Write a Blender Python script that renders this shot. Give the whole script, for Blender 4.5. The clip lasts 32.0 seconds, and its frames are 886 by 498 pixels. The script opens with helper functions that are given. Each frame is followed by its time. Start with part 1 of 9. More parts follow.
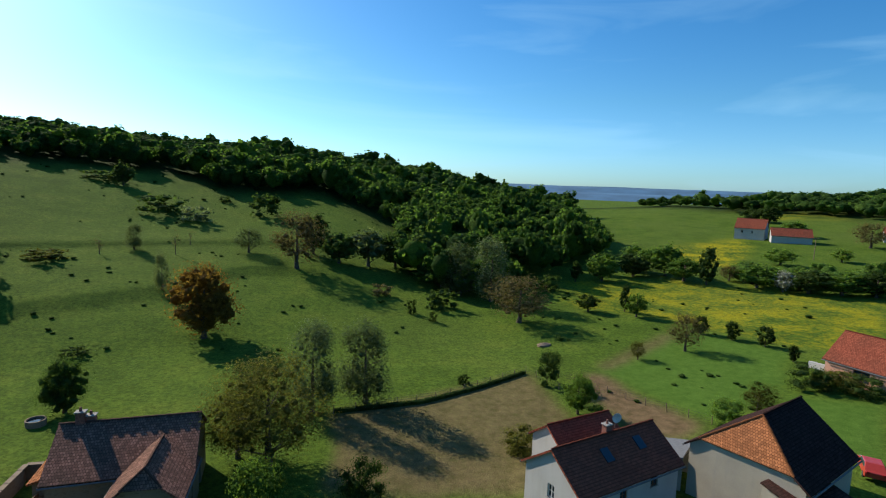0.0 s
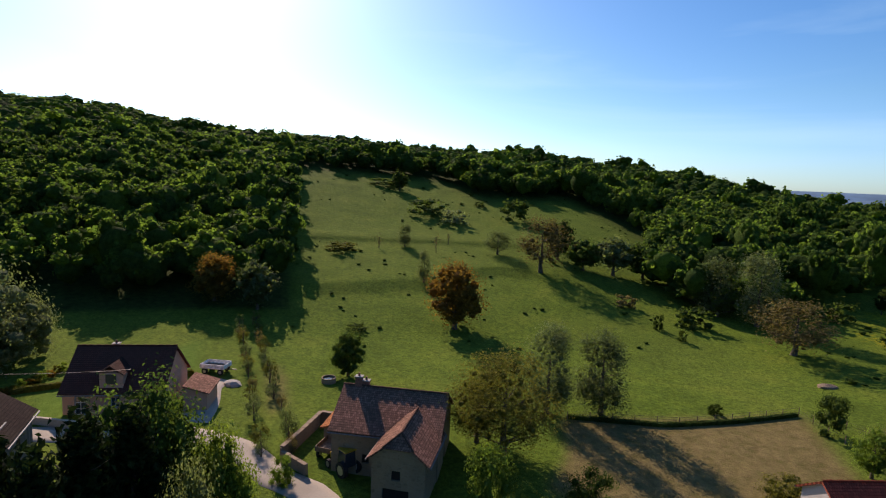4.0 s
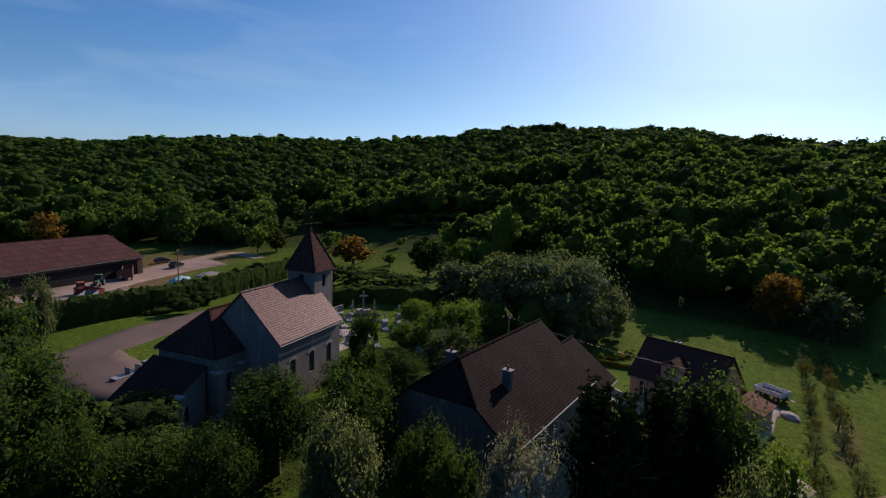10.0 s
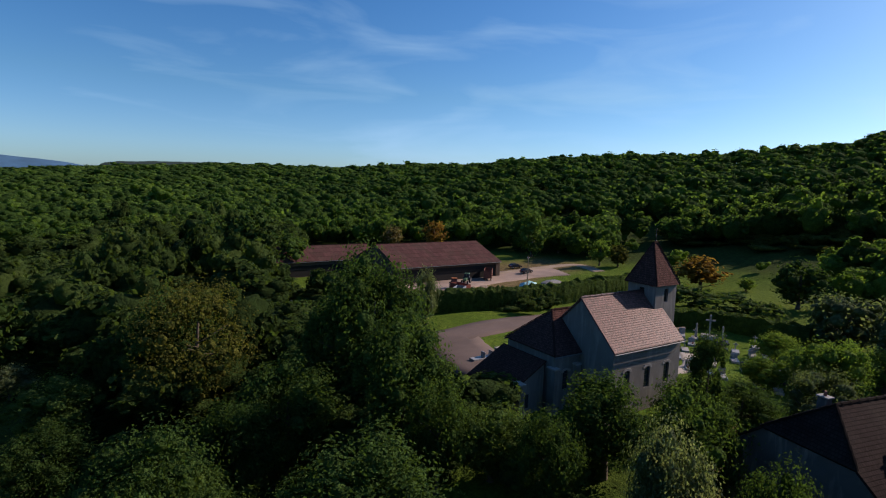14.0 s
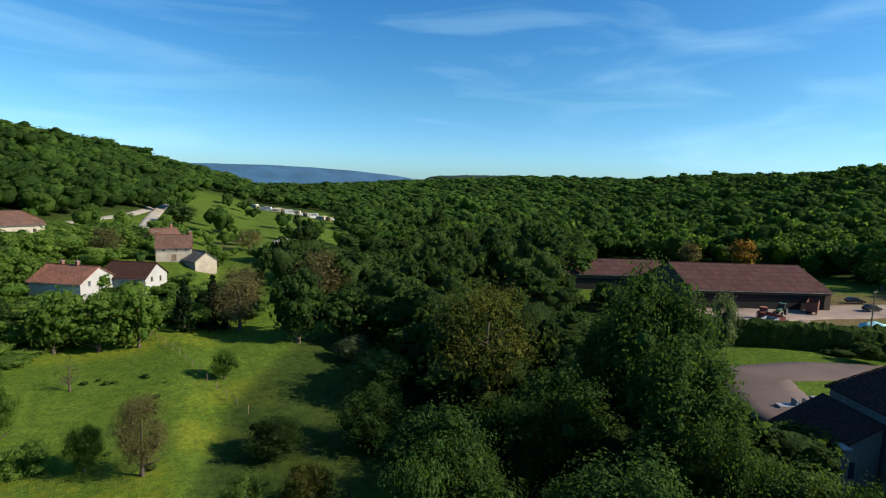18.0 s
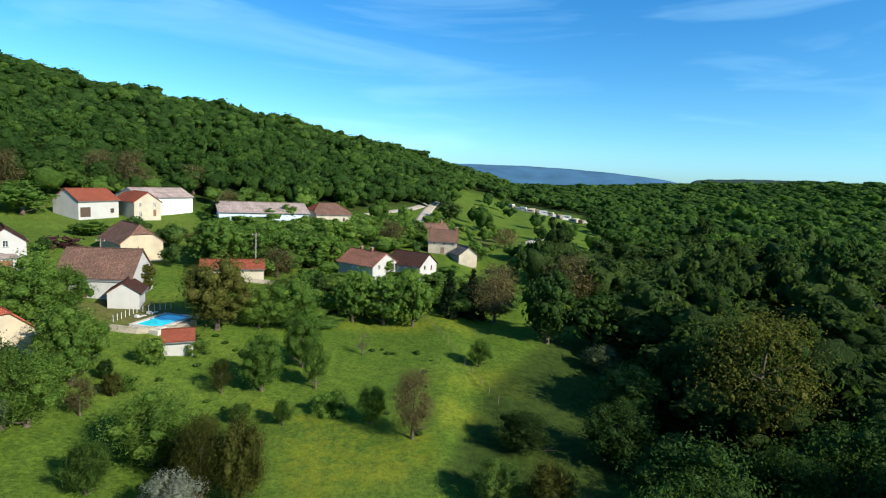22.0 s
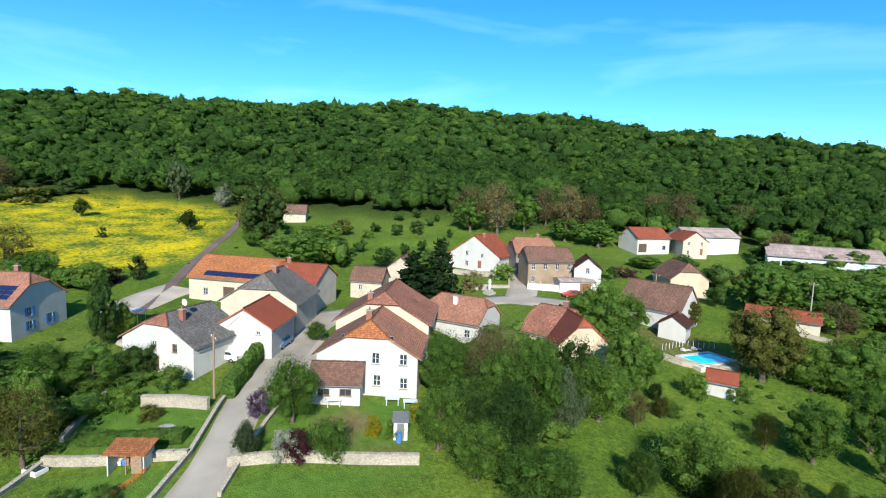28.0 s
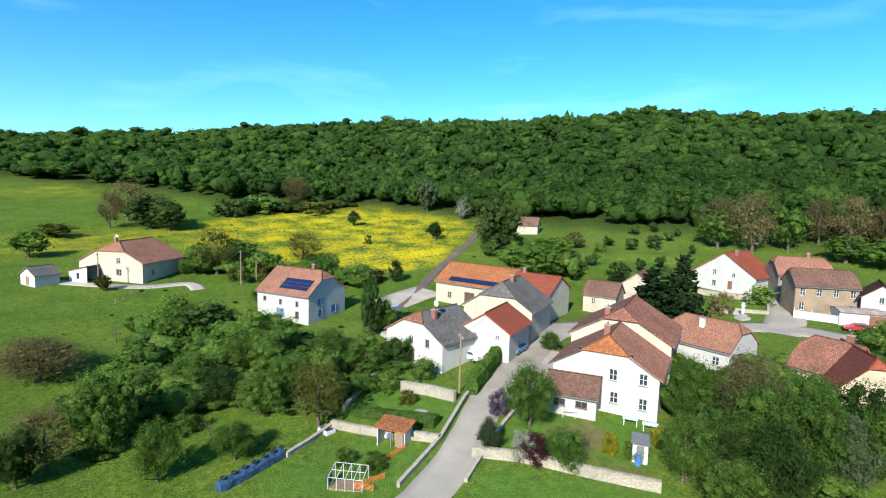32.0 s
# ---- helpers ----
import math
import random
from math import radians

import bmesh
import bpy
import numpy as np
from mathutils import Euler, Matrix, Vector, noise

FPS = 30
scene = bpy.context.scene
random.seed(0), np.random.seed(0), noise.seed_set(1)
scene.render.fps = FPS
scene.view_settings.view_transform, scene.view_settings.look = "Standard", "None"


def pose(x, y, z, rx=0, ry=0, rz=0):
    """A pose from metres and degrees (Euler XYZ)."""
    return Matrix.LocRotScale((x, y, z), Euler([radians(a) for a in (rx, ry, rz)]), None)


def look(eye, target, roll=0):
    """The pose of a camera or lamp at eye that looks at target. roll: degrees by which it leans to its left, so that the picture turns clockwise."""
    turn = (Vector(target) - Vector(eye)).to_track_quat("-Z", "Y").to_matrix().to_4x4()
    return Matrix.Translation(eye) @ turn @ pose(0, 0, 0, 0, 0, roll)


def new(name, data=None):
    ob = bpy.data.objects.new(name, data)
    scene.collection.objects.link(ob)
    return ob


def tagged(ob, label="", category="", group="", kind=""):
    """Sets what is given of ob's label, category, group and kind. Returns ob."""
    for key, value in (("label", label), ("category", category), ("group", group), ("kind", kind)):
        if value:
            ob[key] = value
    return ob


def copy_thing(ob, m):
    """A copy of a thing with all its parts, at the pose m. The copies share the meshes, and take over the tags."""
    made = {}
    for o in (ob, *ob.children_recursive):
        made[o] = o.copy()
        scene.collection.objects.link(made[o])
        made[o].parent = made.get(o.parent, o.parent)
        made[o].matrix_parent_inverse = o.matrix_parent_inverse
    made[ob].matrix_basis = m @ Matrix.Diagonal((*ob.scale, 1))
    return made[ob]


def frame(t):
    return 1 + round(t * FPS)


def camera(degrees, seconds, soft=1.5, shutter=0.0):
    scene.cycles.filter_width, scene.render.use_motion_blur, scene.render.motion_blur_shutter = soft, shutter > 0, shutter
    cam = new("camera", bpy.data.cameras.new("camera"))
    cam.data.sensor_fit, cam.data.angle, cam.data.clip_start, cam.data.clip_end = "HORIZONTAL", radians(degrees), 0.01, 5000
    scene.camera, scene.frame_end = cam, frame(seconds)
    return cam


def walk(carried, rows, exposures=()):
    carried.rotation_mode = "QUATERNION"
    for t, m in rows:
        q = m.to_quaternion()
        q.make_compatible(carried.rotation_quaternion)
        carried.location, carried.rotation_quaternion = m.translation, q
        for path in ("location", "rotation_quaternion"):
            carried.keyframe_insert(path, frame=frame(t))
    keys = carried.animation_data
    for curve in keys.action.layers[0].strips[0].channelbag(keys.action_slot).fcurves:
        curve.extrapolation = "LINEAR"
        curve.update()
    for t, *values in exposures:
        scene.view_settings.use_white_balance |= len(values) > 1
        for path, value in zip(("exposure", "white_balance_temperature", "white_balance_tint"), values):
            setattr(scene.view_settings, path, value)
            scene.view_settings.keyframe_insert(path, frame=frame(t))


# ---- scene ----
EXPOSURES = [
    (0.0, 0.25, 6500, 12), (2.0, 0.25, 6950, 19), (5.0, 0.32, 7600, 36), (6.4, 0.28, 7600, 36), (7.0, -0.46, 6850, 32), (9.0, -0.48, 6850, 33), (11.0, -0.22, 7100, 34), (12.0, -0.10, 7250, 35), (13.0, -0.08, 7100, 32), (16.0, 0.20, 6900, 21),
    (18.0, 0.38, 6700, 12), (20.0, 0.50, 6450, 8), (24.0, 0.76, 6300, 8), (28.0, 0.84, 6050, 9), (32.0, 0.90, 6050, 9),
]

cam = camera(79.72, 32.0, soft=1.15)
PATH = [
    (0.0, pose(-1.92, 0.79, 24.01, 83.43, -2.21, 0.12)),
    (0.5, pose(-1.88, 0.67, 24.02, 83.42, -2.26, 3.05)),
    (1.0, pose(-1.84, 0.51, 24.02, 83.40, -2.35, 6.18)),
    (1.5, pose(-1.81, 0.39, 24.04, 83.26, -2.44, 9.32)),
    (2.0, pose(-1.76, 0.30, 24.05, 83.21, -2.47, 12.43)),
    (2.5, pose(-1.79, 0.19, 24.07, 83.14, -2.50, 16.53)),
    (4.5, pose(-1.50, -0.20, 23.98, 83.04, -2.44, 29.94)),
    (5.0, pose(-1.51, -0.36, 23.89, 83.00, -2.44, 34.38)),
    (5.5, pose(-1.49, -0.41, 23.89, 82.87, -2.33, 38.92)),
    (6.0, pose(-1.44, -0.57, 23.86, 82.87, -2.28, 42.40)),
    (6.5, pose(-1.45, -0.74, 23.87, 82.82, -2.24, 46.14)),
    (7.0, pose(-1.40, -0.92, 23.85, 82.74, -2.27, 50.76)),
    (7.5, pose(-1.44, -1.17, 23.80, 82.69, -2.25, 55.28)),
    (8.0, pose(-1.52, -1.45, 23.66, 82.71, -2.28, 60.24)),
    (8.5, pose(-1.54, -1.71, 23.56, 82.65, -2.26, 65.65)),
    (9.0, pose(-1.60, -1.89, 23.40, 82.68, -2.26, 71.15)),
    (9.5, pose(-1.57, -2.08, 23.14, 82.84, -2.19, 76.65)),
    (10.0, pose(-1.57, -2.29, 23.01, 82.78, -2.17, 81.74)),
    (10.5, pose(-1.53, -2.48, 22.82, 82.96, -2.15, 87.12)),
    (11.0, pose(-1.43, -2.55, 22.72, 82.98, -2.08, 91.06)),
    (11.5, pose(-1.27, -2.63, 22.62, 82.98, -2.02, 94.89)),
    (12.0, pose(-1.14, -2.67, 22.54, 83.03, -1.92, 98.39)),
    (12.5, pose(-1.08, -2.63, 22.48, 83.01, -1.79, 103.36)),
    (13.0, pose(-1.00, -2.61, 22.34, 83.10, -1.83, 108.55)),
    (13.5, pose(-0.83, -2.46, 22.23, 83.25, -1.93, 113.42)),
    (15.5, pose(-0.46, -1.75, 22.33, 83.45, -1.84, 129.43)),
    (16.0, pose(-0.36, -1.63, 22.34, 83.50, -1.91, 134.26)),
    (16.5, pose(-0.40, -1.55, 22.38, 83.40, -1.98, 138.99)),
    (17.0, pose(-0.44, -1.43, 22.39, 83.43, -2.01, 142.62)),
    (17.5, pose(-0.41, -1.28, 22.44, 83.42, -2.10, 145.48)),
    (18.0, pose(-0.35, -1.15, 22.52, 83.46, -2.14, 148.42)),
    (18.5, pose(-0.21, -0.99, 22.65, 83.39, -2.29, 151.46)),
    (19.0, pose(-0.12, -0.77, 22.77, 83.36, -2.48, 154.41)),
    (19.5, pose(0.01, -0.61, 22.87, 83.22, -2.69, 157.64)),
    (20.0, pose(0.03, -0.45, 22.95, 82.99, -2.86, 161.06)),
    (20.5, pose(0.18, -0.49, 23.02, 82.58, -3.06, 164.46)),
    (21.0, pose(0.41, -0.56, 23.06, 82.33, -3.31, 167.77)),
    (21.5, pose(0.77, -0.64, 23.16, 82.23, -3.55, 171.42)),
    (22.0, pose(1.12, -0.73, 23.17, 82.28, -3.44, 175.14)),
    (22.5, pose(1.48, -0.67, 23.26, 82.39, -3.31, 179.05)),
    (23.0, pose(1.74, -0.59, 23.34, 82.51, -3.17, 182.99)),
    (23.5, pose(2.07, -0.46, 23.37, 82.62, -2.84, 187.27)),
    (24.0, pose(2.29, -0.25, 23.49, 82.64, -2.60, 191.74)),
    (24.5, pose(2.38, 0.09, 23.56, 82.76, -2.43, 195.96)),
    (25.0, pose(2.44, 0.40, 23.58, 82.82, -2.31, 200.56)),
    (25.5, pose(2.45, 0.74, 23.65, 82.89, -2.19, 205.20)),
    (27.5, pose(2.52, 2.22, 23.94, 83.50, -2.23, 223.93)),
    (28.0, pose(2.43, 2.58, 24.06, 83.43, -2.24, 228.92)),
    (28.5, pose(2.38, 3.04, 24.07, 83.54, -2.20, 233.55)),
    (29.0, pose(2.34, 3.42, 24.07, 83.53, -2.20, 238.12)),
    (29.5, pose(2.30, 3.77, 24.06, 83.50, -2.09, 241.39)),
    (30.0, pose(2.30, 4.06, 24.09, 83.46, -2.04, 245.14)),
    (30.5, pose(2.27, 4.29, 24.09, 83.49, -1.91, 249.00)),
    (31.0, pose(2.22, 4.48, 24.08, 83.59, -1.81, 251.73)),
    (31.5, pose(2.19, 4.62, 24.08, 83.73, -1.77, 252.82)),
    (32.0, pose(2.07, 4.73, 24.12, 83.93, -1.67, 253.01)),
]
walk(cam, PATH, EXPOSURES)

# ---------------------------------------------------------------- daylight
SUN_AZ, SUN_EL = 51.0, 31.0
world = bpy.data.worlds.new("world")
scene.world = world
world.use_nodes = True
wn, wl = world.node_tree.nodes, world.node_tree.links
sky = wn.new("ShaderNodeTexSky")
sky.sky_type, sky.sun_disc = "NISHITA", False
sky.sun_elevation, sky.sun_rotation = radians(SUN_EL), radians(-SUN_AZ)
sky.altitude, sky.air_density, sky.dust_density, sky.ozone_density = 300, 1.0, 0.9, 3.0
bg = wn["Background"]
bg.inputs["Strength"].default_value = 0.115
# thin cirrus over the blue
w_co = wn.new("ShaderNodeTexCoord")
w_map = wn.new("ShaderNodeMapping")
w_map.inputs["Scale"].default_value = (1.2, 2.2, 9.0)
w_no = wn.new("ShaderNodeTexNoise")
w_no.inputs["Scale"].default_value, w_no.inputs["Detail"].default_value, w_no.inputs["Distortion"].default_value = 1.6, 7.0, 0.6
w_ra = wn.new("ShaderNodeValToRGB")
w_ra.color_ramp.elements[0].position, w_ra.color_ramp.elements[1].position = 0.52, 0.86
w_ra.color_ramp.elements[1].color = (0.32, 0.32, 0.32, 1)
w_mi = wn.new("ShaderNodeMixRGB")
w_mi.blend_type = "MIX"
w_mi.inputs[2].default_value = (7.0, 7.6, 8.2, 1)
wl.new(w_co.outputs["Generated"], w_map.inputs[0])
wl.new(w_map.outputs[0], w_no.inputs["Vector"])
wl.new(w_no.outputs[0], w_ra.inputs[0])
wl.new(w_ra.outputs[0], w_mi.inputs[0])
wl.new(sky.outputs[0], w_mi.inputs[1])
w_hs = wn.new("ShaderNodeHueSaturation")
w_hs.inputs["Saturation"].default_value = 1.33
w_ti = wn.new("ShaderNodeMixRGB")
w_ti.blend_type, w_ti.inputs[0].default_value, w_ti.inputs[2].default_value = "MULTIPLY", 1.0, (0.67, 1.0, 1.09, 1)
wl.new(w_mi.outputs[0], w_hs.inputs["Color"])
wl.new(w_hs.outputs[0], w_ti.inputs[1])
# bluish haze towards the horizon
w_se = wn.new("ShaderNodeSeparateXYZ")
wl.new(w_co.outputs["Generated"], w_se.inputs[0])
w_hz = wn.new("ShaderNodeValToRGB")
w_hz.color_ramp.elements[0].color, w_hz.color_ramp.elements[1].color = (0.92, 1.0, 1.32, 1), (1, 1, 1, 1)
w_hz.color_ramp.elements[0].position, w_hz.color_ramp.elements[1].position = 0.0, 0.16
wl.new(w_se.outputs[2], w_hz.inputs[0])
w_mu = wn.new("ShaderNodeMixRGB")
w_mu.blend_type, w_mu.inputs[0].default_value = "MULTIPLY", 1.0
wl.new(w_ti.outputs[0], w_mu.inputs[1])
wl.new(w_hz.outputs[0], w_mu.inputs[2])
wl.new(w_mu.outputs[0], bg.inputs["Color"])

sun = new("sun", bpy.data.lights.new("sun", "SUN"))
sun.data.energy, sun.data.angle, sun.data.color = 5.0, radians(0.53), (1.0, 0.93, 0.8)
sun.matrix_world = look((0, 0, 300), (300 * math.sin(radians(SUN_AZ)), -300 * math.cos(radians(SUN_AZ)), 300 - 300 * math.tan(radians(SUN_EL))))

# ---------------------------------------------------------------- materials


def mat(name, rough=0.8, metal=0.0):
    m = bpy.data.materials.new(name)
    m.use_nodes = True
    b = m.node_tree.nodes["Principled BSDF"]
    b.inputs["Roughness"].default_value, b.inputs["Metallic"].default_value = rough, metal
    b.inputs["Specular IOR Level"].default_value = 0.3
    return m, m.node_tree.nodes, m.node_tree.links, b


def tex(n, l, kind, scale, co=None, detail=4.0, **more):
    t = n.new(kind)
    t.inputs["Scale"].default_value = scale
    if "Detail" in t.inputs:
        t.inputs["Detail"].default_value = detail
    if co is not None:
        l.new(co, t.inputs["Vector"])
    return t


def coords(n, which="Object"):
    return n.new("ShaderNodeTexCoord").outputs[which]


def ramp(n, l, fac, *stops):
    r = n.new("ShaderNodeValToRGB")
    while len(r.color_ramp.elements) < len(stops):
        r.color_ramp.elements.new(0.5)
    for e, (p, c) in zip(r.color_ramp.elements, stops):
        e.position, e.color = p, (*c, 1) if len(c) == 3 else c
    l.new(fac, r.inputs[0])
    return r.outputs[0]


def mix(n, l, fac, a, b, how="MIX"):
    m = n.new("ShaderNodeMixRGB")
    m.blend_type = how
    for i, v in enumerate((fac, a, b)):
        if isinstance(v, (int, float)):
            m.inputs[i].default_value = v if i == 0 else (v, v, v, 1)
        elif isinstance(v, tuple):
            m.inputs[i].default_value = (*v, 1)
        else:
            l.new(v, m.inputs[i])
    return m.outputs[0]


def calc(n, l, how, a, b=0.0, clamp=False):
    m = n.new("ShaderNodeMath")
    m.operation, m.use_clamp = how, clamp
    for i, v in enumerate((a, b)):
        if isinstance(v, (int, float)):
            m.inputs[i].default_value = v
        else:
            l.new(v, m.inputs[i])
    return m.outputs[0]


def bump(n, l, bsdf, height, strength=0.4, dist=0.05):
    b = n.new("ShaderNodeBump")
    b.inputs["Strength"].default_value, b.inputs["Distance"].default_value = strength, dist
    l.new(height, b.inputs["Height"])
    l.new(b.outputs[0], bsdf.inputs["Normal"])


def tone(c, k):
    return tuple(min(1.0, v * k) for v in c)


def plaster(name, rgb, dirt=0.5, rough=0.9):
    """Rendered or limewashed wall: patchy, with stains that run down and a soft grain."""
    m, n, l, b = mat(name, rough)
    co = coords(n)
    big = tex(n, l, "ShaderNodeTexNoise", 0.5, co, 5)
    mp = n.new("ShaderNodeMapping")
    mp.inputs["Scale"].default_value = (1.6, 1.6, 0.25)
    l.new(co, mp.inputs[0])
    run = tex(n, l, "ShaderNodeTexNoise", 1.3, mp.outputs[0], 5)
    fine = tex(n, l, "ShaderNodeTexNoise", 14, co, 3)
    c = ramp(n, l, big.outputs[0], (0.3, tone(rgb, 1 - 0.25 * dirt)), (0.62, rgb))
    c = mix(n, l, ramp(n, l, run.outputs[0], (0.52, (0, 0, 0)), (0.75, (dirt * 0.7,) * 3)), c, tone((0.4, 0.36, 0.3), 0.9))
    c = mix(n, l, 0.12, c, fine.outputs[0], "OVERLAY")
    l.new(c, b.inputs["Base Color"])
    bump(n, l, b, fine.outputs[0], 0.35, 0.03)
    return m


def rubble(name, rgb, joint, scale=2.2):
    """Rubble stone wall: uneven stones of different tone in pale mortar."""
    m, n, l, b = mat(name, 0.92)
    co = coords(n)
    mp = n.new("ShaderNodeMapping")
    mp.inputs["Scale"].default_value = (1, 1, 1.7)
    l.new(co, mp.inputs[0])
    v = tex(n, l, "ShaderNodeTexVoronoi", scale, mp.outputs[0])
    e = tex(n, l, "ShaderNodeTexVoronoi", scale, mp.outputs[0])
    e.feature = "DISTANCE_TO_EDGE"
    big = tex(n, l, "ShaderNodeTexNoise", 0.45, co, 5)
    c = ramp(n, l, v.outputs["Color"], (0.1, tone(rgb, 0.65)), (0.5, rgb), (0.9, tone(rgb, 1.3)))
    c = mix(n, l, ramp(n, l, e.outputs[0], (0.0, (1, 1, 1)), (0.08, (0, 0, 0))), c, joint)
    c = mix(n, l, 0.35, c, ramp(n, l, big.outputs[0], (0.3, (0.35, 0.33, 0.3)), (0.7, (0.8, 0.76, 0.7))), "OVERLAY")
    l.new(c, b.inputs["Base Color"])
    bump(n, l, b, e.outputs[0], 0.6, 0.08)
    return m


def tiles(name, rgb, w=0.21, h=0.26, moss=0.35, rough=0.85, contrast=1.0):
    """Clay tiles in courses along the slope (the mesh's UV is in metres), uneven in tone, with lichen and moss."""
    m, n, l, b = mat(name, rough)
    b.inputs["Specular IOR Level"].default_value = 0.25 if rough < 0.7 else 0.03
    uv = n.new("ShaderNodeUVMap").outputs[0]
    br = n.new("ShaderNodeTexBrick")
    br.inputs["Scale"].default_value, br.inputs["Brick Width"].default_value, br.inputs["Row Height"].default_value = 1.0, w, h
    br.inputs["Mortar Size"].default_value, br.inputs["Mortar Smooth"].default_value, br.inputs["Bias"].default_value = 0.022, 0.4, -0.1
    br.inputs["Color1"].default_value, br.inputs["Color2"].default_value = (*tone(rgb, 1 - 0.3 * contrast), 1), (*tone(rgb, 1 + 0.25 * contrast), 1)
    br.inputs["Mortar"].default_value = (*tone(rgb, 0.35), 1)
    l.new(uv, br.inputs["Vector"])
    sep = n.new("ShaderNodeSeparateXYZ")
    l.new(uv, sep.inputs[0])
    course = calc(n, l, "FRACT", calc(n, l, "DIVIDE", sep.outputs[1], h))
    co = coords(n)
    big = tex(n, l, "ShaderNodeTexNoise", 0.35, co, 6)
    mid = tex(n, l, "ShaderNodeTexNoise", 2.6, co, 5)
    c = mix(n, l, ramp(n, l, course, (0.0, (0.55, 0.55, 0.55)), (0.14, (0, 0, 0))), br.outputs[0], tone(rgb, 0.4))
    c = mix(n, l, ramp(n, l, big.outputs[0], (0.42, (0, 0, 0)), (0.72, (moss,) * 3)), c, (0.052, 0.047, 0.033))
    c = mix(n, l, ramp(n, l, mid.outputs[0], (0.55, (0, 0, 0)), (0.72, (0.3 * moss + 0.08,) * 3)), c, tone(rgb, 1.4))
    l.new(c, b.inputs["Base Color"])
    bump(n, l, b, mix(n, l, 0.5, course, br.outputs["Fac"], "SUBTRACT"), 0.7, 0.06)
    return m


def plain(name, rgb, rough=0.7, metal=0.0, vary=0.25, scale=3.0, grain=0.2):
    """Painted, wooden or metal surface with blotches and a fine grain."""
    m, n, l, b = mat(name, rough, metal)
    co = coords(n)
    a = tex(n, l, "ShaderNodeTexNoise", scale, co, 6)
    f = tex(n, l, "ShaderNodeTexNoise", scale * 12, co, 2)
    c = ramp(n, l, a.outputs[0], (0.3, tone(rgb, 1 - vary)), (0.7, tone(rgb, 1 + vary * 0.6)))
    l.new(mix(n, l, 0.1, c, f.outputs[0], "OVERLAY"), b.inputs["Base Color"])
    if grain:
        bump(n, l, b, f.outputs[0], grain, 0.01)
    return m


def glass(name, tint=(0.03, 0.04, 0.05)):
    """A window seen from outside: dark glossy pane."""
    m, n, l, b = mat(name, 0.06)
    b.inputs["Base Color"].default_value = (*tint, 1)
    b.inputs["Specular IOR Level"].default_value = 0.6
    return m


def leaves(name, a, c, lit=0.35, rough=0.85, through_leaf=1.3):
    """Foliage: tone differs from tree to tree and leaf to leaf; some light comes through."""
    m, n, l, b = mat(name, rough)
    info = n.new("ShaderNodeObjectInfo")
    tint = n.new("ShaderNodeAttribute")
    tint.attribute_name = "tint"
    isl = n.new("ShaderNodeNewGeometry").outputs["Random Per Island"]
    co = coords(n)
    no = tex(n, l, "ShaderNodeTexNoise", 0.35, co, 3)
    k = calc(n, l, "FRACT", calc(n, l, "ADD", info.outputs["Random"], tint.outputs["Fac"]))
    k = calc(n, l, "ADD", calc(n, l, "MULTIPLY", k, 0.36), calc(n, l, "ADD", calc(n, l, "MULTIPLY", isl, 0.26), calc(n, l, "MULTIPLY", no.outputs[0], 0.3)))
    col = ramp(n, l, k, (0.12, tone(a, 0.62)), (0.45, a), (0.7, c), (0.95, (c[0] * 1.5, c[1] * 1.15, c[2] * 1.2)))
    b.inputs["Specular IOR Level"].default_value = 0.03
    fn = tex(n, l, "ShaderNodeTexNoise", 1.1, co, 6)
    col = mix(n, l, 0.45, col, ramp(n, l, fn.outputs[0], (0.34, (0.24, 0.24, 0.24)), (0.66, (0.8, 0.8, 0.8))), "OVERLAY")
    # sprays of leaves: small cells that bulge and differ in tone
    vo = tex(n, l, "ShaderNodeTexVoronoi", 3.3, co)
    cell = n.new("ShaderNodeSeparateColor")
    l.new(vo.outputs["Color"], cell.inputs[0])
    col = mix(n, l, 0.42, col, ramp(n, l, cell.outputs[0], (0.0, (0.16, 0.16, 0.16)), (1.0, (0.82, 0.82, 0.82))), "OVERLAY")
    l.new(col, b.inputs["Base Color"])
    bump(n, l, b, calc(n, l, "SUBTRACT", calc(n, l, "MULTIPLY", fn.outputs[0], 0.6), vo.outputs["Distance"]), 1.0, 0.4)
    # fresh leaves let more light through than they throw back
    lift = n.new("ShaderNodeHueSaturation")
    lift.inputs["Value"].default_value = through_leaf
    tr = n.new("ShaderNodeBsdfTranslucent")
    l.new(mix(n, l, 1.0, col, (1.0, 1.0, 0.5), "MULTIPLY"), lift.inputs["Color"])
    l.new(lift.outputs[0], tr.inputs[0])
    ms = n.new("ShaderNodeMixShader")
    ms.inputs[0].default_value = lit
    l.new(b.outputs[0], ms.inputs[1])
    l.new(tr.outputs[0], ms.inputs[2])
    l.new(ms.outputs[0], n["Material Output"].inputs[0])
    return m


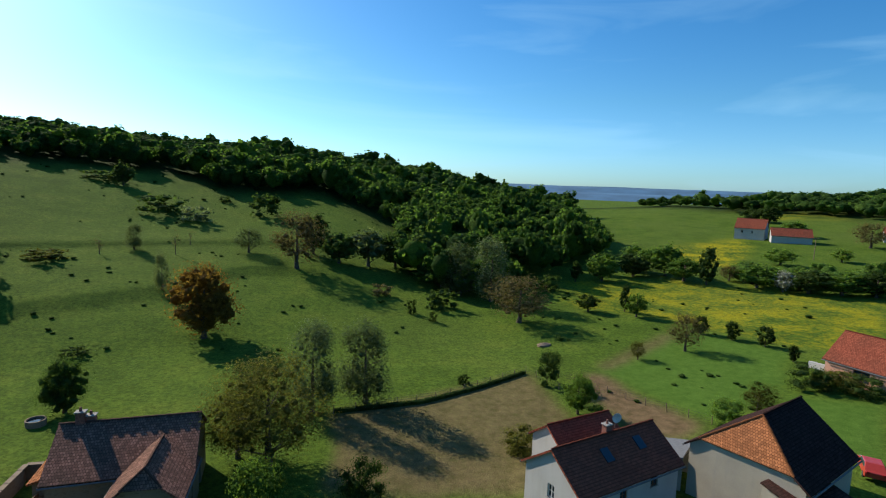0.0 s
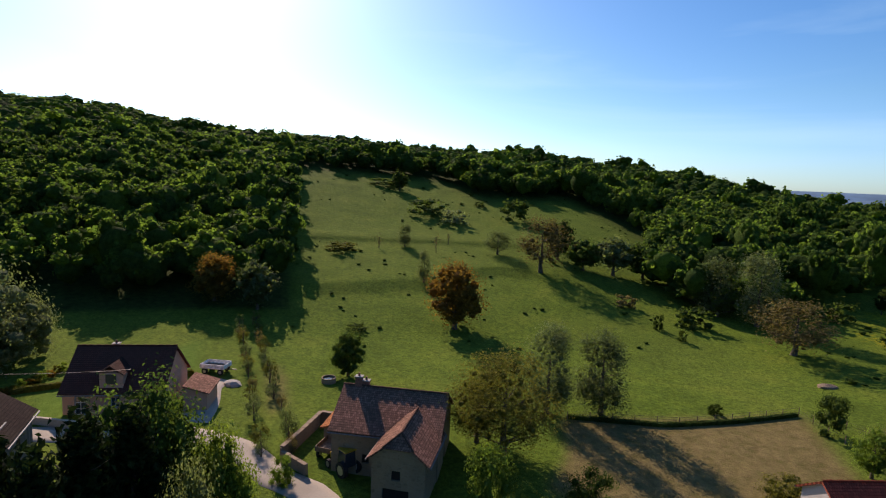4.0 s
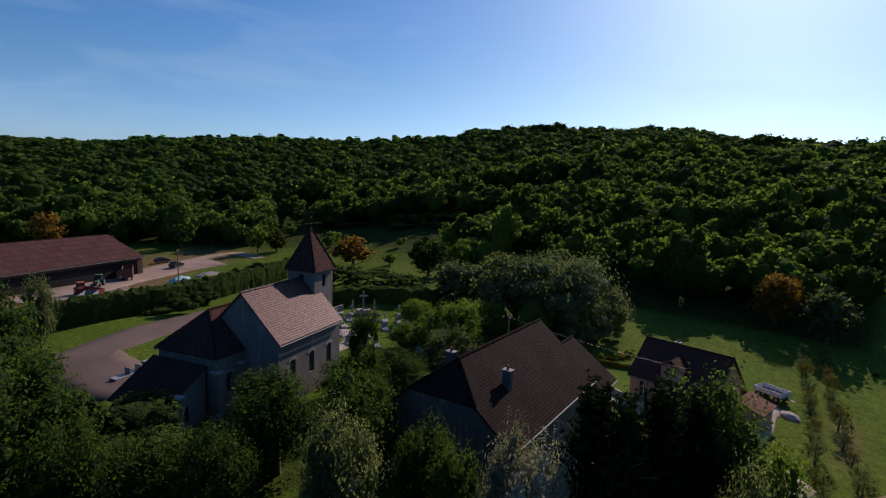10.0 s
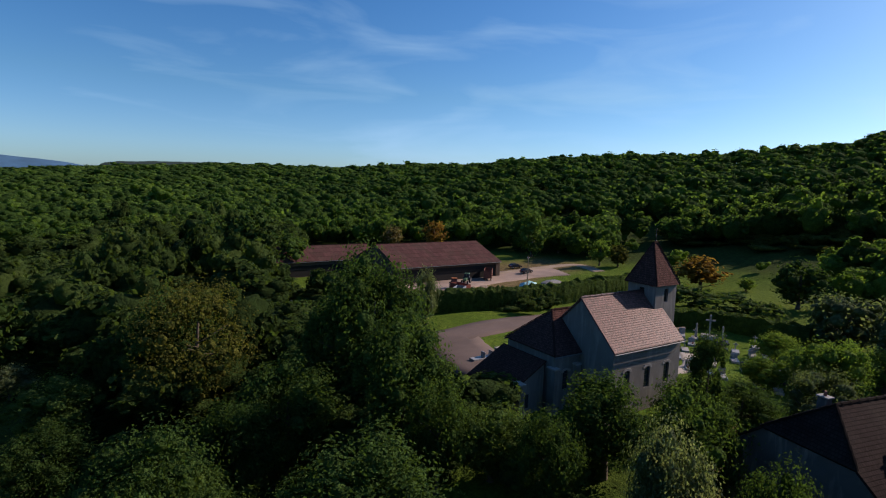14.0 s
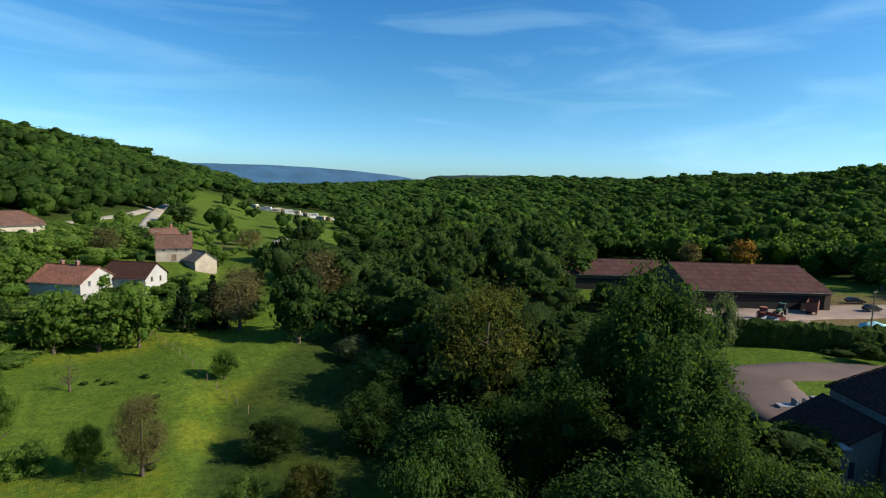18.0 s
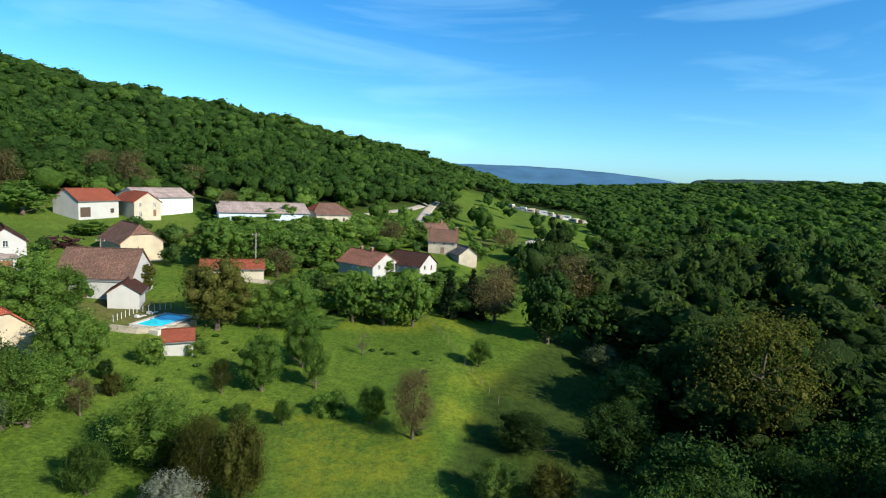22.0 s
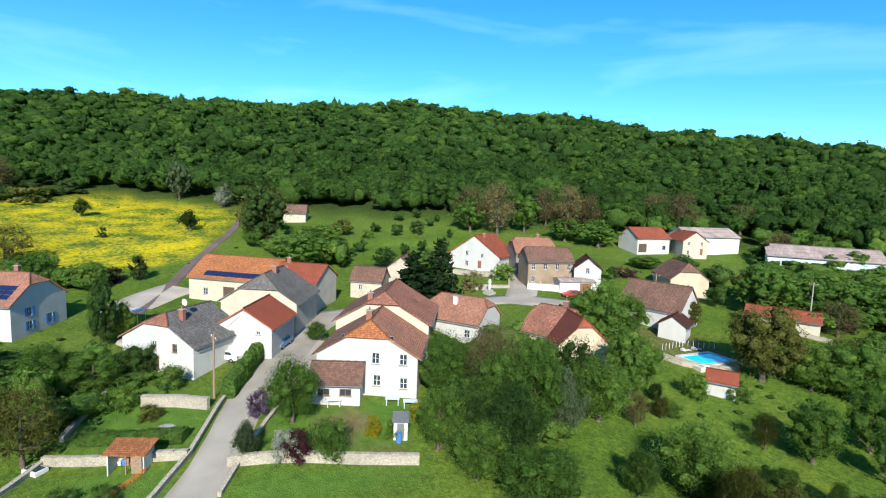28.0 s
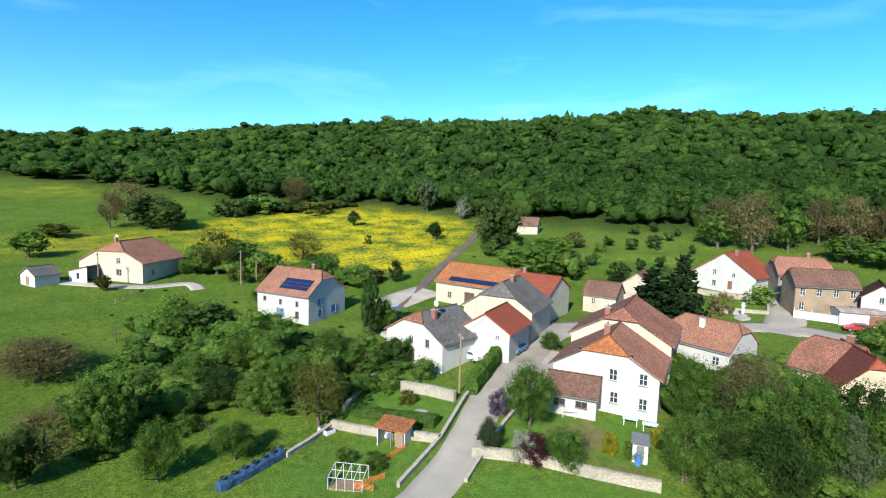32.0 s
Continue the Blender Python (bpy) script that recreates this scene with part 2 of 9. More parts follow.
BARK = plain("bark", (0.11, 0.085, 0.06), 0.95, 0, 0.5, 3.0, 0.8)
LEAF = {
    "green": leaves("leaf_green", (0.108, 0.19, 0.037), (0.182, 0.272, 0.054), 0.45, through_leaf=1.5),
    "tuft": leaves("leaf_tuft", (0.04, 0.08, 0.016), (0.07, 0.12, 0.022), 0.35),
    "fresh": leaves("leaf_fresh", (0.0992, 0.175, 0.0339), (0.174, 0.256, 0.0509)),
    # deep: shade of backlit trees put into the leaf colour; darker trees share it
    "deep": leaves("leaf_deep_shaded", (0.055, 0.105, 0.026), (0.095, 0.158, 0.038), 0.4),
    "dark": leaves("leaf_dark", (0.042, 0.074, 0.02), (0.07, 0.11, 0.03), 0.4, through_leaf=1.6),
    "olive": leaves("leaf_olive", (0.101, 0.109, 0.0234), (0.148, 0.148, 0.039), 0.4),
    "silver": leaves("leaf_silver", (0.1, 0.14, 0.066), (0.165, 0.208, 0.112), 0.4, through_leaf=1.5),
    "rust": leaves("leaf_rust", (0.185, 0.112, 0.03), (0.27, 0.17, 0.046), 0.5, through_leaf=1.6),
    "brown": leaves("leaf_brown", (0.14, 0.118, 0.052), (0.2, 0.168, 0.075), 0.35),
    "plum": leaves("leaf_plum", (0.0546, 0.0195, 0.0234), (0.0858, 0.0351, 0.039), 0.25),
    "lilac": leaves("leaf_lilac", (0.16, 0.11, 0.17), (0.26, 0.19, 0.27), 0.3),
    "white": leaves("leaf_white", (0.27, 0.29, 0.21), (0.44, 0.45, 0.38), 0.25, through_leaf=1.0),
    "yellow": leaves("leaf_yellow", (0.328, 0.281, 0.0156), (0.429, 0.374, 0.0312), 0.3),
    "spruce": leaves("leaf_spruce", (0.0156, 0.0328, 0.0117), (0.0312, 0.0546, 0.0172), 0.15),
}
WOODS = leaves("leaf_woods", (0.05, 0.1, 0.024), (0.095, 0.165, 0.033), 0.5, through_leaf=1.7)
WHITE = plaster("white_render", (0.44, 0.425, 0.395), 0.5)
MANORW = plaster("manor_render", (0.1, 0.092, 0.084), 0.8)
CREAM = plaster("cream_render", (0.46, 0.4, 0.3), 0.65)
GREYW = plaster("grey_render", (0.185, 0.17, 0.15), 0.8)
OCHRE = plaster("ochre_render", (0.48, 0.395, 0.27), 0.8)
PINKW = plaster("salmon_render", (0.56, 0.29, 0.2), 0.3)
STONE = rubble("rubble_stone", (0.3, 0.26, 0.2), (0.38, 0.345, 0.285))
STONE_D = rubble("dark_stone", (0.175, 0.128, 0.085), (0.23, 0.18, 0.125))
DRYST = rubble("dry_stone", (0.27, 0.24, 0.19), (0.2, 0.18, 0.145), 3.0)
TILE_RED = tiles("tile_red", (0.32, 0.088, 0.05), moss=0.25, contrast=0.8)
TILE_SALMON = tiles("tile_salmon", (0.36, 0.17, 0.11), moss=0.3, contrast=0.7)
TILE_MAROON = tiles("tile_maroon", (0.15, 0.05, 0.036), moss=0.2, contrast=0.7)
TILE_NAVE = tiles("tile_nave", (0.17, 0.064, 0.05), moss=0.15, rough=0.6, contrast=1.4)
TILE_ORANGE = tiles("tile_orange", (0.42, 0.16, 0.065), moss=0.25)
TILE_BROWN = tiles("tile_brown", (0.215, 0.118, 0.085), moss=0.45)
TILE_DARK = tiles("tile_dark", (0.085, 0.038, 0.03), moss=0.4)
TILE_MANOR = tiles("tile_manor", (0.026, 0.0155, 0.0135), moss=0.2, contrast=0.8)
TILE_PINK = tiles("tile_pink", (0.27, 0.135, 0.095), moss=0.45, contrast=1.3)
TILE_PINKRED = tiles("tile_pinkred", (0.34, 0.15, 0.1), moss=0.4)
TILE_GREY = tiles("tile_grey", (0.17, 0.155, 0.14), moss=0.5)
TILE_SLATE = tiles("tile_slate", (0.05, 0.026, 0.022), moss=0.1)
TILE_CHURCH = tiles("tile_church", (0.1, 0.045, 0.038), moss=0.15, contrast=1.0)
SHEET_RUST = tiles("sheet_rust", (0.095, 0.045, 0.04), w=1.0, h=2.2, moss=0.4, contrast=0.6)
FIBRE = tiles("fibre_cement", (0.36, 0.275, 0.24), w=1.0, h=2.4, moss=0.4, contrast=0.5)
ZINC = plain("zinc", (0.17, 0.17, 0.17), 0.7, 0.3, 0.2, 4)
WOOD = plain("weathered_wood", (0.24, 0.17, 0.11), 0.85, 0, 0.4, 6)
DARKWOOD = plain("dark_wood", (0.09, 0.06, 0.04), 0.8, 0, 0.4, 6)
PAINT_W = plain("white_paint", (0.54, 0.53, 0.505), 0.5, 0, 0.08)
PAINT_BLUE = plain("blue_paint", (0.06, 0.16, 0.42), 0.5, 0, 0.2)
PAINT_BROWN = plain("brown_paint", (0.2, 0.09, 0.05), 0.6, 0, 0.2)
PANE = glass("window_pane")
DARK = plain("interior_shade", (0.02, 0.018, 0.016), 0.95, 0, 0.2)
BRICK = plain("brick_red", (0.24, 0.105, 0.075), 0.9, 0, 0.35, 8)
CONCRETE = plain("concrete", (0.3, 0.28, 0.25), 0.9, 0, 0.25, 2)
IRON = plain("iron", (0.05, 0.05, 0.05), 0.5, 0.5, 0.3)
SOLAR = plain("solar_cells", (0.012, 0.02, 0.06), 0.15, 0, 0.2)


def road_mat(name, rgb):
    m, n, l, b = mat(name, 0.93)
    co = coords(n)
    a = tex(n, l, "ShaderNodeTexNoise", 0.22, co, 7)
    f = tex(n, l, "ShaderNodeTexNoise", 9, co, 4)
    c = ramp(n, l, a.outputs[0], (0.3, tone(rgb, 0.78)), (0.55, rgb), (0.75, tone(rgb, 1.15)))
    l.new(mix(n, l, 0.25, c, f.outputs[0], "OVERLAY"), b.inputs["Base Color"])
    bump(n, l, b, f.outputs[0], 0.3, 0.02)
    return m


ASPHALT = road_mat("worn_asphalt", (0.3, 0.262, 0.21))
TARMAC = road_mat("brown_tarmac", (0.13, 0.09, 0.072))
GRAVEL = road_mat("pale_gravel", (0.36, 0.31, 0.25))
DIRT = road_mat("dirt_track", (0.3, 0.22, 0.15))


def ground_mat():
    """Grassland with flowers, bare soil, woodland floor and lawn where the cover layer names them."""
    m, n, l, b = mat("grassland", 0.95)
    b.inputs["Specular IOR Level"].default_value = 0.02
    co = coords(n)
    cov = n.new("ShaderNodeAttribute")
    cov.attribute_name = "cover"
    sep = n.new("ShaderNodeSeparateColor")
    l.new(cov.outputs["Color"], sep.inputs[0])
    far = tex(n, l, "ShaderNodeTexNoise", 0.018, co, 6)
    big = tex(n, l, "ShaderNodeTexNoise", 0.11, co, 6)
    mid = tex(n, l, "ShaderNodeTexNoise", 0.9, co, 6)
    fine = tex(n, l, "ShaderNodeTexNoise", 7, co, 4)
    mp = n.new("ShaderNodeMapping")
    mp.inputs["Scale"].default_value = (1, 1, 3)
    l.new(co, mp.inputs[0])
    c = ramp(n, l, big.outputs[0], (0.3, (0.068, 0.11, 0.014)), (0.5, (0.09, 0.142, 0.018)), (0.72, (0.118, 0.16, 0.022)))
    c = mix(n, l, ramp(n, l, mid.outputs[0], (0.35, (0.55, 0.55, 0.55)), (0.6, (0, 0, 0))), c, (0.042, 0.08, 0.014))
    c = mix(n, l, ramp(n, l, far.outputs[0], (0.45, (0, 0, 0)), (0.7, (0.35, 0.35, 0.35))), c, (0.12, 0.148, 0.032))
    tall = tex(n, l, "ShaderNodeTexNoise", 2.4, co, 9)
    c = mix(n, l, 0.5, c, ramp(n, l, tall.outputs[0], (0.32, (0.2, 0.2, 0.2)), (0.68, (0.78, 0.78, 0.78))), "OVERLAY")
    # lawn
    c = mix(n, l, cov.outputs["Alpha"], c, ramp(n, l, mid.outputs[0], (0.3, (0.064, 0.124, 0.0176)), (0.7, (0.092, 0.164, 0.0256))))
    # flowers
    fl = tex(n, l, "ShaderNodeTexNoise", 1.1, co, 9)
    fmask = calc(n, l, "MULTIPLY", sep.outputs[0], ramp(n, l, mix(n, l, 0.5, fl.outputs[0], big.outputs[0]), (0.43, (0, 0, 0)), (0.6, (1, 1, 1))), True)
    c = mix(n, l, fmask, c, ramp(n, l, fine.outputs[0], (0.35, (0.4, 0.31, 0.008)), (0.65, (0.57, 0.445, 0.0096))))
    # dry and bare ground
    bare = calc(n, l, "MULTIPLY", sep.outputs[1], ramp(n, l, mid.outputs[0], (0.2, (0.8, 0.8, 0.8)), (0.5, (1, 1, 1))), True)
    c = mix(n, l, bare, c, ramp(n, l, mid.outputs[0], (0.3, (0.12, 0.08, 0.04)), (0.7, (0.2, 0.136, 0.072))))
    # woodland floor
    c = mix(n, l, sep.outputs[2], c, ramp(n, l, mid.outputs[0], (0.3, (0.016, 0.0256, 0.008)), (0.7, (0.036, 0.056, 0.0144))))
    c = mix(n, l, 0.5, c, fine.outputs[0], "OVERLAY")
    l.new(c, b.inputs["Base Color"])
    bump(n, l, b, mix(n, l, 0.5, fine.outputs[0], mid.outputs[0]), 0.8, 0.35)
    return m


DUST = road_mat("farm_dust", (0.3, 0.215, 0.165))
GRASS = ground_mat()


# ---------------------------------------------------------------- lie of the land
GRID_R = np.concatenate([np.arange(0, 24, 4.0), np.arange(24, 160, 1.0), 160 * np.exp(np.linspace(0, np.log(4700 / 160), 95))])
GRID_A = np.arange(0, 360.01, 0.6)
PROFILES = {}


def profile(azimuth, *pairs):
    """Height of the land along one bearing (degrees, counter-clockwise from +y): pairs of distance and height."""
    PROFILES[azimuth] = pairs


profile(0, (20, -3), (50, -4), (95, -4), (130, -2), (200, 4), (330, 18), (430, 27), (600, 20), (1200, -5))
profile(15, (30, -3), (95, -4), (130, 1), (200, 12), (280, 25), (400, 40), (600, 44), (1200, 10))
profile(35, (30, -4), (60, -4), (95, -4), (125, 1), (190, 11), (270, 30), (400, 46), (700, 48), (1300, 20))
profile(60, (30, -3), (80, -3), (110, -2), (170, 10), (250, 30), (450, 63), (700, 74), (1300, 50))
profile(80, (30, -1), (80, -2), (150, 2), (230, 14), (330, 30), (470, 55), (700, 72), (1300, 50))
profile(95, (30, -1), (60, 0), (150, -2), (230, 2), (350, 20), (550, 47), (800, 58), (1300, 50))
profile(115, (30, -2), (60, 0), (150, -3), (230, -2), (400, 12), (600, 34), (900, 44), (1300, 40))
profile(135, (30, -5), (60, -6), (150, -3), (300, -5), (600, 10), (1000, 36), (1500, 40))
profile(155, (30, -5), (60, -7), (130, -8), (300, -8), (600, 2), (1200, 30), (1700, 30))
profile(167, (30, -5), (60, -6), (130, -4), (200, -2), (400, 2), (700, 3), (1500, 8))
profile(171, (30, -5), (60, -6), (130, -4), (200, -2), (400, 9), (560, 20), (800, 22), (1500, 8))
profile(175, (30, -5), (60, -5), (110, -4), (160, 0), (300, 5), (450, 21), (560, 30), (700, 33), (1500, 10))
profile(182, (30, -5), (60, -5), (95, -5), (130, -2), (200, 4), (300, 14), (500, 42), (650, 48), (1300, 30))
profile(200, (30, -5), (60, -5), (90, -1), (130, 1), (200, 7), (280, 30), (420, 62), (600, 66), (1300, 60))
profile(218, (30, -3), (60, -1), (100, 1), (180, 8), (260, 30), (420, 74), (600, 84), (1300, 70))
profile(233, (30, -3), (60, 0), (110, 1), (180, 9), (250, 25), (450, 84), (600, 92), (1300, 70))
profile(250, (30, -3), (60, 0), (110, 1), (180, 8), (240, 14), (350, 40), (500, 82), (700, 96), (1300, 70))
profile(270, (30, -3), (60, -3), (100, -1), (140, 2), (240, 12), (350, 34), (550, 74), (700, 84), (1300, 50))
profile(290, (30, -4), (60, -4), (110, -1), (200, 6), (320, 17), (550, 50), (800, 58), (1300, 30))
profile(320, (30, -3), (60, -2), (120, 0), (200, 2), (320, 9), (420, 20), (600, 26), (1300, 0))
profile(345, (30, -3), (60, -4), (95, -3), (150, -1), (280, 5), (450, 12), (700, 6), (1200, -5))


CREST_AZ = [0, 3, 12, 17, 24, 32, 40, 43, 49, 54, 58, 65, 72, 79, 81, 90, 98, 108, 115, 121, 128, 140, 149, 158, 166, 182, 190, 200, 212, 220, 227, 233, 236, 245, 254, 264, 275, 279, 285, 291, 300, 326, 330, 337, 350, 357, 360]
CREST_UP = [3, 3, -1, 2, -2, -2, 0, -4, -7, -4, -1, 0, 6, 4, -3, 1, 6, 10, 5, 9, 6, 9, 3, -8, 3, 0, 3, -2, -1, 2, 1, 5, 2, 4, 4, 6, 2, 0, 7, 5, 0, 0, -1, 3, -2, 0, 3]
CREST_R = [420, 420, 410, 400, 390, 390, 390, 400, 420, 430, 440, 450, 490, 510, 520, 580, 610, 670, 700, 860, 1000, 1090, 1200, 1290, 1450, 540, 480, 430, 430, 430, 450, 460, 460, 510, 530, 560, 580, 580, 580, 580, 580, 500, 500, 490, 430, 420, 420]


def land():
    """Heights on a polar grid, from the profiles, smoothed along and across the bearings."""
    keys = sorted(PROFILES)
    knots = np.array([np.interp(GRID_R, [0] + [p[0] for p in PROFILES[k]] + [3000], [-3.5] + [p[1] for p in PROFILES[k]] + [0]) for k in keys])
    kernel = np.hanning(15)
    kernel /= kernel.sum()
    knots = np.array([np.convolve(np.pad(k, 7, mode="edge"), kernel, mode="valid") for k in knots])
    az = np.array(keys + [keys[0] + 360.0])
    knots = np.vstack([knots, knots[:1]])
    out = np.empty((len(GRID_A), len(GRID_R)))
    for i, a in enumerate(GRID_A):
        j = min(np.searchsorted(az, a, side="right") - 1, len(az) - 2)
        u = (a - az[j]) / (az[j + 1] - az[j])
        u = u * u * (3 - 2 * u) * 0.6 + u * 0.4
        out[i] = knots[j] * (1 - u) + knots[j + 1] * u
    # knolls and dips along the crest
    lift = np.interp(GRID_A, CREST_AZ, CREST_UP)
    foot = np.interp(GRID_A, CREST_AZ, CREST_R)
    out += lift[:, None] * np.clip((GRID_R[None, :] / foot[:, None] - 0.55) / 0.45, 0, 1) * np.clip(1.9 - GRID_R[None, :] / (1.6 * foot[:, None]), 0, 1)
    # old terrace bank across the grazed slope
    for i, a in enumerate(GRID_A):
        fade = min(1.0, max(0.0, min(a - 14, 46 - a) / 5))
        if fade:
            r0 = np.interp(a, [21, 25, 29, 34, 44], [133, 128, 120, 117, 114])
            out[i] += fade * 0.9 * np.clip((GRID_R - r0) / 5.0, 0, 1) * np.clip(1 - (GRID_R - r0 - 5) / 40, 0, 1)
            out[i] -= fade * 0.25 * np.clip(1 - np.abs(GRID_R - r0 + 3) / 8, 0, 1)
    return out


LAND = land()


def ground(x, y):
    """Height of the ground at x, y."""
    r = math.hypot(x, y)
    a = math.degrees(math.atan2(-x, y)) % 360 / 0.6
    i = int(a) % (len(GRID_A) - 1)
    u = a - int(a)
    j = min(int(np.searchsorted(GRID_R, r, side="right")) - 1, len(GRID_R) - 2)
    v = min(1.0, (r - GRID_R[j]) / (GRID_R[j + 1] - GRID_R[j]))
    return float((LAND[i, j] * (1 - v) + LAND[i, j + 1] * v) * (1 - u) + (LAND[i + 1, j] * (1 - v) + LAND[i + 1, j + 1] * v) * u)


# ---------------------------------------------------------------- ground sheet
def inside(px, py, poly):
    """Which of the points lie in the polygon."""
    hit = np.zeros(px.shape, bool)
    for (x0, y0), (x1, y1) in zip(poly, poly[1:] + poly[:1]):
        cross = ((y0 > py) != (y1 > py)) & (px < (x1 - x0) * (py - y0) / ((y1 - y0) or 1e-9) + x0)
        hit ^= cross
    return hit


COVER = []


def cover(channel, amount, *poly):
    """A stretch of ground of one kind: 0 flowers, 1 bare, 2 woodland floor, 3 lawn."""
    COVER.append((channel, amount, list(poly)))


cover(0, 1.00, (193, 55), (239, 13), (255, -20), (230, -52), (208, -70), (176, -57), (140, -36), (137, -24), (145, -9), (166, 7), (177, 25), (183, 40))
cover(0, 0.95, (212, 37), (254, 4), (258, -33), (206, -72), (178, -59), (141, -34), (142, -16), (158, 4), (189, 22))
cover(0, 0.45, (199, 88), (212, 37), (189, 22), (177, 44), (165, 74))
cover(0, 0.50, (305, 131), (340, 104), (319, 88), (290, 125))
cover(0, 0.45, (32, 149), (67, 152), (102, 122), (71, 84), (58, 92), (43, 113), (27, 122))
cover(0, 0.80, (87, 215), (125, 235), (133, 232), (94, 172), (81, 186))
cover(0, 0.75, (229, 385), (254, 308), (192, 323))
cover(0, 0.18, (13, -56), (4, -60), (-2, -55), (-1, -47), (8, -44), (11, -48))
cover(0, 0.2, (17, -93), (8, -107), (-15, -105), (-13, -91), (-3, -93))
cover(0, 0.13, (-6, -72), (-22, -82), (-16, -60), (-5, -57))
cover(0, 0.18, (15, -57), (17, -63), (-4, -56), (-4, -49))
cover(1, 0.75, (-15, 62), (12, 80), (15, 64), (10, 47), (-12, 45), (-12, 53))
cover(1, 1.00, (20, 79), (24, 75), (26, 68), (20, 65), (19, 73))
cover(1, 1.00, (19, 78), (23, 80), (26, 70), (29, 61), (26, 58), (22, 60), (19, 71))
cover(1, 1.00, (21, 65), (27, 69), (30, 61), (26, 58), (21, 61))
cover(1, 0.85, (-125, -82), (-167, -68), (-179, -49), (-158, -43), (-140, -56), (-111, -62), (-105, -69))
cover(1, 0.80, (42, 100), (42, 97), (25, 81), (23, 82))
cover(1, 0.60, (-57, 56), (-56, 58), (-46, 49), (-45, 45))
cover(1, 0.90, (-109, -69), (-150, -62), (-186, -59), (-175, -36), (-145, -46), (-109, -45), (-94, -58))
cover(1, 0.80, (-58, -3), (-62, 1), (-51, 0), (-40, -1), (-39, -3))
cover(1, 0.50, (50, -86), (43, -92), (32, -86), (37, -78), (43, -78))
cover(1, 0.50, (52, -27), (52, -29), (44, -24), (44, -23))
cover(1, 0.55, (-30, -216), (-41, -215), (-35, -202), (-28, -199))
cover(3, 1.00, (23, 80), (46, 102), (57, 87), (44, 70), (32, 62))
cover(3, 1.00, (44, 69), (55, 65), (40, 48), (39, 48), (44, 62))
cover(3, 1.00, (-72, 35), (-73, 58), (-64, 50), (-62, 31), (-64, 28))
cover(3, 0.90, (68, -3), (73, -12), (63, -17), (54, -13), (62, -3))
cover(3, 0.90, (52, 6), (57, -4), (51, -10), (45, -5), (49, 6))
cover(3, 0.90, (51, -29), (50, -34), (41, -28), (48, -17), (54, -19))
cover(3, 0.90, (46, -13), (38, -28), (37, -26), (41, -10))
cover(1, 0.90, (50.5, -23.0), (48.0, -28.5), (45.5, -26.5), (46.0, -24.0), (48.5, -21.5))
cover(1, 0.70, (43.5, -24.5), (41.0, -27.5), (39.5, -26.5), (42.0, -23.5))
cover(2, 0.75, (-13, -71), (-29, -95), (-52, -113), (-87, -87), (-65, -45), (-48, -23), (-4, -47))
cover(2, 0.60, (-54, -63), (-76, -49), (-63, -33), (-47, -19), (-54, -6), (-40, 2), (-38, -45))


def wood_edge(az):
    """Distance at which closed forest begins along a bearing."""
    return np.interp(az % 360, WOOD_AZ, WOOD_R)


WOOD_AZ = [0, 4, 9, 13, 18, 22, 27, 35, 42, 43, 70, 84, 92, 104, 112, 118, 136, 150, 157, 160, 173, 175, 180, 186, 200, 204, 216, 226, 236, 246, 256, 268, 276, 286, 294, 310, 322, 345, 353, 360]
WOOD_R = [150, 195, 222, 246, 238, 232, 262, 264, 262, 112, 120, 160, 180, 190, 205, 220, 225, 205, 230, 440, 440, 300, 250, 212, 202, 196, 192, 196, 200, 214, 246, 260, 272, 335, 385, 420, 380, 470, 420, 150]


def ground_sheet():
    az, rr = np.radians(GRID_A[:-1]), GRID_R[1:]
    A, R = np.meshgrid(az, rr, indexing="ij")
    X, Y = -np.sin(A) * R, np.cos(A) * R
    Z = LAND[:-1, 1:]
    na, nr = X.shape
    co = np.concatenate([np.stack([X, Y, Z], -1).reshape(-1, 3), [[0, 0, LAND[0, 0]]]])
    i, j = np.meshgrid(np.arange(na), np.arange(nr - 1), indexing="ij")
    k = (i + 1) % na
    quads = np.stack([i * nr + j, i * nr + j + 1, k * nr + j + 1, k * nr + j], -1).reshape(-1, 4)
    me = bpy.data.meshes.new("ground")
    faces = quads[:, ::-1].tolist() + [[na * nr, int(a * nr), int((a + 1) % na * nr)][::-1] for a in range(na)]
    me.from_pydata(co.tolist(), [], faces)
    col = np.zeros((len(co), 4), np.float32)
    px, py = co[:, 0], co[:, 1]
    for ch, amount, poly in COVER:
        w = inside(px, py, poly)
        col[w, ch] = amount
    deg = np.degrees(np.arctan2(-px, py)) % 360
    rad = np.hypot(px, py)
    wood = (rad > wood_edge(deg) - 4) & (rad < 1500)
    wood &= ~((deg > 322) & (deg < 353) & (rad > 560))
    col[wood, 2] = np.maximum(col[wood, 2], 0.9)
    # soften the borders
    grid = col[:-1].reshape(na, nr, 4)
    for _ in range(2):
        grid = (grid + np.roll(grid, 1, 0) + np.roll(grid, -1, 0) + np.roll(grid, 1, 1) + np.roll(grid, -1, 1)) / 5
    col[:-1] = grid.reshape(-1, 4)
    at = me.color_attributes.new("cover", "FLOAT_COLOR", "POINT")
    at.data.foreach_set("color", col.ravel())
    me.materials.append(GRASS)
    me.shade_smooth()
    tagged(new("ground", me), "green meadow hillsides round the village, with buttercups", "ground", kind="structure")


ground_sheet()


ROAD_LINES = []


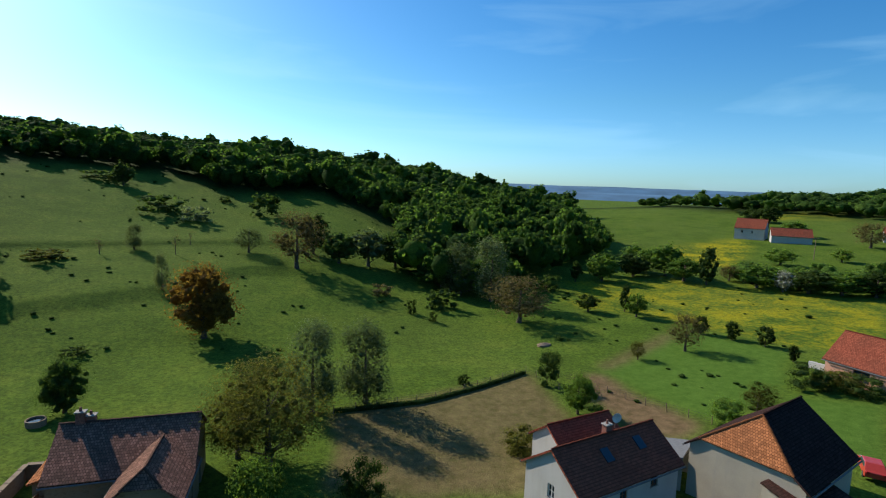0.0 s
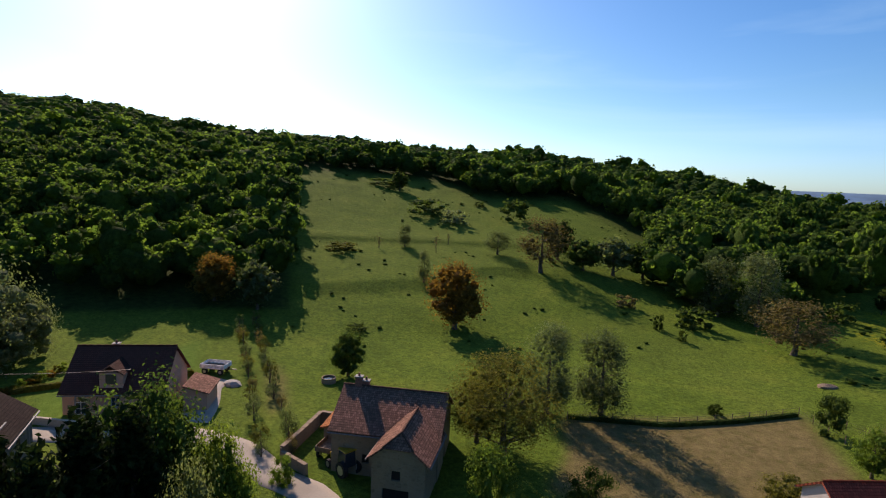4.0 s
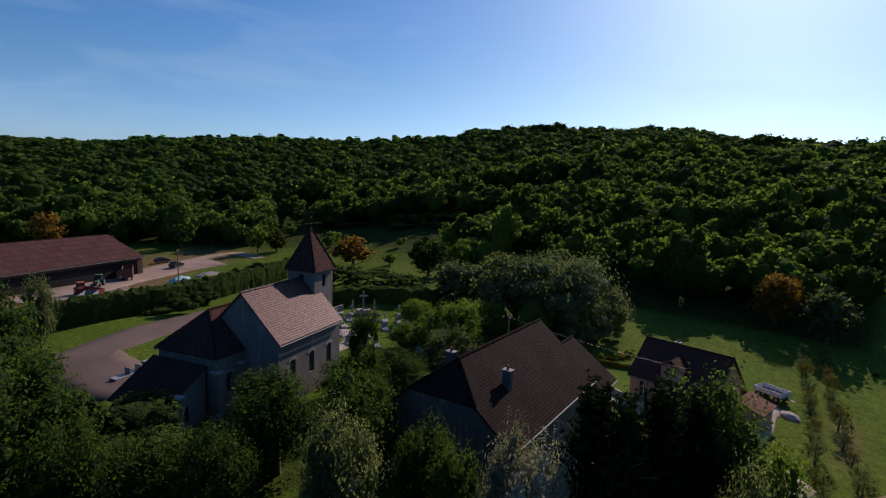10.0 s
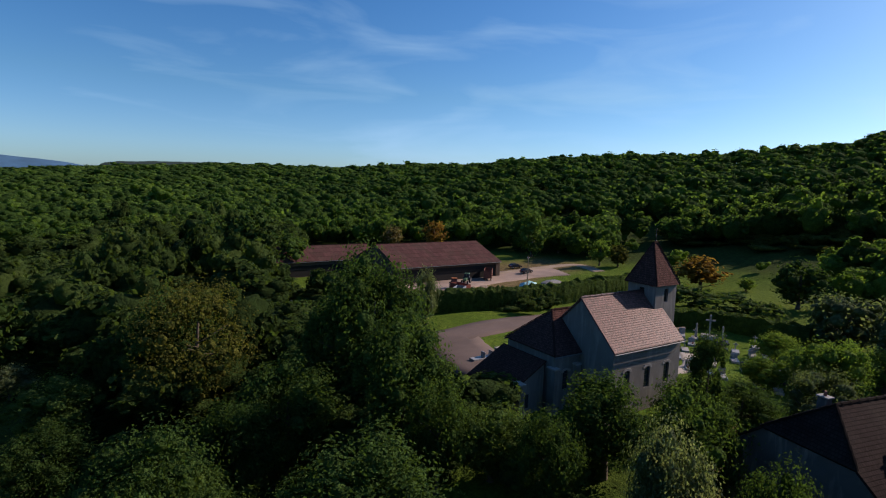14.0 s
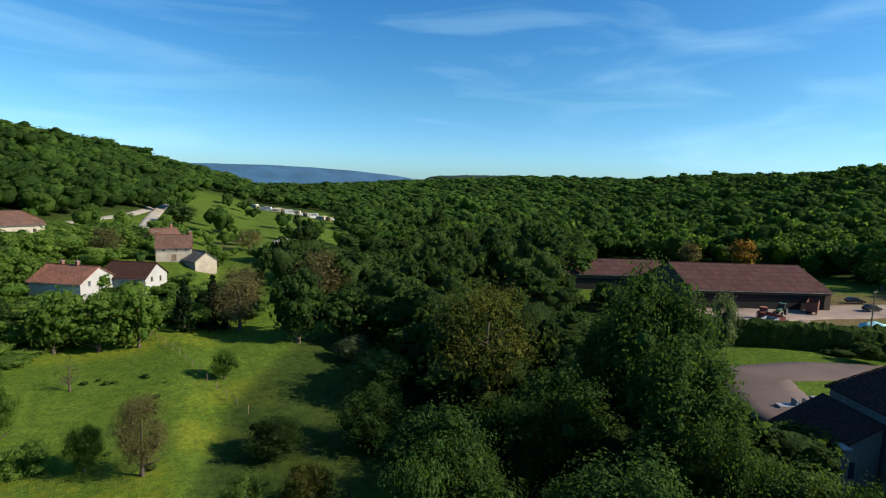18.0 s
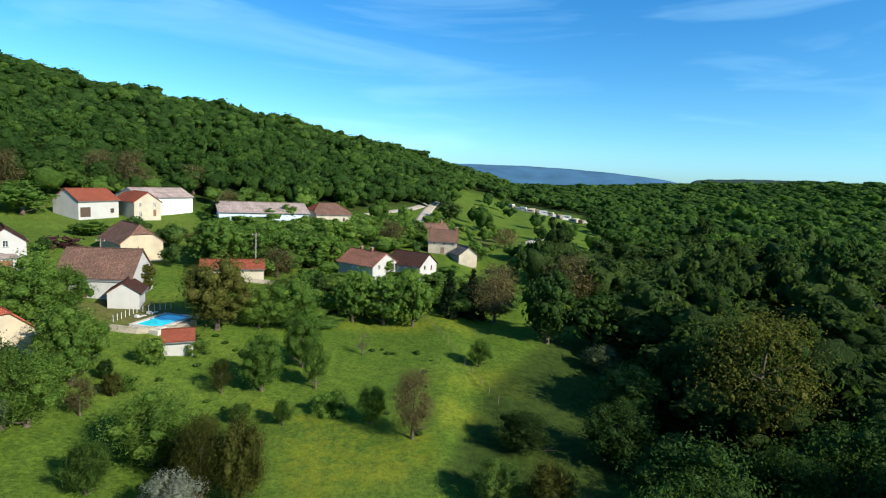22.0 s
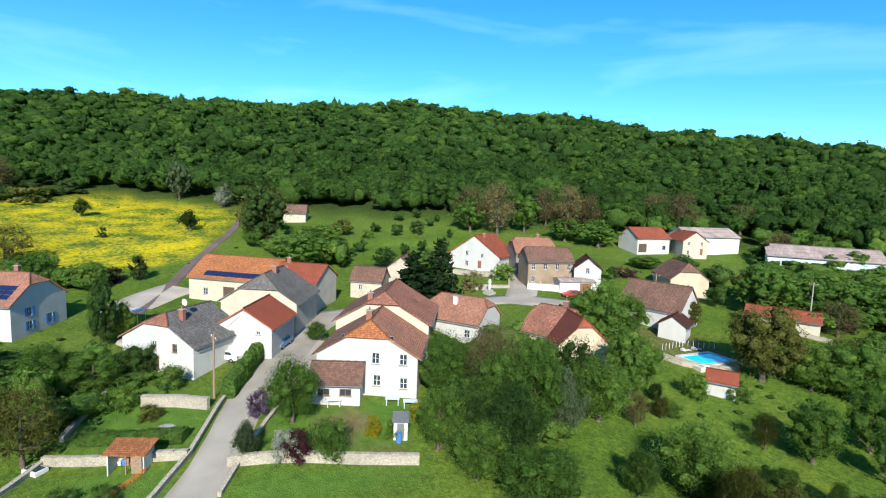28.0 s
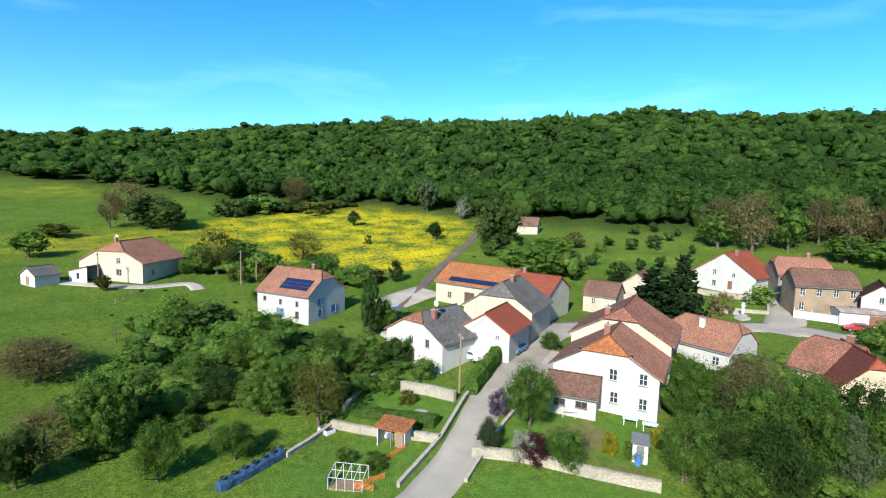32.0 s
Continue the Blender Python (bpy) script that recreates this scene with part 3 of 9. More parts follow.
def strip(name, label, width, material, *pts, lift=0.06, category="road"):
    """A road or path laid on the ground along a line of points, with its edges turned down."""
    fine = []
    n = len(pts)
    for k in range(n - 1):
        p0, p1, p2, p3 = (Vector(pts[max(0, min(n - 1, q))]) for q in (k - 1, k, k + 1, k + 2))
        steps = max(2, int((p2 - p1).length / 1.5))
        for s in range(steps):
            t = s / steps
            fine.append(0.5 * ((2 * p1) + (p2 - p0) * t + (2 * p0 - 5 * p1 + 4 * p2 - p3) * t * t + (3 * p1 - p0 - 3 * p2 + p3) * t ** 3))
    fine.append(Vector(pts[-1]))
    ROAD_LINES.append((np.array([p[:] for p in fine]), width))
    bm = bmesh.new()
    rows = []
    cols = 5
    for k, p in enumerate(fine):
        d = (fine[min(k + 1, len(fine) - 1)] - fine[max(k - 1, 0)]).normalized()
        side = Vector((-d.y, d.x))
        wob = 1 + 0.06 * noise.noise((p.x * 0.4, p.y * 0.4, 3.0))
        row = []
        for c in range(cols):
            u = (c / (cols - 1) - 0.5) * width * wob
            q = p + side * u
            row.append(bm.verts.new((q.x, q.y, ground(q.x, q.y) + lift + 0.03 * (1 - (2 * c / (cols - 1) - 1) ** 2))))
        for c, e in ((0, -1), (cols - 1, 1)):
            q = p + side * (e * (width * wob / 2 + 0.12))
            row.insert(0 if e < 0 else len(row), bm.verts.new((q.x, q.y, ground(q.x, q.y) - 0.25)))
        rows.append(row)
    for a, b in zip(rows, rows[1:]):
        for c in range(len(a) - 1):
            bm.faces.new((a[c], a[c + 1], b[c + 1], b[c]))
    bmesh.ops.recalc_face_normals(bm, faces=bm.faces)
    me = bpy.data.meshes.new(name)
    bm.to_mesh(me)
    bm.free()
    me.materials.append(material)
    me.shade_smooth()
    return tagged(new(name, me), label, category, kind="structure")


strip("road", "pale worn asphalt village street running between the houses", 4.4, ASPHALT, (42, -4), (44, -7), (49, -12), (56, -17), (65, -23), (73, -30), (80, -35))
strip("gravel_forecourt", "pale trodden forecourt between the street and the farmhouse", 4.5, GRAVEL, (57.5, -21.5), (62, -26), (67.5, -31.5), (72, -36))
strip("road", "wide pale asphalt junction between the farmhouses", 8.5, ASPHALT, (66, -24.5), (72, -29.5), (79, -35), (83.5, -41), (83.5, -48), lift=0.075)
strip("road", "pale asphalt lane crossing the village past the square", 6.0, ASPHALT, (83.5, -42), (83, -50), (82.3, -58), (79.6, -67), (76.8, -75.5), (72.8, -81.5), (66, -85.5), (58, -90))
strip("road", "pale asphalt village square and lane going uphill", 6.5, ASPHALT, (71, -78), (75, -84), (80.5, -91), (89, -100), (98, -106.5), (106, -111.5), (114, -116))
strip("dirt_track", "earth track beside the yellow flowering field", 2.4, TARMAC, (105, -17), (121, -27), (139, -37), (162, -52), (186, -65), (200, -71))
strip("gravel_yard", "pale gravel yard with spoil beside the orange-roofed house", 9.0, GRAVEL, (110, -17), (115, -23), (118, -28))
strip("road", "narrow asphalt lane passing the old stone barn", 3.4, ASPHALT, (-26, 33), (-31, 35), (-35, 35), (-38, 36), (-42, 37), (-48, 36), (-54, 33), (-58, 29), (-61, 27), (-61, 23))
strip("gravel_drive", "pale gravel drive beside the dark-roofed villa", 3.5, GRAVEL, (-50, 38), (-53, 42), (-57, 46), (-58, 49))
strip("road", "far valley road climbing along the wood", 4.5, GRAVEL, (-6, -194), (-10, -231), (-18, -291), (-30, -355), (-44, -418))
strip("track", "pale track under the wooded slope", 3.5, GRAVEL, (18, -214), (7, -227), (-5, -255), (-20, -316))
strip("church_drive", "brown worn tarmac drive behind the church", 8.0, TARMAC, (-73, -39), (-77, -37), (-87, -33), (-96, -27), (-106, -20))
strip("church_yard", "brown worn tarmac turning place beside the church", 9.0, TARMAC, (-74, -39), (-68, -34), (-63, -29), (-61, -26))
strip("church_path", "pale paved path along the church wall", 2.2, GRAVEL, (-64, -11), (-72, -7), (-77, -4), (-84, -5))
strip("farm_yard", "dusty pinkish earth farm yard in front of the sheds", 13.0, DUST, (-110, -67), (-121, -62), (-137, -58), (-151, -52), (-159, -44))
strip("farm_track", "dusty track leading out of the farm yard", 4.0, DIRT, (-139, -61), (-157, -54), (-172, -43), (-163, -33))
strip("field_track", "pale field track in the valley", 3.0, GRAVEL, (-49, -208), (-63, -232), (-79, -258))
strip("farm_lane", "pale lane in front of the farmhouse", 3.2, GRAVEL, (138, 52), (135, 43), (133, 33), (135, 25), (129, 22))


# ---------------------------------------------------------------- trees
def mesh_of(name, co, faces, material, uv=None, smooth=False):
    me = bpy.data.meshes.new(name)
    me.from_pydata(np.asarray(co).tolist(), [], faces if isinstance(faces, list) else faces.tolist())
    me.materials.append(material)
    if smooth:
        me.shade_smooth()
    return me


def ico(level):
    bm = bmesh.new()
    bmesh.ops.create_icosphere(bm, subdivisions=level, radius=1)
    co = np.array([v.co[:] for v in bm.verts])
    fa = np.array([[v.index for v in f.verts] for f in bm.faces])
    bm.free()
    return co, fa


ICO1, ICO2, ICO3 = ico(1), ico(2), ico(3)


def crown_points(rng, shape, clumps, leaves_n, leaf, spread=1.0):
    """Leaf quads round clumps inside a crown one unit in radius and from -1 to 1 in height."""
    cs = []
    for k in range(clumps):
        z = rng.uniform(-0.85, 0.95)
        if shape == "cone":
            z = 1 - 2 * rng.uniform(0, 1) ** 0.62
            rad = max(0.04, (1 - z) / 2) * rng.uniform(0.7, 1.0)
        elif shape == "oval":
            rad = math.sqrt(max(0.0, 1 - z * z)) * rng.uniform(0.35, 0.8)
        elif shape == "mound":
            z = rng.uniform(-0.85, 0.85)
            rad = math.sqrt(max(0.0, 1 - (z * 0.98) ** 2 if z > 0 else 1 - 0.45 * z * z)) * rng.uniform(0.25, 0.86)
        elif shape == "bush":
            z = rng.uniform(-0.9, 0.75)
            rad = math.sqrt(max(0.0, 1 - max(0.0, z) ** 2)) * rng.uniform(0.3, 0.85)
        else:
            rad = math.sqrt(max(0.0, 1 - (z * 0.95) ** 2)) * rng.uniform(0.3, 0.92) * (1.0 if z > -0.3 else 0.8)
            z *= rng.uniform(0.7, 0.95)
        a = rng.uniform(0, 2 * math.pi)
        size = rng.uniform(0.17, 0.36) * (0.5 if shape == "cone" else 1.0)
        cs.append((rad * math.cos(a), rad * math.sin(a), z, size))
    cs = np.array(cs)
    pick = rng.integers(0, len(cs), leaves_n)
    d = rng.normal(size=(leaves_n, 3))
    d[:, 2] += 0.35
    d /= np.linalg.norm(d, axis=1)[:, None]
    p = cs[pick, :3] + d * (cs[pick, 3] * rng.uniform(0.4, 1.25, leaves_n))[:, None] * spread
    if shape == "cone":
        d[:, 2] = -0.3
    nrm = d + rng.normal(scale=0.4, size=d.shape)
    nrm /= np.linalg.norm(nrm, axis=1)[:, None]
    t = np.cross(nrm, rng.normal(size=d.shape))
    t /= np.linalg.norm(t, axis=1)[:, None]
    b = np.cross(nrm, t)
    s = leaf * rng.uniform(0.6, 1.25, leaves_n)[:, None]
    quad = np.stack([p - t * s, p - b * s * 0.55 + nrm * s * 0.15, p + t * s, p + b * s * 0.55 + nrm * s * 0.15], 1)
    return quad.reshape(-1, 3), np.arange(leaves_n * 4).reshape(-1, 4), cs


def core(rng, cs, scale, each=0.8, level=None):
    """Dense inner clumps with a ragged leafy surface that keep the crown from being seen through."""
    base, tri = level or ICO1
    co, fa, at = [], [], 0
    for x, y, z, s in cs:
        q = base * s * each * rng.uniform(0.78, 1.2, (len(base), 1)) + np.array((x, y, z)) * scale
        co.append(q)
        fa += (tri + at).tolist()
        at += len(q)
    return np.concatenate(co), fa


def tube(bm, a, b, ra, rb, sides=7):
    d = (b - a).normalized()
    u = d.orthogonal().normalized()
    v = d.cross(u)
    rings = []
    for p, r in ((a, ra), (b, rb)):
        rings.append([bm.verts.new(p + (u * math.cos(2 * math.pi * k / sides) + v * math.sin(2 * math.pi * k / sides)) * r) for k in range(sides)])
    for k in range(sides):
        bm.faces.new((rings[0][k], rings[0][(k + 1) % sides], rings[1][(k + 1) % sides], rings[1][k]))
    return rings


def trunk_mesh(name, rng, high, foot, radius, limbs, reach, twigs=0):
    """Tapered, slightly bent trunk with limbs that fork into the crown."""
    bm = bmesh.new()
    p, r = Vector((0, 0, -0.4)), radius
    n = 5
    for k in range(n):
        q = Vector((rng.uniform(-0.12, 0.12) * radius * 3, rng.uniform(-0.12, 0.12) * radius * 3, (k + 1) / n * high))
        rr = radius * (1 - 0.75 * (k + 1) / n)
        tube(bm, p, q, r * (1.35 if k == 0 else 1), rr)
        p, r = q, rr
    for k in range(limbs):
        z = rng.uniform(foot, high * 0.92)
        a = rng.uniform(0, 6.283)
        up = rng.uniform(0.35, 0.9)
        ln = reach * rng.uniform(0.6, 1.0) * (1.1 - 0.6 * z / high)
        s = Vector((0, 0, z))
        e = s + Vector((math.cos(a), math.sin(a), up)) * ln
        tube(bm, s, e, radius * 0.38 * (1.2 - z / high), radius * 0.1, 5)
        for _ in range(2 + twigs):
            f = rng.uniform(0.4, 1.0)
            s2 = s.lerp(e, f)
            a2 = a + rng.uniform(-1.3, 1.3)
            tube(bm, s2, s2 + Vector((math.cos(a2), math.sin(a2), rng.uniform(0.1, 1.0))) * ln * rng.uniform(0.3, 0.55), radius * 0.09, radius * 0.025, 4)
    me = bpy.data.meshes.new(name)
    bm.to_mesh(me)
    bm.free()
    me.materials.append(BARK)
    me.shade_smooth()
    return me


# shape: crown form, width, height, foot of the crown, leaves, leaf length, clumps, core
SHAPES = {
    "broad": ("round", 9.0, 11.0, 0.9, 3600, 0.21, 72, 0.74),
    "broad_b": ("round", 9.0, 10.0, 0.6, 3600, 0.21, 60, 0.74),
    "broad_c": ("round", 8.0, 11.0, 0.7, 3300, 0.2, 80, 0.74),
    "oval": ("oval", 6.0, 12.0, 0.7, 2600, 0.19, 68, 0.74),
    "airy": ("oval", 6.0, 10.0, 0.6, 6500, 0.13, 80, 0.28),
    "thin": ("round", 8.0, 10.0, 0.8, 5000, 0.125, 90, 0.3),
    "mound": ("mound", 8.0, 9.0, 0.9, 5200, 0.15, 110, 0.62),
    "sapling": ("oval", 2.6, 3.2, 0.4, 620, 0.085, 26, 0.4),
    "bare": ("round", 5.0, 7.0, 1.2, 260, 0.14, 30, 0.0),
    "spruce": ("cone", 6.0, 13.0, 0.4, 3000, 0.3, 130, 0.7),
    "willow": ("bush", 11.0, 8.0, 0.0, 4600, 0.17, 64, 0.8),
    "bush": ("bush", 4.0, 2.6, 0.0, 1300, 0.12, 26, 0.8),
    "bush_b": ("bush", 4.5, 3.0, 0.0, 1300, 0.13, 22, 0.8),
}
BASE_TREES = {}
TREE_NAMES = {"sapling": "sapling", "bush": "bush", "bush_b": "bush", "spruce": "spruce_tree"}


def base_tree(shape, colour, distant):
    form, w, h, foot, nl, leaf, clumps, solid = SHAPES[shape]
    if distant == 1:
        nl, leaf = int(nl * 1.7), leaf * 0.8
    if distant == 2:
        nl, leaf = (int(nl * 0.9), leaf * 1.1) if shape in ("thin", "mound", "airy") else (int(nl * 0.24), leaf * 1.9)
    if distant == 0:
        nl, leaf = int(nl * 3.3), leaf * 0.72
    rng = np.random.default_rng(sum(map(ord, shape)) * 31 + 7)
    name = TREE_NAMES.get(shape, "tree")
    top = new(name)
    ch = (h - foot) / 2
    scale = np.array((w / 2, w / 2, ch))
    quads, faces, cs = crown_points(rng, form, clumps, nl, 1.0)
    mid = np.array((0, 0, foot + ch))
    # leaf size stays true whatever the crown's width
    centre = quads.reshape(-1, 4, 3).mean(1, keepdims=True)
    co = ((centre * scale) + (quads.reshape(-1, 4, 3) - centre) * leaf).reshape(-1, 3)
    fl = faces.tolist()
    if solid:
        cc, cf = core(rng, cs, 0.94, solid * (0.6, 0.72, 0.78)[distant], (ICO2, ICO2, ICO1)[distant])
        if form == "cone":
            cc = np.concatenate([cc, ICO2[0] * np.array((0.3, 0.3, 0.9)) * (1.05 - (ICO2[0][:, 2:] + 1) / 2)])
            cf = cf + (ICO2[1] + len(cc) - len(ICO2[0])).tolist()
        fl += [[int(v) + len(co) for v in f] for f in cf]
        co = np.concatenate([co, cc * scale])
    crown = new("crown", mesh_of("crown", co + mid, fl, LEAF[colour], smooth=True))
    crown.parent = top
    if not shape.startswith("bush"):
        t = new("trunk", trunk_mesh("trunk", rng, h * (0.72 if form != "cone" else 0.93), foot * 0.9, w * 0.028 + 0.06, 9 if solid else 16, w * 0.42, 0 if solid else 3))
        t.parent = top
    return top


SAID = {
    "green": "green leafy", "fresh": "bright fresh green", "dark": "dark green leafy", "deep": "deep green leafy", "olive": "olive-green budding", "silver": "silvery grey-green",
    "rust": "rust-orange leafed", "brown": "brownish, barely leafed", "plum": "dark plum-red leafed", "lilac": "lilac-flowering", "white": "white-blossoming", "yellow": "yellow-flowering", "spruce": "dark green conifer",
}


def tree(shape, colour, x, y, h, w, where="in the meadow"):
    """One tree or bush, h metres high and w wide, standing on the ground."""
    far = math.hypot(x, y)
    key = (shape, colour, 0 if far < 60 else (1 if far < 95 else 2))
    f = SHAPES[shape]
    m = Matrix.Translation((x, y, ground(x, y) - 0.05)) @ Matrix.Rotation((x * 12.9 + y * 7.7) % 6.283, 4, "Z") @ Matrix.Diagonal((w / f[1], w / f[1], h / f[2], 1))
    if key not in BASE_TREES:
        BASE_TREES[key] = base_tree(*key)
        ob = BASE_TREES[key]
        ob.matrix_basis = m
        m0 = ob.matrix_basis.copy()
    else:
        src = BASE_TREES[key]
        keep = src.matrix_basis.copy()
        src.matrix_basis = Matrix()
        ob = copy_thing(src, m)
        src.matrix_basis = keep
    kind = "conifer" if shape == "spruce" else ("bush" if shape.startswith("bush") else "tree")
    if shape == "sapling":
        kind = "sapling"
    size = "tall" if h > 12 else ("small" if h < 4.5 else "mid-sized")
    return tagged(ob, "%s %s %s standing %s" % (size, SAID[colour], kind if kind != "conifer" else "spruce", where), kind, group="trees of the valley" if kind != "bush" else "bushes of the valley")


tree("mound", "deep", -45.5, 60.5, 6.5, 6.0, "in the meadow behind the barn")
tree("mound", "rust", -42.4, 90.0, 12.3, 12.6, "on the grazed hillside")
tree("mound", "rust", -87.8, 73.5, 9.2, 9.6, "at the shady wood edge")
tree("broad_c", "silver", -78.4, 75.6, 9.5, 8.8, "at the shady wood edge")
tree("airy", "silver", -16.9, 62.4, 10.3, 8.2, "beside the paddock fence")
tree("airy", "silver", -11.0, 66.1, 9.8, 8.6, "beside the paddock fence")
tree("thin", "olive", -18.0, 49.6, 10.6, 11.2, "beside the old barn")
tree("thin", "olive", -21.5, 51.1, 6.7, 7.0, "beside the old barn")
tree("bush_b", "fresh", -15.6, 40.9, 5.1, 5.3, "below the old barn")
tree("thin", "brown", -38.0, 132.4, 14.0, 15.0, "on the hillside")
tree("broad_c", "dark", -37.5, 147.0, 11.1, 9.7, "on the hillside")
tree("broad", "dark", -120.3, 197.9, 8.4, 8.4, "on the top pasture")
tree("bush", "dark", -92.8, 172.1, 6.3, 15.4, "on the top pasture")
tree("bush", "silver", -79.5, 167.0, 5.5, 10.6, "on the top pasture")
tree("bush_b", "dark", -64.4, 185.9, 7.7, 13.8, "on the top pasture")
tree("bush", "dark", -130.2, 201.2, 3.5, 15.3, "on the top pasture")
tree("bush", "dark", -82.6, 198.4, 2.6, 5.0, "on the top pasture")
tree("airy", "silver", -79.0, 132.9, 5.9, 5.4, "on the pasture")
tree("bare", "brown", -83.4, 126.1, 4.6, 2.9, "on the pasture")
tree("bare", "brown", -68.4, 132.4, 6.3, 2.5, "on the pasture")
tree("bare", "brown", -69.3, 142.0, 4.6, 2.4, "on the pasture")
tree("airy", "silver", -59.2, 108.4, 6.9, 4.2, "on the pasture")
tree("bush", "silver", -55.0, 109.8, 3.4, 5.6, "on the pasture")
tree("bush", "olive", -89.5, 116.9, 2.7, 9.4, "on the pasture")
tree("thin", "silver", -53.1, 140.7, 6.4, 8.8, "on the pasture")
tree("bush", "dark", -7.6, 111.1, 3.4, 2.4, "on the meadow")
tree("bush", "dark", -3.2, 106.8, 2.4, 1.9, "on the meadow")
tree("broad_c", "deep", -29.4, 142.6, 8.3, 11.5, "in the hillside thicket")
tree("broad_b", "silver", -21.9, 144.9, 10.5, 13.2, "in the hillside thicket")
tree("broad", "deep", -14.9, 149.7, 10.5, 10.6, "in the hillside thicket")
tree("broad", "dark", -7.3, 145.7, 11.2, 11.0, "in the hillside thicket")
tree("bush", "brown", -15.8, 122.0, 2.7, 5.3, "in the hillside thicket")
tree("airy", "silver", 2.8, 128.3, 11.9, 10.2, "below the wood")
tree("airy", "silver", 10.1, 124.3, 13.8, 11.3, "below the wood")
tree("broad", "dark", 0.3, 131.8, 9.9, 10.0, "below the wood")
tree("bush", "dark", -1.5, 117.3, 4.5, 7.7, "below the wood")
tree("thin", "brown", 14.5, 107.6, 9.4, 14.2, "below the wood")
tree("bush", "dark", -57.3, 79.1, 1.4, 4.3, "on the meadow bank")
tree("bush", "green", -33.8, 34.6, 2.7, 2.3, "beside the lane")
tree("spruce", "spruce", -28.3, 10.5, 14.2, 9.1, "below the manor")
tree("spruce", "spruce", -27.6, 14.1, 15.0, 8.8, "below the manor")
tree("spruce", "spruce", -25.7, 11.3, 14.7, 7.3, "below the manor")
tree("broad_c", "deep", -31.1, 19.8, 14.2, 7.4, "below the manor")
tree("spruce", "spruce", -28.9, 17.7, 14.2, 7.9, "below the manor")
tree("broad_b", "fresh", -28.5, 23.2, 11.1, 5.4, "beside the lane")
tree("broad", "silver", -25.2, 17.8, 11.8, 4.3, "beside the lane")
tree("broad", "white", -27.3, 7.3, 10.9, 5.0, "below the manor")
tree("broad_b", "green", -78.5, 11.7, 6.7, 9.5, "behind the manor")
tree("willow", "silver", -64.3, 8.4, 6.7, 7.9, "behind the manor")
tree("willow", "silver", -88.2, 31.0, 13.8, 20.1, "at the wood edge")
tree("willow", "silver", -82.7, 33.9, 7.7, 11.7, "at the wood edge")
tree("willow", "silver", -95.8, 23.5, 11.0, 11.6, "at the wood edge")
tree("willow", "silver", -104.9, 16.9, 7.9, 12.0, "at the pasture edge")
tree("willow", "green", -77.4, 11.2, 7.7, 8.9, "beside the churchyard")
tree("broad_b", "rust", -148.4, -5.2, 8.6, 13.3, "at the pasture edge")
tree("broad_b", "green", -146.8, 4.8, 3.3, 4.7, "on the pasture")
tree("broad_c", "green", -75.7, 4.4, 4.0, 6.1, "beside the churchyard")
tree("bush_b", "dark", -119.9, -0.1, 4.2, 15.4, "along the churchyard hedge")
tree("bush_b", "dark", -122.3, -7.0, 4.7, 14.4, "along the churchyard hedge")
tree("bush_b", "dark", -111.3, 5.3, 4.1, 10.8, "along the churchyard hedge")
tree("oval", "deep", -54.4, -2.0, 9.5, 4.2, "beside the church")
tree("broad", "deep", -57.9, 1.1, 5.0, 7.7, "beside the church")
tree("broad_b", "deep", -55.9, -3.2, 4.9, 8.1, "beside the church")
tree("broad", "silver", -31.4, -3.2, 10.5, 4.6, "below the church")
tree("broad", "deep", -33.3, 1.9, 9.0, 4.4, "below the church")
tree("broad_c", "deep", -30.1, 3.1, 9.0, 3.4, "below the church")
tree("broad", "white", -28.4, 6.3, 10.5, 4.4, "below the manor")
tree("oval", "fresh", -233.3, -9.4, 11.8, 12.4, "in the pasture")
tree("thin", "olive", -41.7, -55.8, 16.4, 14.4, "in the ravine wood")
tree("broad", "deep", -41.1, -61.2, 13.9, 10.4, "in the ravine wood")
tree("broad", "deep", -47.9, -35.1, 18.4, 12.2, "in the ravine wood")
tree("broad_c", "deep", -39.6, -26.0, 13.5, 10.0, "in the ravine wood")
tree("broad_b", "deep", -48.9, -40.5, 14.6, 10.4, "in the ravine wood")
tree("broad", "deep", -105.5, -131.0, 15.7, 13.1, "in the ravine wood")
tree("broad", "deep", -110.6, -122.0, 18.3, 14.6, "in the ravine wood")
tree("broad_b", "deep", -107.6, -106.7, 12.0, 14.5, "in the ravine wood")
tree("broad", "deep", -22.0, -35.4, 10.3, 9.8, "in the ravine wood")
tree("bush_b", "deep", -17.6, -31.1, 9.6, 5.7, "in the ravine wood")
tree("broad_c", "deep", -27.3, -20.9, 10.1, 10.9, "in the ravine wood")
tree("broad", "deep", -27.0, -26.1, 6.6, 6.5, "in the ravine wood")
tree("broad_b", "silver", -33.6, -81.6, 4.5, 7.0, "in the ravine wood")
tree("broad_b", "deep", -35.6, -90.5, 11.1, 11.5, "in the ravine wood")
tree("oval", "deep", -44.0, -86.2, 8.5, 12.6, "in the ravine wood")
tree("spruce", "spruce", -49.4, -86.7, 9.8, 9.7, "in the ravine wood")
tree("spruce", "spruce", -56.3, -90.7, 10.1, 10.3, "in the ravine wood")
tree("broad_c", "deep", -30.7, -64.9, 7.3, 10.3, "in the ravine wood")
tree("broad", "deep", -36.4, -36.5, 11.2, 9.9, "in the ravine wood")
tree("broad_b", "deep", -30.3, -36.8, 9.5, 8.2, "in the ravine wood")
tree("broad_b", "deep", -35.9, -20.4, 9.2, 6.2, "in the ravine wood")
tree("broad_b", "silver", -75.9, -44.0, 10.7, 4.7, "beside the farm hedge")
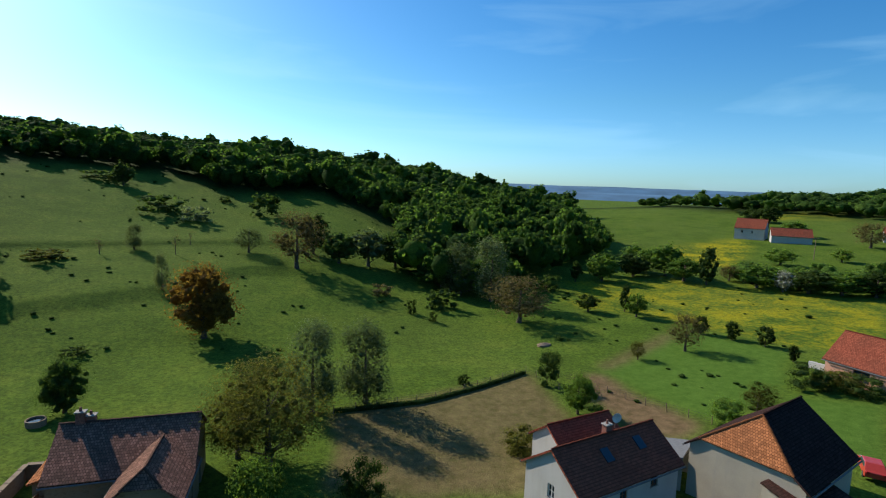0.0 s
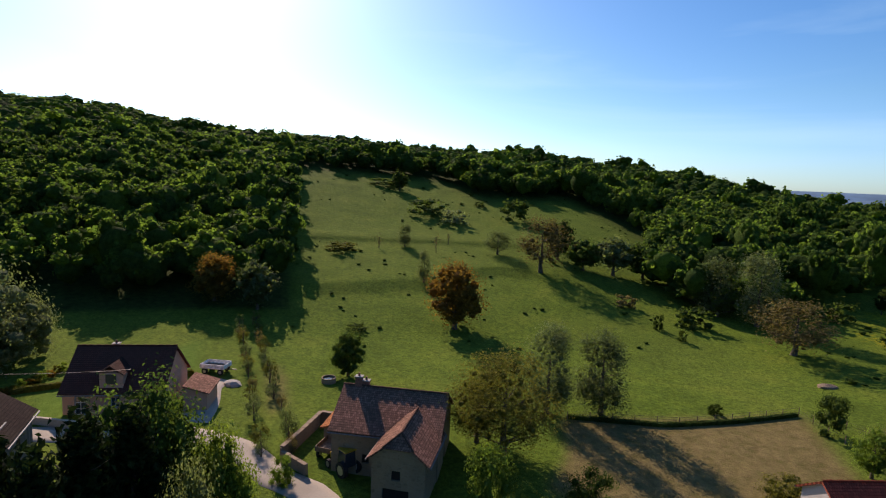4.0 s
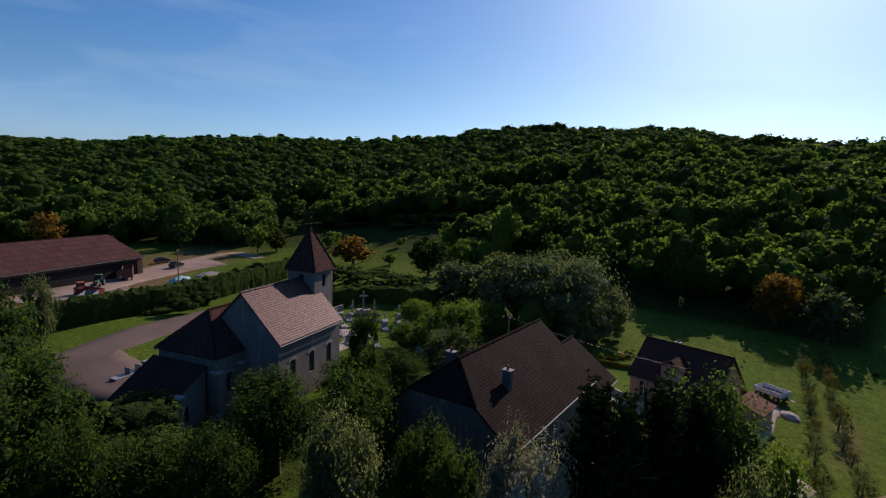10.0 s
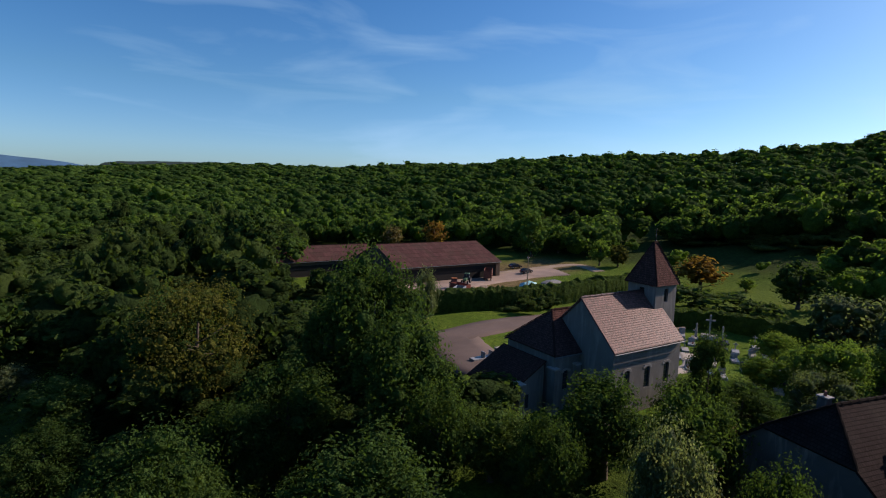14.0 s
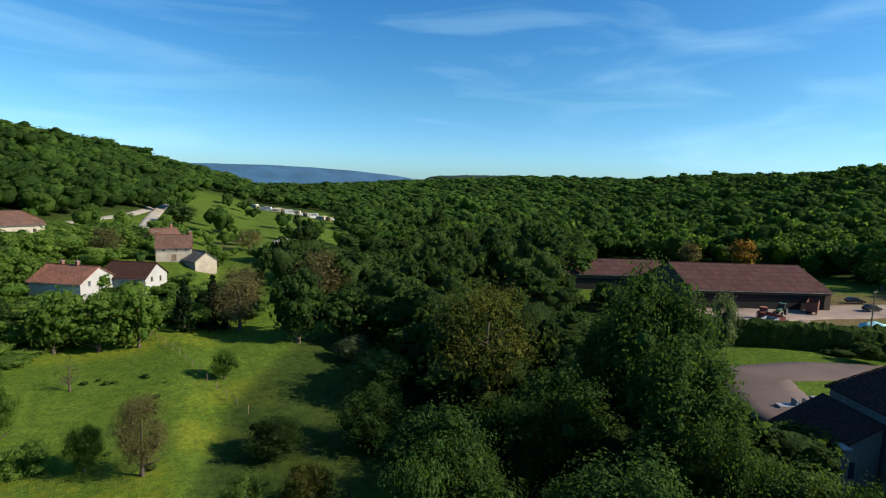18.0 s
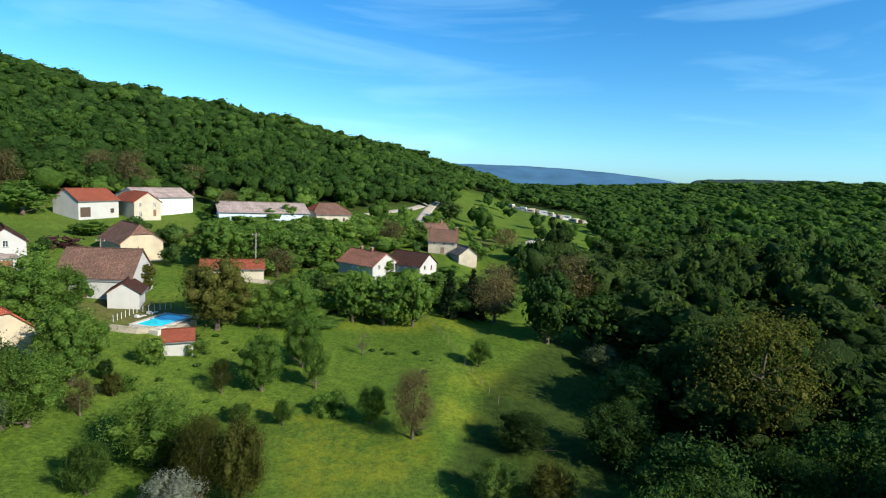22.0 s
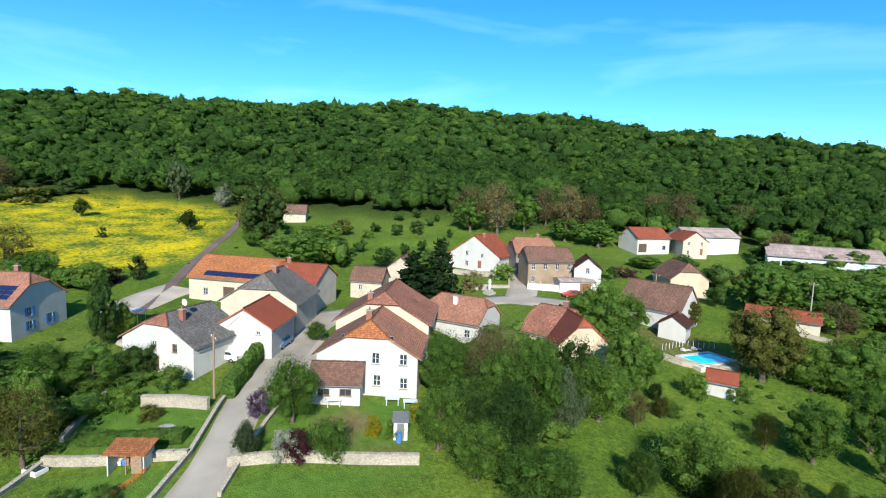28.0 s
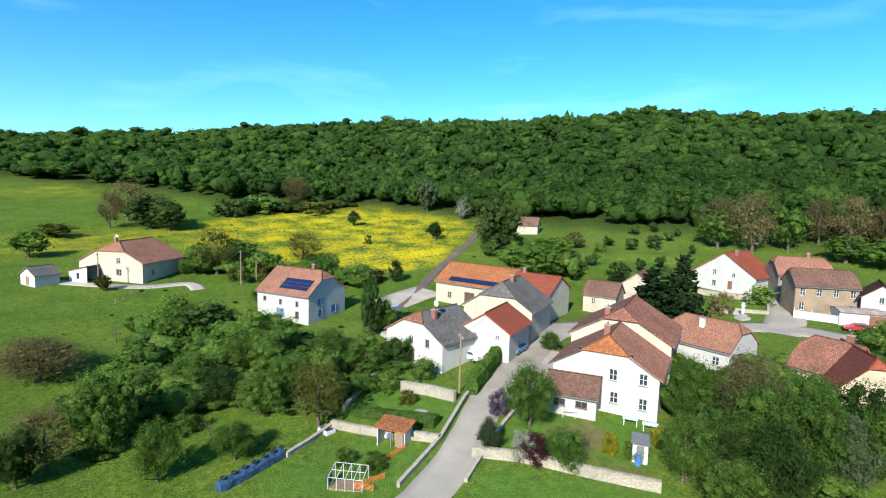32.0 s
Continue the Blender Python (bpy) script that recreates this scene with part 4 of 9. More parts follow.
tree("broad", "deep", -38.6, -16.9, 6.4, 7.3, "below the church")
tree("broad_b", "deep", -42.9, -8.9, 8.4, 9.5, "below the church")
tree("broad_c", "deep", -35.2, -11.3, 8.2, 5.2, "below the church")
tree("broad", "silver", -31.4, -3.9, 9.9, 4.6, "below the church")
tree("broad", "deep", -40.5, -2.6, 9.5, 7.0, "beside the church")
tree("broad_c", "deep", -23.7, -52.7, 6.9, 7.9, "in the ravine wood")
tree("broad", "deep", -23.2, -32.2, 8.3, 7.1, "in the ravine wood")
tree("oval", "fresh", -184.0, -61.3, 15.4, 11.6, "beside the farm yard")
tree("broad_b", "rust", -183.7, -101.3, 11.4, 10.7, "behind the farm sheds")
tree("broad_b", "brown", -175.7, -115.6, 9.4, 9.8, "behind the farm sheds")
tree("thin", "brown", -19.1, -101.0, 9.7, 10.0, "at the meadow edge")
tree("spruce", "spruce", -15.4, -103.6, 8.2, 5.2, "at the meadow edge")
tree("broad_b", "dark", -13.8, -54.6, 4.1, 7.2, "in the meadow")
tree("broad_c", "fresh", -8.9, -43.9, 3.9, 4.9, "in the ravine meadow")
tree("broad", "olive", -13.2, -41.7, 5.3, 4.8, "in the ravine meadow")
tree("bare", "brown", -16.7, -41.5, 4.2, 2.2, "in the ravine meadow")
tree("broad", "olive", 17.3, -46.0, 5.4, 5.8, "in the orchard")
tree("broad_b", "white", 17.1, -39.7, 4.5, 4.7, "in the orchard")
tree("broad", "olive", 27.2, -81.2, 11.2, 10.9, "beside the swimming pool")
tree("bush", "fresh", 27.0, -72.8, 2.1, 3.8, "beside the small shed")
tree("broad", "green", 23.2, -89.6, 4.8, 8.4, "behind the orchard")
tree("broad", "green", 8.2, -97.4, 9.2, 7.9, "below the white chalets")
tree("broad_b", "green", 2.4, -97.2, 8.9, 9.9, "below the white chalets")
tree("spruce", "spruce", -13.8, -108.1, 6.2, 5.5, "below the white chalets")
tree("broad", "green", 35.6, -59.5, 8.9, 7.9, "below the ochre house")
tree("broad_b", "green", 33.7, -49.5, 7.1, 7.8, "below the ochre house")
tree("broad", "green", 51.2, -76.9, 6.8, 10.9, "by the street and pool")
tree("oval", "olive", 43.9, -95.1, 5.1, 4.5, "beside the pool terrace")
tree("broad", "olive", 44.1, -127.2, 7.4, 10.0, "behind the pool garden")
tree("broad_b", "green", 36.2, -125.4, 7.4, 9.8, "behind the pool garden")
tree("broad", "green", 29.3, -130.7, 9.0, 12.9, "behind the pool garden")
tree("broad_c", "green", 20.9, -130.2, 8.4, 11.3, "behind the pool garden")
tree("broad", "green", 16.3, -132.8, 7.9, 8.6, "beside the farm sheds")
tree("broad", "green", -1.9, -169.6, 7.2, 9.1, "beside the farm sheds")
tree("broad_b", "green", 41.0, -171.1, 4.1, 7.5, "in front of the farm sheds")
tree("broad", "green", 74.0, -134.2, 3.5, 9.8, "on the green slope")
tree("bush", "plum", 72.1, -119.2, 2.5, 8.9, "on the green slope")
tree("bush", "green", 70.6, -107.2, 3.3, 6.8, "on the green slope")
tree("thin", "brown", 54.9, -178.3, 8.4, 9.9, "at the wood edge")
tree("thin", "brown", 74.2, -200.3, 10.3, 13.6, "at the wood edge")
tree("thin", "brown", 96.1, -182.0, 13.0, 11.7, "at the wood edge")
tree("thin", "brown", 86.8, -182.7, 15.1, 13.0, "at the wood edge")
tree("broad_b", "white", 103.6, -180.7, 5.5, 5.7, "at the wood edge")
tree("thin", "brown", 120.3, -149.1, 13.4, 9.9, "at the wood edge")
tree("thin", "brown", 112.3, -150.7, 15.6, 11.0, "at the wood edge")
tree("thin", "brown", 109.3, -159.1, 12.1, 9.2, "at the wood edge")
tree("broad_b", "green", 105.0, -140.0, 7.5, 13.6, "at the wood edge")
tree("broad_b", "green", 94.7, -142.9, 8.8, 15.1, "at the wood edge")
tree("spruce", "spruce", 55.4, -168.2, 7.0, 6.8, "beside the farm sheds")
tree("broad", "dark", -23.9, -247.4, 9.2, 13.2, "beside the hamlet")
tree("broad", "green", -25.2, -165.0, 5.3, 7.2, "beside the hamlet")
tree("thin", "brown", -40.2, -194.7, 7.3, 10.6, "beside the hamlet")
tree("bush", "lilac", 54.6, -18.6, 3.0, 2.4, "in the cottage garden")
tree("bush", "white", 45.9, -17.3, 3.0, 2.4, "in the cottage garden")
tree("bush", "plum", 45.3, -18.3, 2.9, 2.9, "in the cottage garden")
tree("bush", "yellow", 44.6, -26.1, 2.1, 1.7, "in the cottage garden")
tree("bush", "green", 43.2, -27.8, 1.7, 2.5, "in the cottage garden")
tree("bush_b", "yellow", 44.1, -31.5, 2.1, 1.9, "in the cottage garden")
tree("bush", "olive", 62.8, -10.0, 1.7, 2.7, "in the terraced garden")
tree("bush", "fresh", 50.3, -3.8, 1.8, 2.4, "in the vegetable garden")
tree("bush", "green", 52.7, -1.2, 1.5, 2.4, "in the vegetable garden")
tree("broad_b", "green", 73.3, -34.9, 3.0, 3.6, "beside the street")
tree("broad_b", "green", 102.5, 22.5, 6.4, 7.1, "below the farmhouse")
tree("broad", "green", 86.5, 6.9, 6.9, 10.8, "in the slope thicket")
tree("bare", "green", 63.1, 12.3, 2.5, 1.7, "in the orchard slope")
tree("bush", "fresh", 64.3, 14.8, 2.4, 3.6, "in the orchard slope")
tree("thin", "brown", 85.6, 37.0, 4.6, 10.8, "on the lower pasture")
tree("thin", "brown", 212.7, 61.4, 13.0, 10.4, "in the far pasture")
tree("thin", "brown", 217.6, 46.8, 11.8, 9.6, "in the far pasture")
tree("broad", "dark", 207.3, 41.8, 10.4, 12.8, "in the far pasture")
tree("broad_b", "olive", 194.9, 71.4, 4.4, 13.1, "in the far pasture")
tree("broad", "green", 132.7, -5.0, 6.2, 8.5, "beside the flowering field")
tree("broad_b", "dark", 212.3, -22.9, 6.2, 5.9, "in the flowering field")
tree("broad_b", "dark", 176.3, -46.2, 6.4, 7.0, "in the flowering field")
tree("bush", "dark", 176.3, -23.2, 3.1, 2.6, "in the flowering field")
tree("oval", "dark", 127.7, -22.2, 5.2, 4.2, "beside the flowering field")
tree("bush", "plum", 129.1, -17.6, 3.4, 5.0, "beside the flowering field")
tree("broad", "green", 125.2, -13.6, 5.3, 6.7, "beside the flowering field")
tree("bush", "dark", 238.1, 26.0, 7.4, 15.2, "along the field border")
tree("bush_b", "green", 241.9, 12.9, 7.9, 20.5, "along the field border")
tree("thin", "brown", 263.5, -2.8, 11.9, 13.9, "along the field border")
tree("bush", "olive", 239.1, -10.4, 6.0, 15.2, "along the field border")
tree("broad_b", "green", 135.3, 13.2, 4.0, 4.3, "along the field border")
tree("broad", "dark", 148.4, -57.5, 17.2, 14.2, "beside the upper lane")
tree("broad_b", "green", 132.8, -64.6, 7.8, 7.9, "beside the upper lane")
tree("bush", "green", 140.7, -87.5, 2.7, 4.6, "on the green slope")
tree("bush_b", "dark", 137.3, -104.0, 4.4, 6.3, "on the green slope")
tree("broad_b", "olive", 148.1, -83.2, 5.3, 7.3, "on the green slope")
tree("spruce", "spruce", 84.7, -69.4, 12.8, 9.1, "beside the square")
tree("broad_c", "dark", 87.7, -66.6, 6.7, 7.2, "beside the square")
tree("bush", "brown", 84.7, -78.8, 4.5, 5.1, "beside the square")
tree("bush_b", "green", 85.9, -90.0, 4.1, 6.8, "beside the square")
tree("thin", "brown", 132.5, -124.0, 14.7, 12.2, "at the wood edge")
tree("thin", "brown", 123.5, -127.5, 17.1, 13.5, "at the wood edge")
tree("broad_b", "green", 120.2, -137.3, 13.3, 11.3, "at the wood edge")
tree("broad_b", "green", 131.3, -122.7, 11.9, 13.5, "at the wood edge")
tree("broad_b", "white", 156.4, -142.8, 4.8, 7.7, "at the wood edge")
tree("broad_b", "white", 193.7, -121.5, 6.2, 6.4, "at the wood edge")
tree("oval", "silver", 246.0, -61.3, 9.0, 6.0, "at the wood edge")
tree("broad_b", "white", 214.0, -68.6, 7.5, 5.5, "at the wood edge")
tree("broad", "silver", 215.9, -70.0, 9.5, 7.2, "at the wood edge")
tree("broad", "silver", 235.5, -59.1, 15.2, 10.3, "at the wood edge")
tree("broad", "green", 38.0, -38.2, 8.5, 7.6, "in the garden thicket")
tree("broad_c", "green", 35.0, -39.2, 9.6, 6.4, "in the garden thicket")
tree("broad_b", "silver", 33.6, -42.2, 7.4, 5.6, "in the garden thicket")
tree("broad_b", "deep", 33.6, -34.8, 7.4, 6.6, "in the garden thicket")
tree("broad_c", "fresh", 35.0, -48.4, 7.2, 6.0, "in the garden thicket")
tree("bush_b", "dark", 13.9, 75.1, 5.0, 4.8, "at the paddock corner")
tree("broad_b", "green", 16.1, 65.3, 5.4, 4.7, "beside the vegetable beds")
tree("bush", "green", 17.7, 62.7, 2.5, 2.7, "beside the vegetable beds")
tree("bush", "olive", 7.7, 55.4, 2.7, 4.6, "in the paddock")
tree("bush", "dark", 2.0, 74.7, 1.5, 2.0, "along the paddock fence")
tree("bush", "dark", -8.1, 44.4, 3.7, 4.3, "below the paddock")
tree("bush_b", "green", 32.6, 61.7, 3.0, 5.2, "beside the dark-roofed house")
tree("thin", "olive", 37.9, 63.8, 3.7, 4.7, "beside the dark-roofed house")
tree("thin", "brown", 40.4, 89.2, 6.5, 6.4, "on the mown lawn")
tree("thin", "olive", 31.0, 85.6, 3.0, 3.0, "on the mown lawn")
tree("oval", "dark", 47.7, 98.9, 3.4, 3.1, "along the lawn border")
tree("oval", "dark", 51.3, 94.7, 3.3, 3.1, "along the lawn border")
tree("oval", "dark", 54.7, 90.4, 3.5, 3.5, "along the lawn border")
tree("oval", "dark", 54.3, 82.3, 2.6, 2.0, "beside the red villa")
tree("oval", "dark", 39.3, 116.7, 5.9, 2.9, "in the meadow")
tree("broad_b", "green", 40.2, 112.1, 5.1, 5.2, "in the meadow")
tree("broad_b", "dark", 31.1, 116.7, 4.0, 6.0, "in the meadow")
tree("broad_b", "dark", 35.9, 148.0, 6.0, 3.9, "in the meadow")
tree("bush", "dark", 26.1, 136.4, 4.4, 6.0, "in the meadow")
tree("broad", "green", 44.1, 150.4, 8.0, 10.1, "in the meadow hedge")
tree("broad_b", "green", 67.3, 150.0, 6.9, 12.4, "in the meadow hedge")
tree("oval", "dark", 71.0, 144.4, 10.1, 6.2, "in the meadow hedge")
tree("thin", "brown", 80.5, 150.6, 4.5, 7.3, "in the meadow hedge")
tree("broad_b", "green", 82.7, 140.7, 6.3, 12.3, "in the meadow hedge")
tree("broad_b", "white", 86.0, 135.1, 5.7, 5.9, "in the meadow hedge")
tree("broad", "dark", 91.6, 133.7, 6.0, 12.2, "in the meadow hedge")
tree("broad", "green", 98.6, 131.6, 6.1, 12.4, "in the meadow hedge")
tree("broad_b", "dark", 105.4, 129.4, 6.6, 10.8, "in the meadow hedge")
tree("broad", "green", 58.7, 164.5, 8.1, 11.3, "in the meadow hedge")
tree("broad", "green", 65.2, 158.1, 9.5, 12.5, "in the meadow hedge")
tree("broad", "dark", 55.2, 156.7, 6.7, 10.7, "in the meadow hedge")
tree("broad_b", "green", 112.0, 177.8, 5.7, 11.3, "among the far houses")
tree("broad_b", "green", 137.0, 183.5, 4.9, 8.3, "among the far houses")
tree("thin", "brown", 171.6, 214.8, 10.2, 14.7, "among the far houses")
tree("broad", "green", 162.9, 249.0, 7.4, 12.7, "among the far houses")
tree("broad", "dark", 177.3, 310.1, 8.0, 12.8, "among the far houses")
tree("broad", "dark", 183.7, 302.3, 9.3, 14.2, "among the far houses")
tree("bush", "dark", 49.2, 71.2, 3.4, 5.8, "in the villa rockery")
tree("bush", "olive", 52.9, 70.9, 2.6, 6.9, "in the villa rockery")
tree("bush", "dark", 54.9, 68.6, 2.6, 5.9, "in the villa rockery")
tree("bush", "yellow", 55.9, 73.0, 1.9, 2.6, "in the villa rockery")
tree("broad", "green", 16.6, -64.9, 7.1, 6.2, "in the orchard")
tree("thin", "olive", 20.9, -63.5, 4.2, 3.2, "in the orchard")
tree("bush_b", "green", 31.0, -68.3, 3.4, 4.6, "in the orchard")
tree("bush", "green", 30.6, -60.3, 2.2, 3.4, "in the orchard")
tree("broad_b", "green", 10.3, -66.8, 6.8, 4.1, "in the orchard")
tree("bush", "green", 7.3, -60.3, 3.0, 4.7, "in the orchard")
tree("broad_c", "green", 2.8, -58.0, 4.5, 3.5, "in the orchard")
tree("thin", "brown", -1.8, -54.8, 7.6, 5.2, "in the orchard")
tree("broad_b", "fresh", 12.4, -57.3, 2.9, 2.6, "in the orchard")
tree("broad_c", "fresh", 17.1, -57.7, 2.2, 2.9, "in the orchard")
tree("bare", "brown", 5.2, -80.7, 4.7, 3.5, "in the orchard")
tree("broad_b", "green", -12.8, -78.5, 4.4, 4.3, "in the orchard")
tree("thin", "brown", 31.3, -53.4, 4.0, 3.3, "in the orchard")
tree("broad", "green", 22.0, -47.7, 6.8, 7.6, "on the slope below the gardens")
tree("thin", "olive", 16.0, -42.8, 7.7, 4.4, "on the slope below the gardens")
tree("broad_c", "olive", 12.8, -42.7, 7.7, 4.6, "on the slope below the gardens")
tree("broad_b", "fresh", 24.2, -41.5, 4.4, 4.1, "on the slope below the gardens")
tree("broad_b", "fresh", 29.1, -35.0, 3.2, 4.9, "on the slope below the gardens")
tree("broad", "green", 17.5, -86.2, 8.9, 9.9, "beside the pool garden")
tree("broad_c", "green", 7.2, -103.6, 8.2, 7.3, "beside the pool garden")
tree("broad", "green", -3.0, -96.2, 9.8, 7.8, "beside the pool garden")
tree("broad_b", "green", 2.2, -106.4, 7.2, 5.8, "beside the pool garden")
tree("spruce", "spruce", -10.2, -103.0, 9.2, 4.7, "beside the pool garden")
tree("spruce", "spruce", -17.0, -117.7, 7.3, 4.0, "beside the pool garden")
tree("thin", "brown", -20.6, -108.6, 10.4, 9.9, "beside the pool garden")
tree("broad", "deep", -27.3, -91.9, 13.4, 10.9, "beside the pool garden")
tree("thin", "brown", -41.9, -123.8, 12.2, 13.2, "beside the pool garden")
tree("broad_b", "deep", 15.5, -105.8, 5.9, 6.3, "beside the pool garden")
tree("thin", "brown", 26.2, -117.4, 6.5, 8.3, "among the upper gardens")
tree("broad", "green", 39.0, -116.8, 10.8, 12.1, "among the upper gardens")
tree("broad_c", "green", 22.7, -137.0, 7.5, 11.1, "among the upper gardens")
tree("broad_b", "green", 32.7, -123.4, 8.2, 11.4, "among the upper gardens")
tree("broad", "green", 15.6, -155.5, 8.4, 10.4, "among the upper gardens")
tree("thin", "brown", 2.3, -160.0, 8.6, 8.9, "among the upper gardens")
tree("broad_b", "green", 56.1, -136.7, 5.3, 7.5, "among the upper gardens")
tree("broad_c", "deep", -4.6, -176.3, 7.6, 11.3, "among the upper gardens")
tree("broad", "green", 46.4, -37.5, 7.5, 6.3, "in the garden thicket")
tree("thin", "brown", 41.4, -39.5, 9.7, 7.0, "in the garden thicket")
tree("broad", "green", 40.2, -45.9, 8.3, 6.7, "in the garden thicket")
tree("broad_b", "deep", 37.1, -49.5, 8.3, 6.4, "in the garden thicket")
tree("broad_b", "green", 36.1, -62.7, 6.2, 4.9, "in the garden thicket")
tree("broad_b", "green", 38.7, -29.7, 6.4, 5.2, "in the garden thicket")
tree("broad_c", "green", 33.4, -29.9, 5.2, 5.5, "in the garden thicket")
tree("broad", "deep", 38.5, -33.7, 5.7, 5.1, "in the garden thicket")
tree("broad_b", "green", 34.7, -43.5, 4.7, 4.9, "in the garden thicket")
tree("broad", "green", 27.8, -31.6, 5.3, 7.6, "on the slope below the gardens")
tree("broad_c", "olive", 19.5, -50.1, 4.0, 5.9, "on the slope below the gardens")
tree("broad_c", "green", 13.0, -72.9, 7.8, 5.8, "in the orchard")
tree("broad", "green", 21.9, -84.6, 6.6, 8.4, "in the orchard")
tree("thin", "olive", 19.3, -89.9, 7.6, 8.5, "in the orchard")
tree("broad", "green", 48.9, -73.2, 9.6, 10.2, "beside the square")
tree("broad_b", "green", 46.7, -78.5, 7.8, 6.2, "beside the square")
tree("broad_c", "green", 58.6, -82.6, 4.4, 6.4, "beside the square")
tree("broad_c", "green", 61.7, 21.9, 9.0, 6.7, "in the slope thicket")
tree("broad_b", "green", 55.2, 15.9, 6.0, 4.8, "in the slope thicket")
tree("broad_b", "green", 57.0, 9.2, 3.8, 4.9, "in the slope thicket")
tree("thin", "brown", 59.1, 26.2, 6.5, 6.5, "in the slope thicket")
tree("broad", "deep", 56.4, 27.6, 5.6, 4.6, "in the slope thicket")
tree("broad", "deep", 97.8, 16.9, 6.1, 10.0, "in the slope thicket")
tree("broad_b", "green", 93.4, 21.0, 6.3, 7.6, "in the slope thicket")
tree("broad_b", "green", 75.1, 15.7, 5.0, 9.2, "in the slope thicket")
tree("broad", "green", 81.4, 10.3, 5.1, 7.7, "in the slope thicket")
tree("broad_c", "green", 78.8, 6.5, 5.1, 6.4, "in the slope thicket")
tree("broad", "green", 70.5, 3.8, 5.3, 6.2, "in the slope thicket")
tree("thin", "olive", 61.8, 0.6, 7.8, 6.8, "in the slope thicket")
tree("broad_b", "green", 80.3, -2.8, 5.3, 7.2, "in the slope thicket")
tree("broad", "green", 74.1, -6.7, 5.0, 6.7, "in the slope thicket")
tree("willow", "deep", 75.3, -11.8, 4.6, 5.3, "in the slope thicket")
tree("broad_c", "deep", 74.9, 20.2, 3.8, 6.5, "in the slope thicket")
tree("broad_b", "deep", 69.4, 11.4, 5.2, 6.2, "in the slope thicket")
tree("broad_c", "green", 66.6, 7.1, 5.1, 6.1, "in the slope thicket")
tree("thin", "brown", 82.1, 35.2, 5.4, 11.1, "on the lower pasture")
tree("bare", "green", 97.3, 30.1, 3.8, 2.9, "on the lower pasture")
tree("broad_b", "green", 101.8, 28.3, 3.0, 4.3, "on the lower pasture")
tree("oval", "deep", 91.1, -10.2, 10.1, 4.4, "beside the white house")
tree("broad", "green", 93.5, -12.6, 5.7, 5.0, "beside the white house")
tree("bush_b", "deep", 129.7, -9.4, 4.1, 8.2, "beside the white house")
tree("thin", "olive", 153.4, -58.8, 15.5, 18.4, "beside the upper lane")
tree("broad", "green", 120.8, -57.7, 8.3, 13.5, "beside the upper lane")
tree("broad_b", "green", 133.2, -56.0, 6.2, 9.2, "beside the upper lane")
tree("oval", "deep", 117.2, -65.2, 6.5, 3.9, "beside the upper lane")
tree("spruce", "spruce", 85.3, -63.2, 10.3, 11.9, "beside the upper lane")
tree("broad_b", "deep", 110.1, -73.0, 5.5, 6.8, "beside the upper lane")
tree("broad_c", "green", 140.8, -74.0, 5.9, 10.0, "beside the upper lane")
tree("thin", "olive", 143.7, 19.7, 11.4, 12.0, "beside the farmhouse")
tree("thin", "olive", 154.1, -1.4, 8.9, 11.8, "beside the farmhouse")
tree("broad_b", "green", 163.8, 66.9, 7.3, 10.9, "beside the farmhouse")
tree("broad_b", "green", 145.5, 24.4, 5.7, 8.5, "beside the farmhouse")
tree("bush_b", "green", 143.8, 10.4, 4.4, 7.2, "beside the farmhouse")
tree("broad", "dark", 210.8, 48.3, 12.0, 18.9, "in the far pasture")
tree("thin", "brown", 227.6, 59.3, 14.5, 18.0, "in the far pasture")
tree("broad", "green", 56.2, -44.2, 4.6, 6.2, "in the cottage garden")
tree("broad", "green", 51.3, -20.7, 6.6, 5.7, "in the cottage garden")
tree("broad_b", "silver", 47.9, -14.7, 3.7, 2.5, "in the cottage garden")
tree("bush_b", "green", 43.7, -21.0, 3.8, 4.5, "in the cottage garden")
tree("bush_b", "fresh", 68.4, -13.2, 3.2, 4.4, "in the terraced garden")
tree("bush", "green", 67.3, -8.4, 3.1, 3.3, "in the terraced garden")
tree("willow", "silver", -100.8, 16.8, 8.6, 12.0, "behind the churchyard")
tree("willow", "silver", -89.9, 24.2, 12.8, 14.7, "behind the churchyard")
tree("willow", "silver", -82.5, 29.7, 13.2, 14.6, "behind the churchyard")
tree("willow", "silver", -84.1, 37.4, 9.1, 9.7, "behind the churchyard")
tree("willow", "green", -81.6, 10.1, 5.3, 9.0, "behind the churchyard")
tree("broad_b", "green", -84.0, 18.0, 5.6, 8.2, "behind the churchyard")
tree("broad_b", "green", -88.4, 6.5, 4.5, 7.0, "behind the churchyard")
tree("broad_b", "green", -81.8, 25.2, 6.9, 7.5, "behind the churchyard")
tree("broad", "deep", -126.9, 13.1, 9.8, 11.2, "on the valley pasture")
tree("broad_b", "green", -165.5, 24.6, 4.6, 7.1, "on the valley pasture")
tree("broad_b", "green", -148.3, 30.9, 4.1, 8.3, "on the valley pasture")
tree("broad_c", "green", -154.2, 44.2, 5.0, 9.3, "on the valley pasture")
tree("oval", "fresh", -201.5, -67.9, 15.2, 11.6, "on the valley pasture")
tree("oval", "green", -196.6, -55.1, 10.2, 8.6, "on the valley pasture")
tree("broad_b", "green", -173.6, -35.3, 8.4, 7.9, "on the valley pasture")
tree("broad_c", "olive", -173.9, -29.6, 7.0, 7.5, "on the valley pasture")
tree("thin", "brown", -158.3, 55.4, 6.3, 9.5, "on the valley pasture")
tree("broad", "green", -147.3, 59.7, 8.1, 10.2, "on the valley pasture")
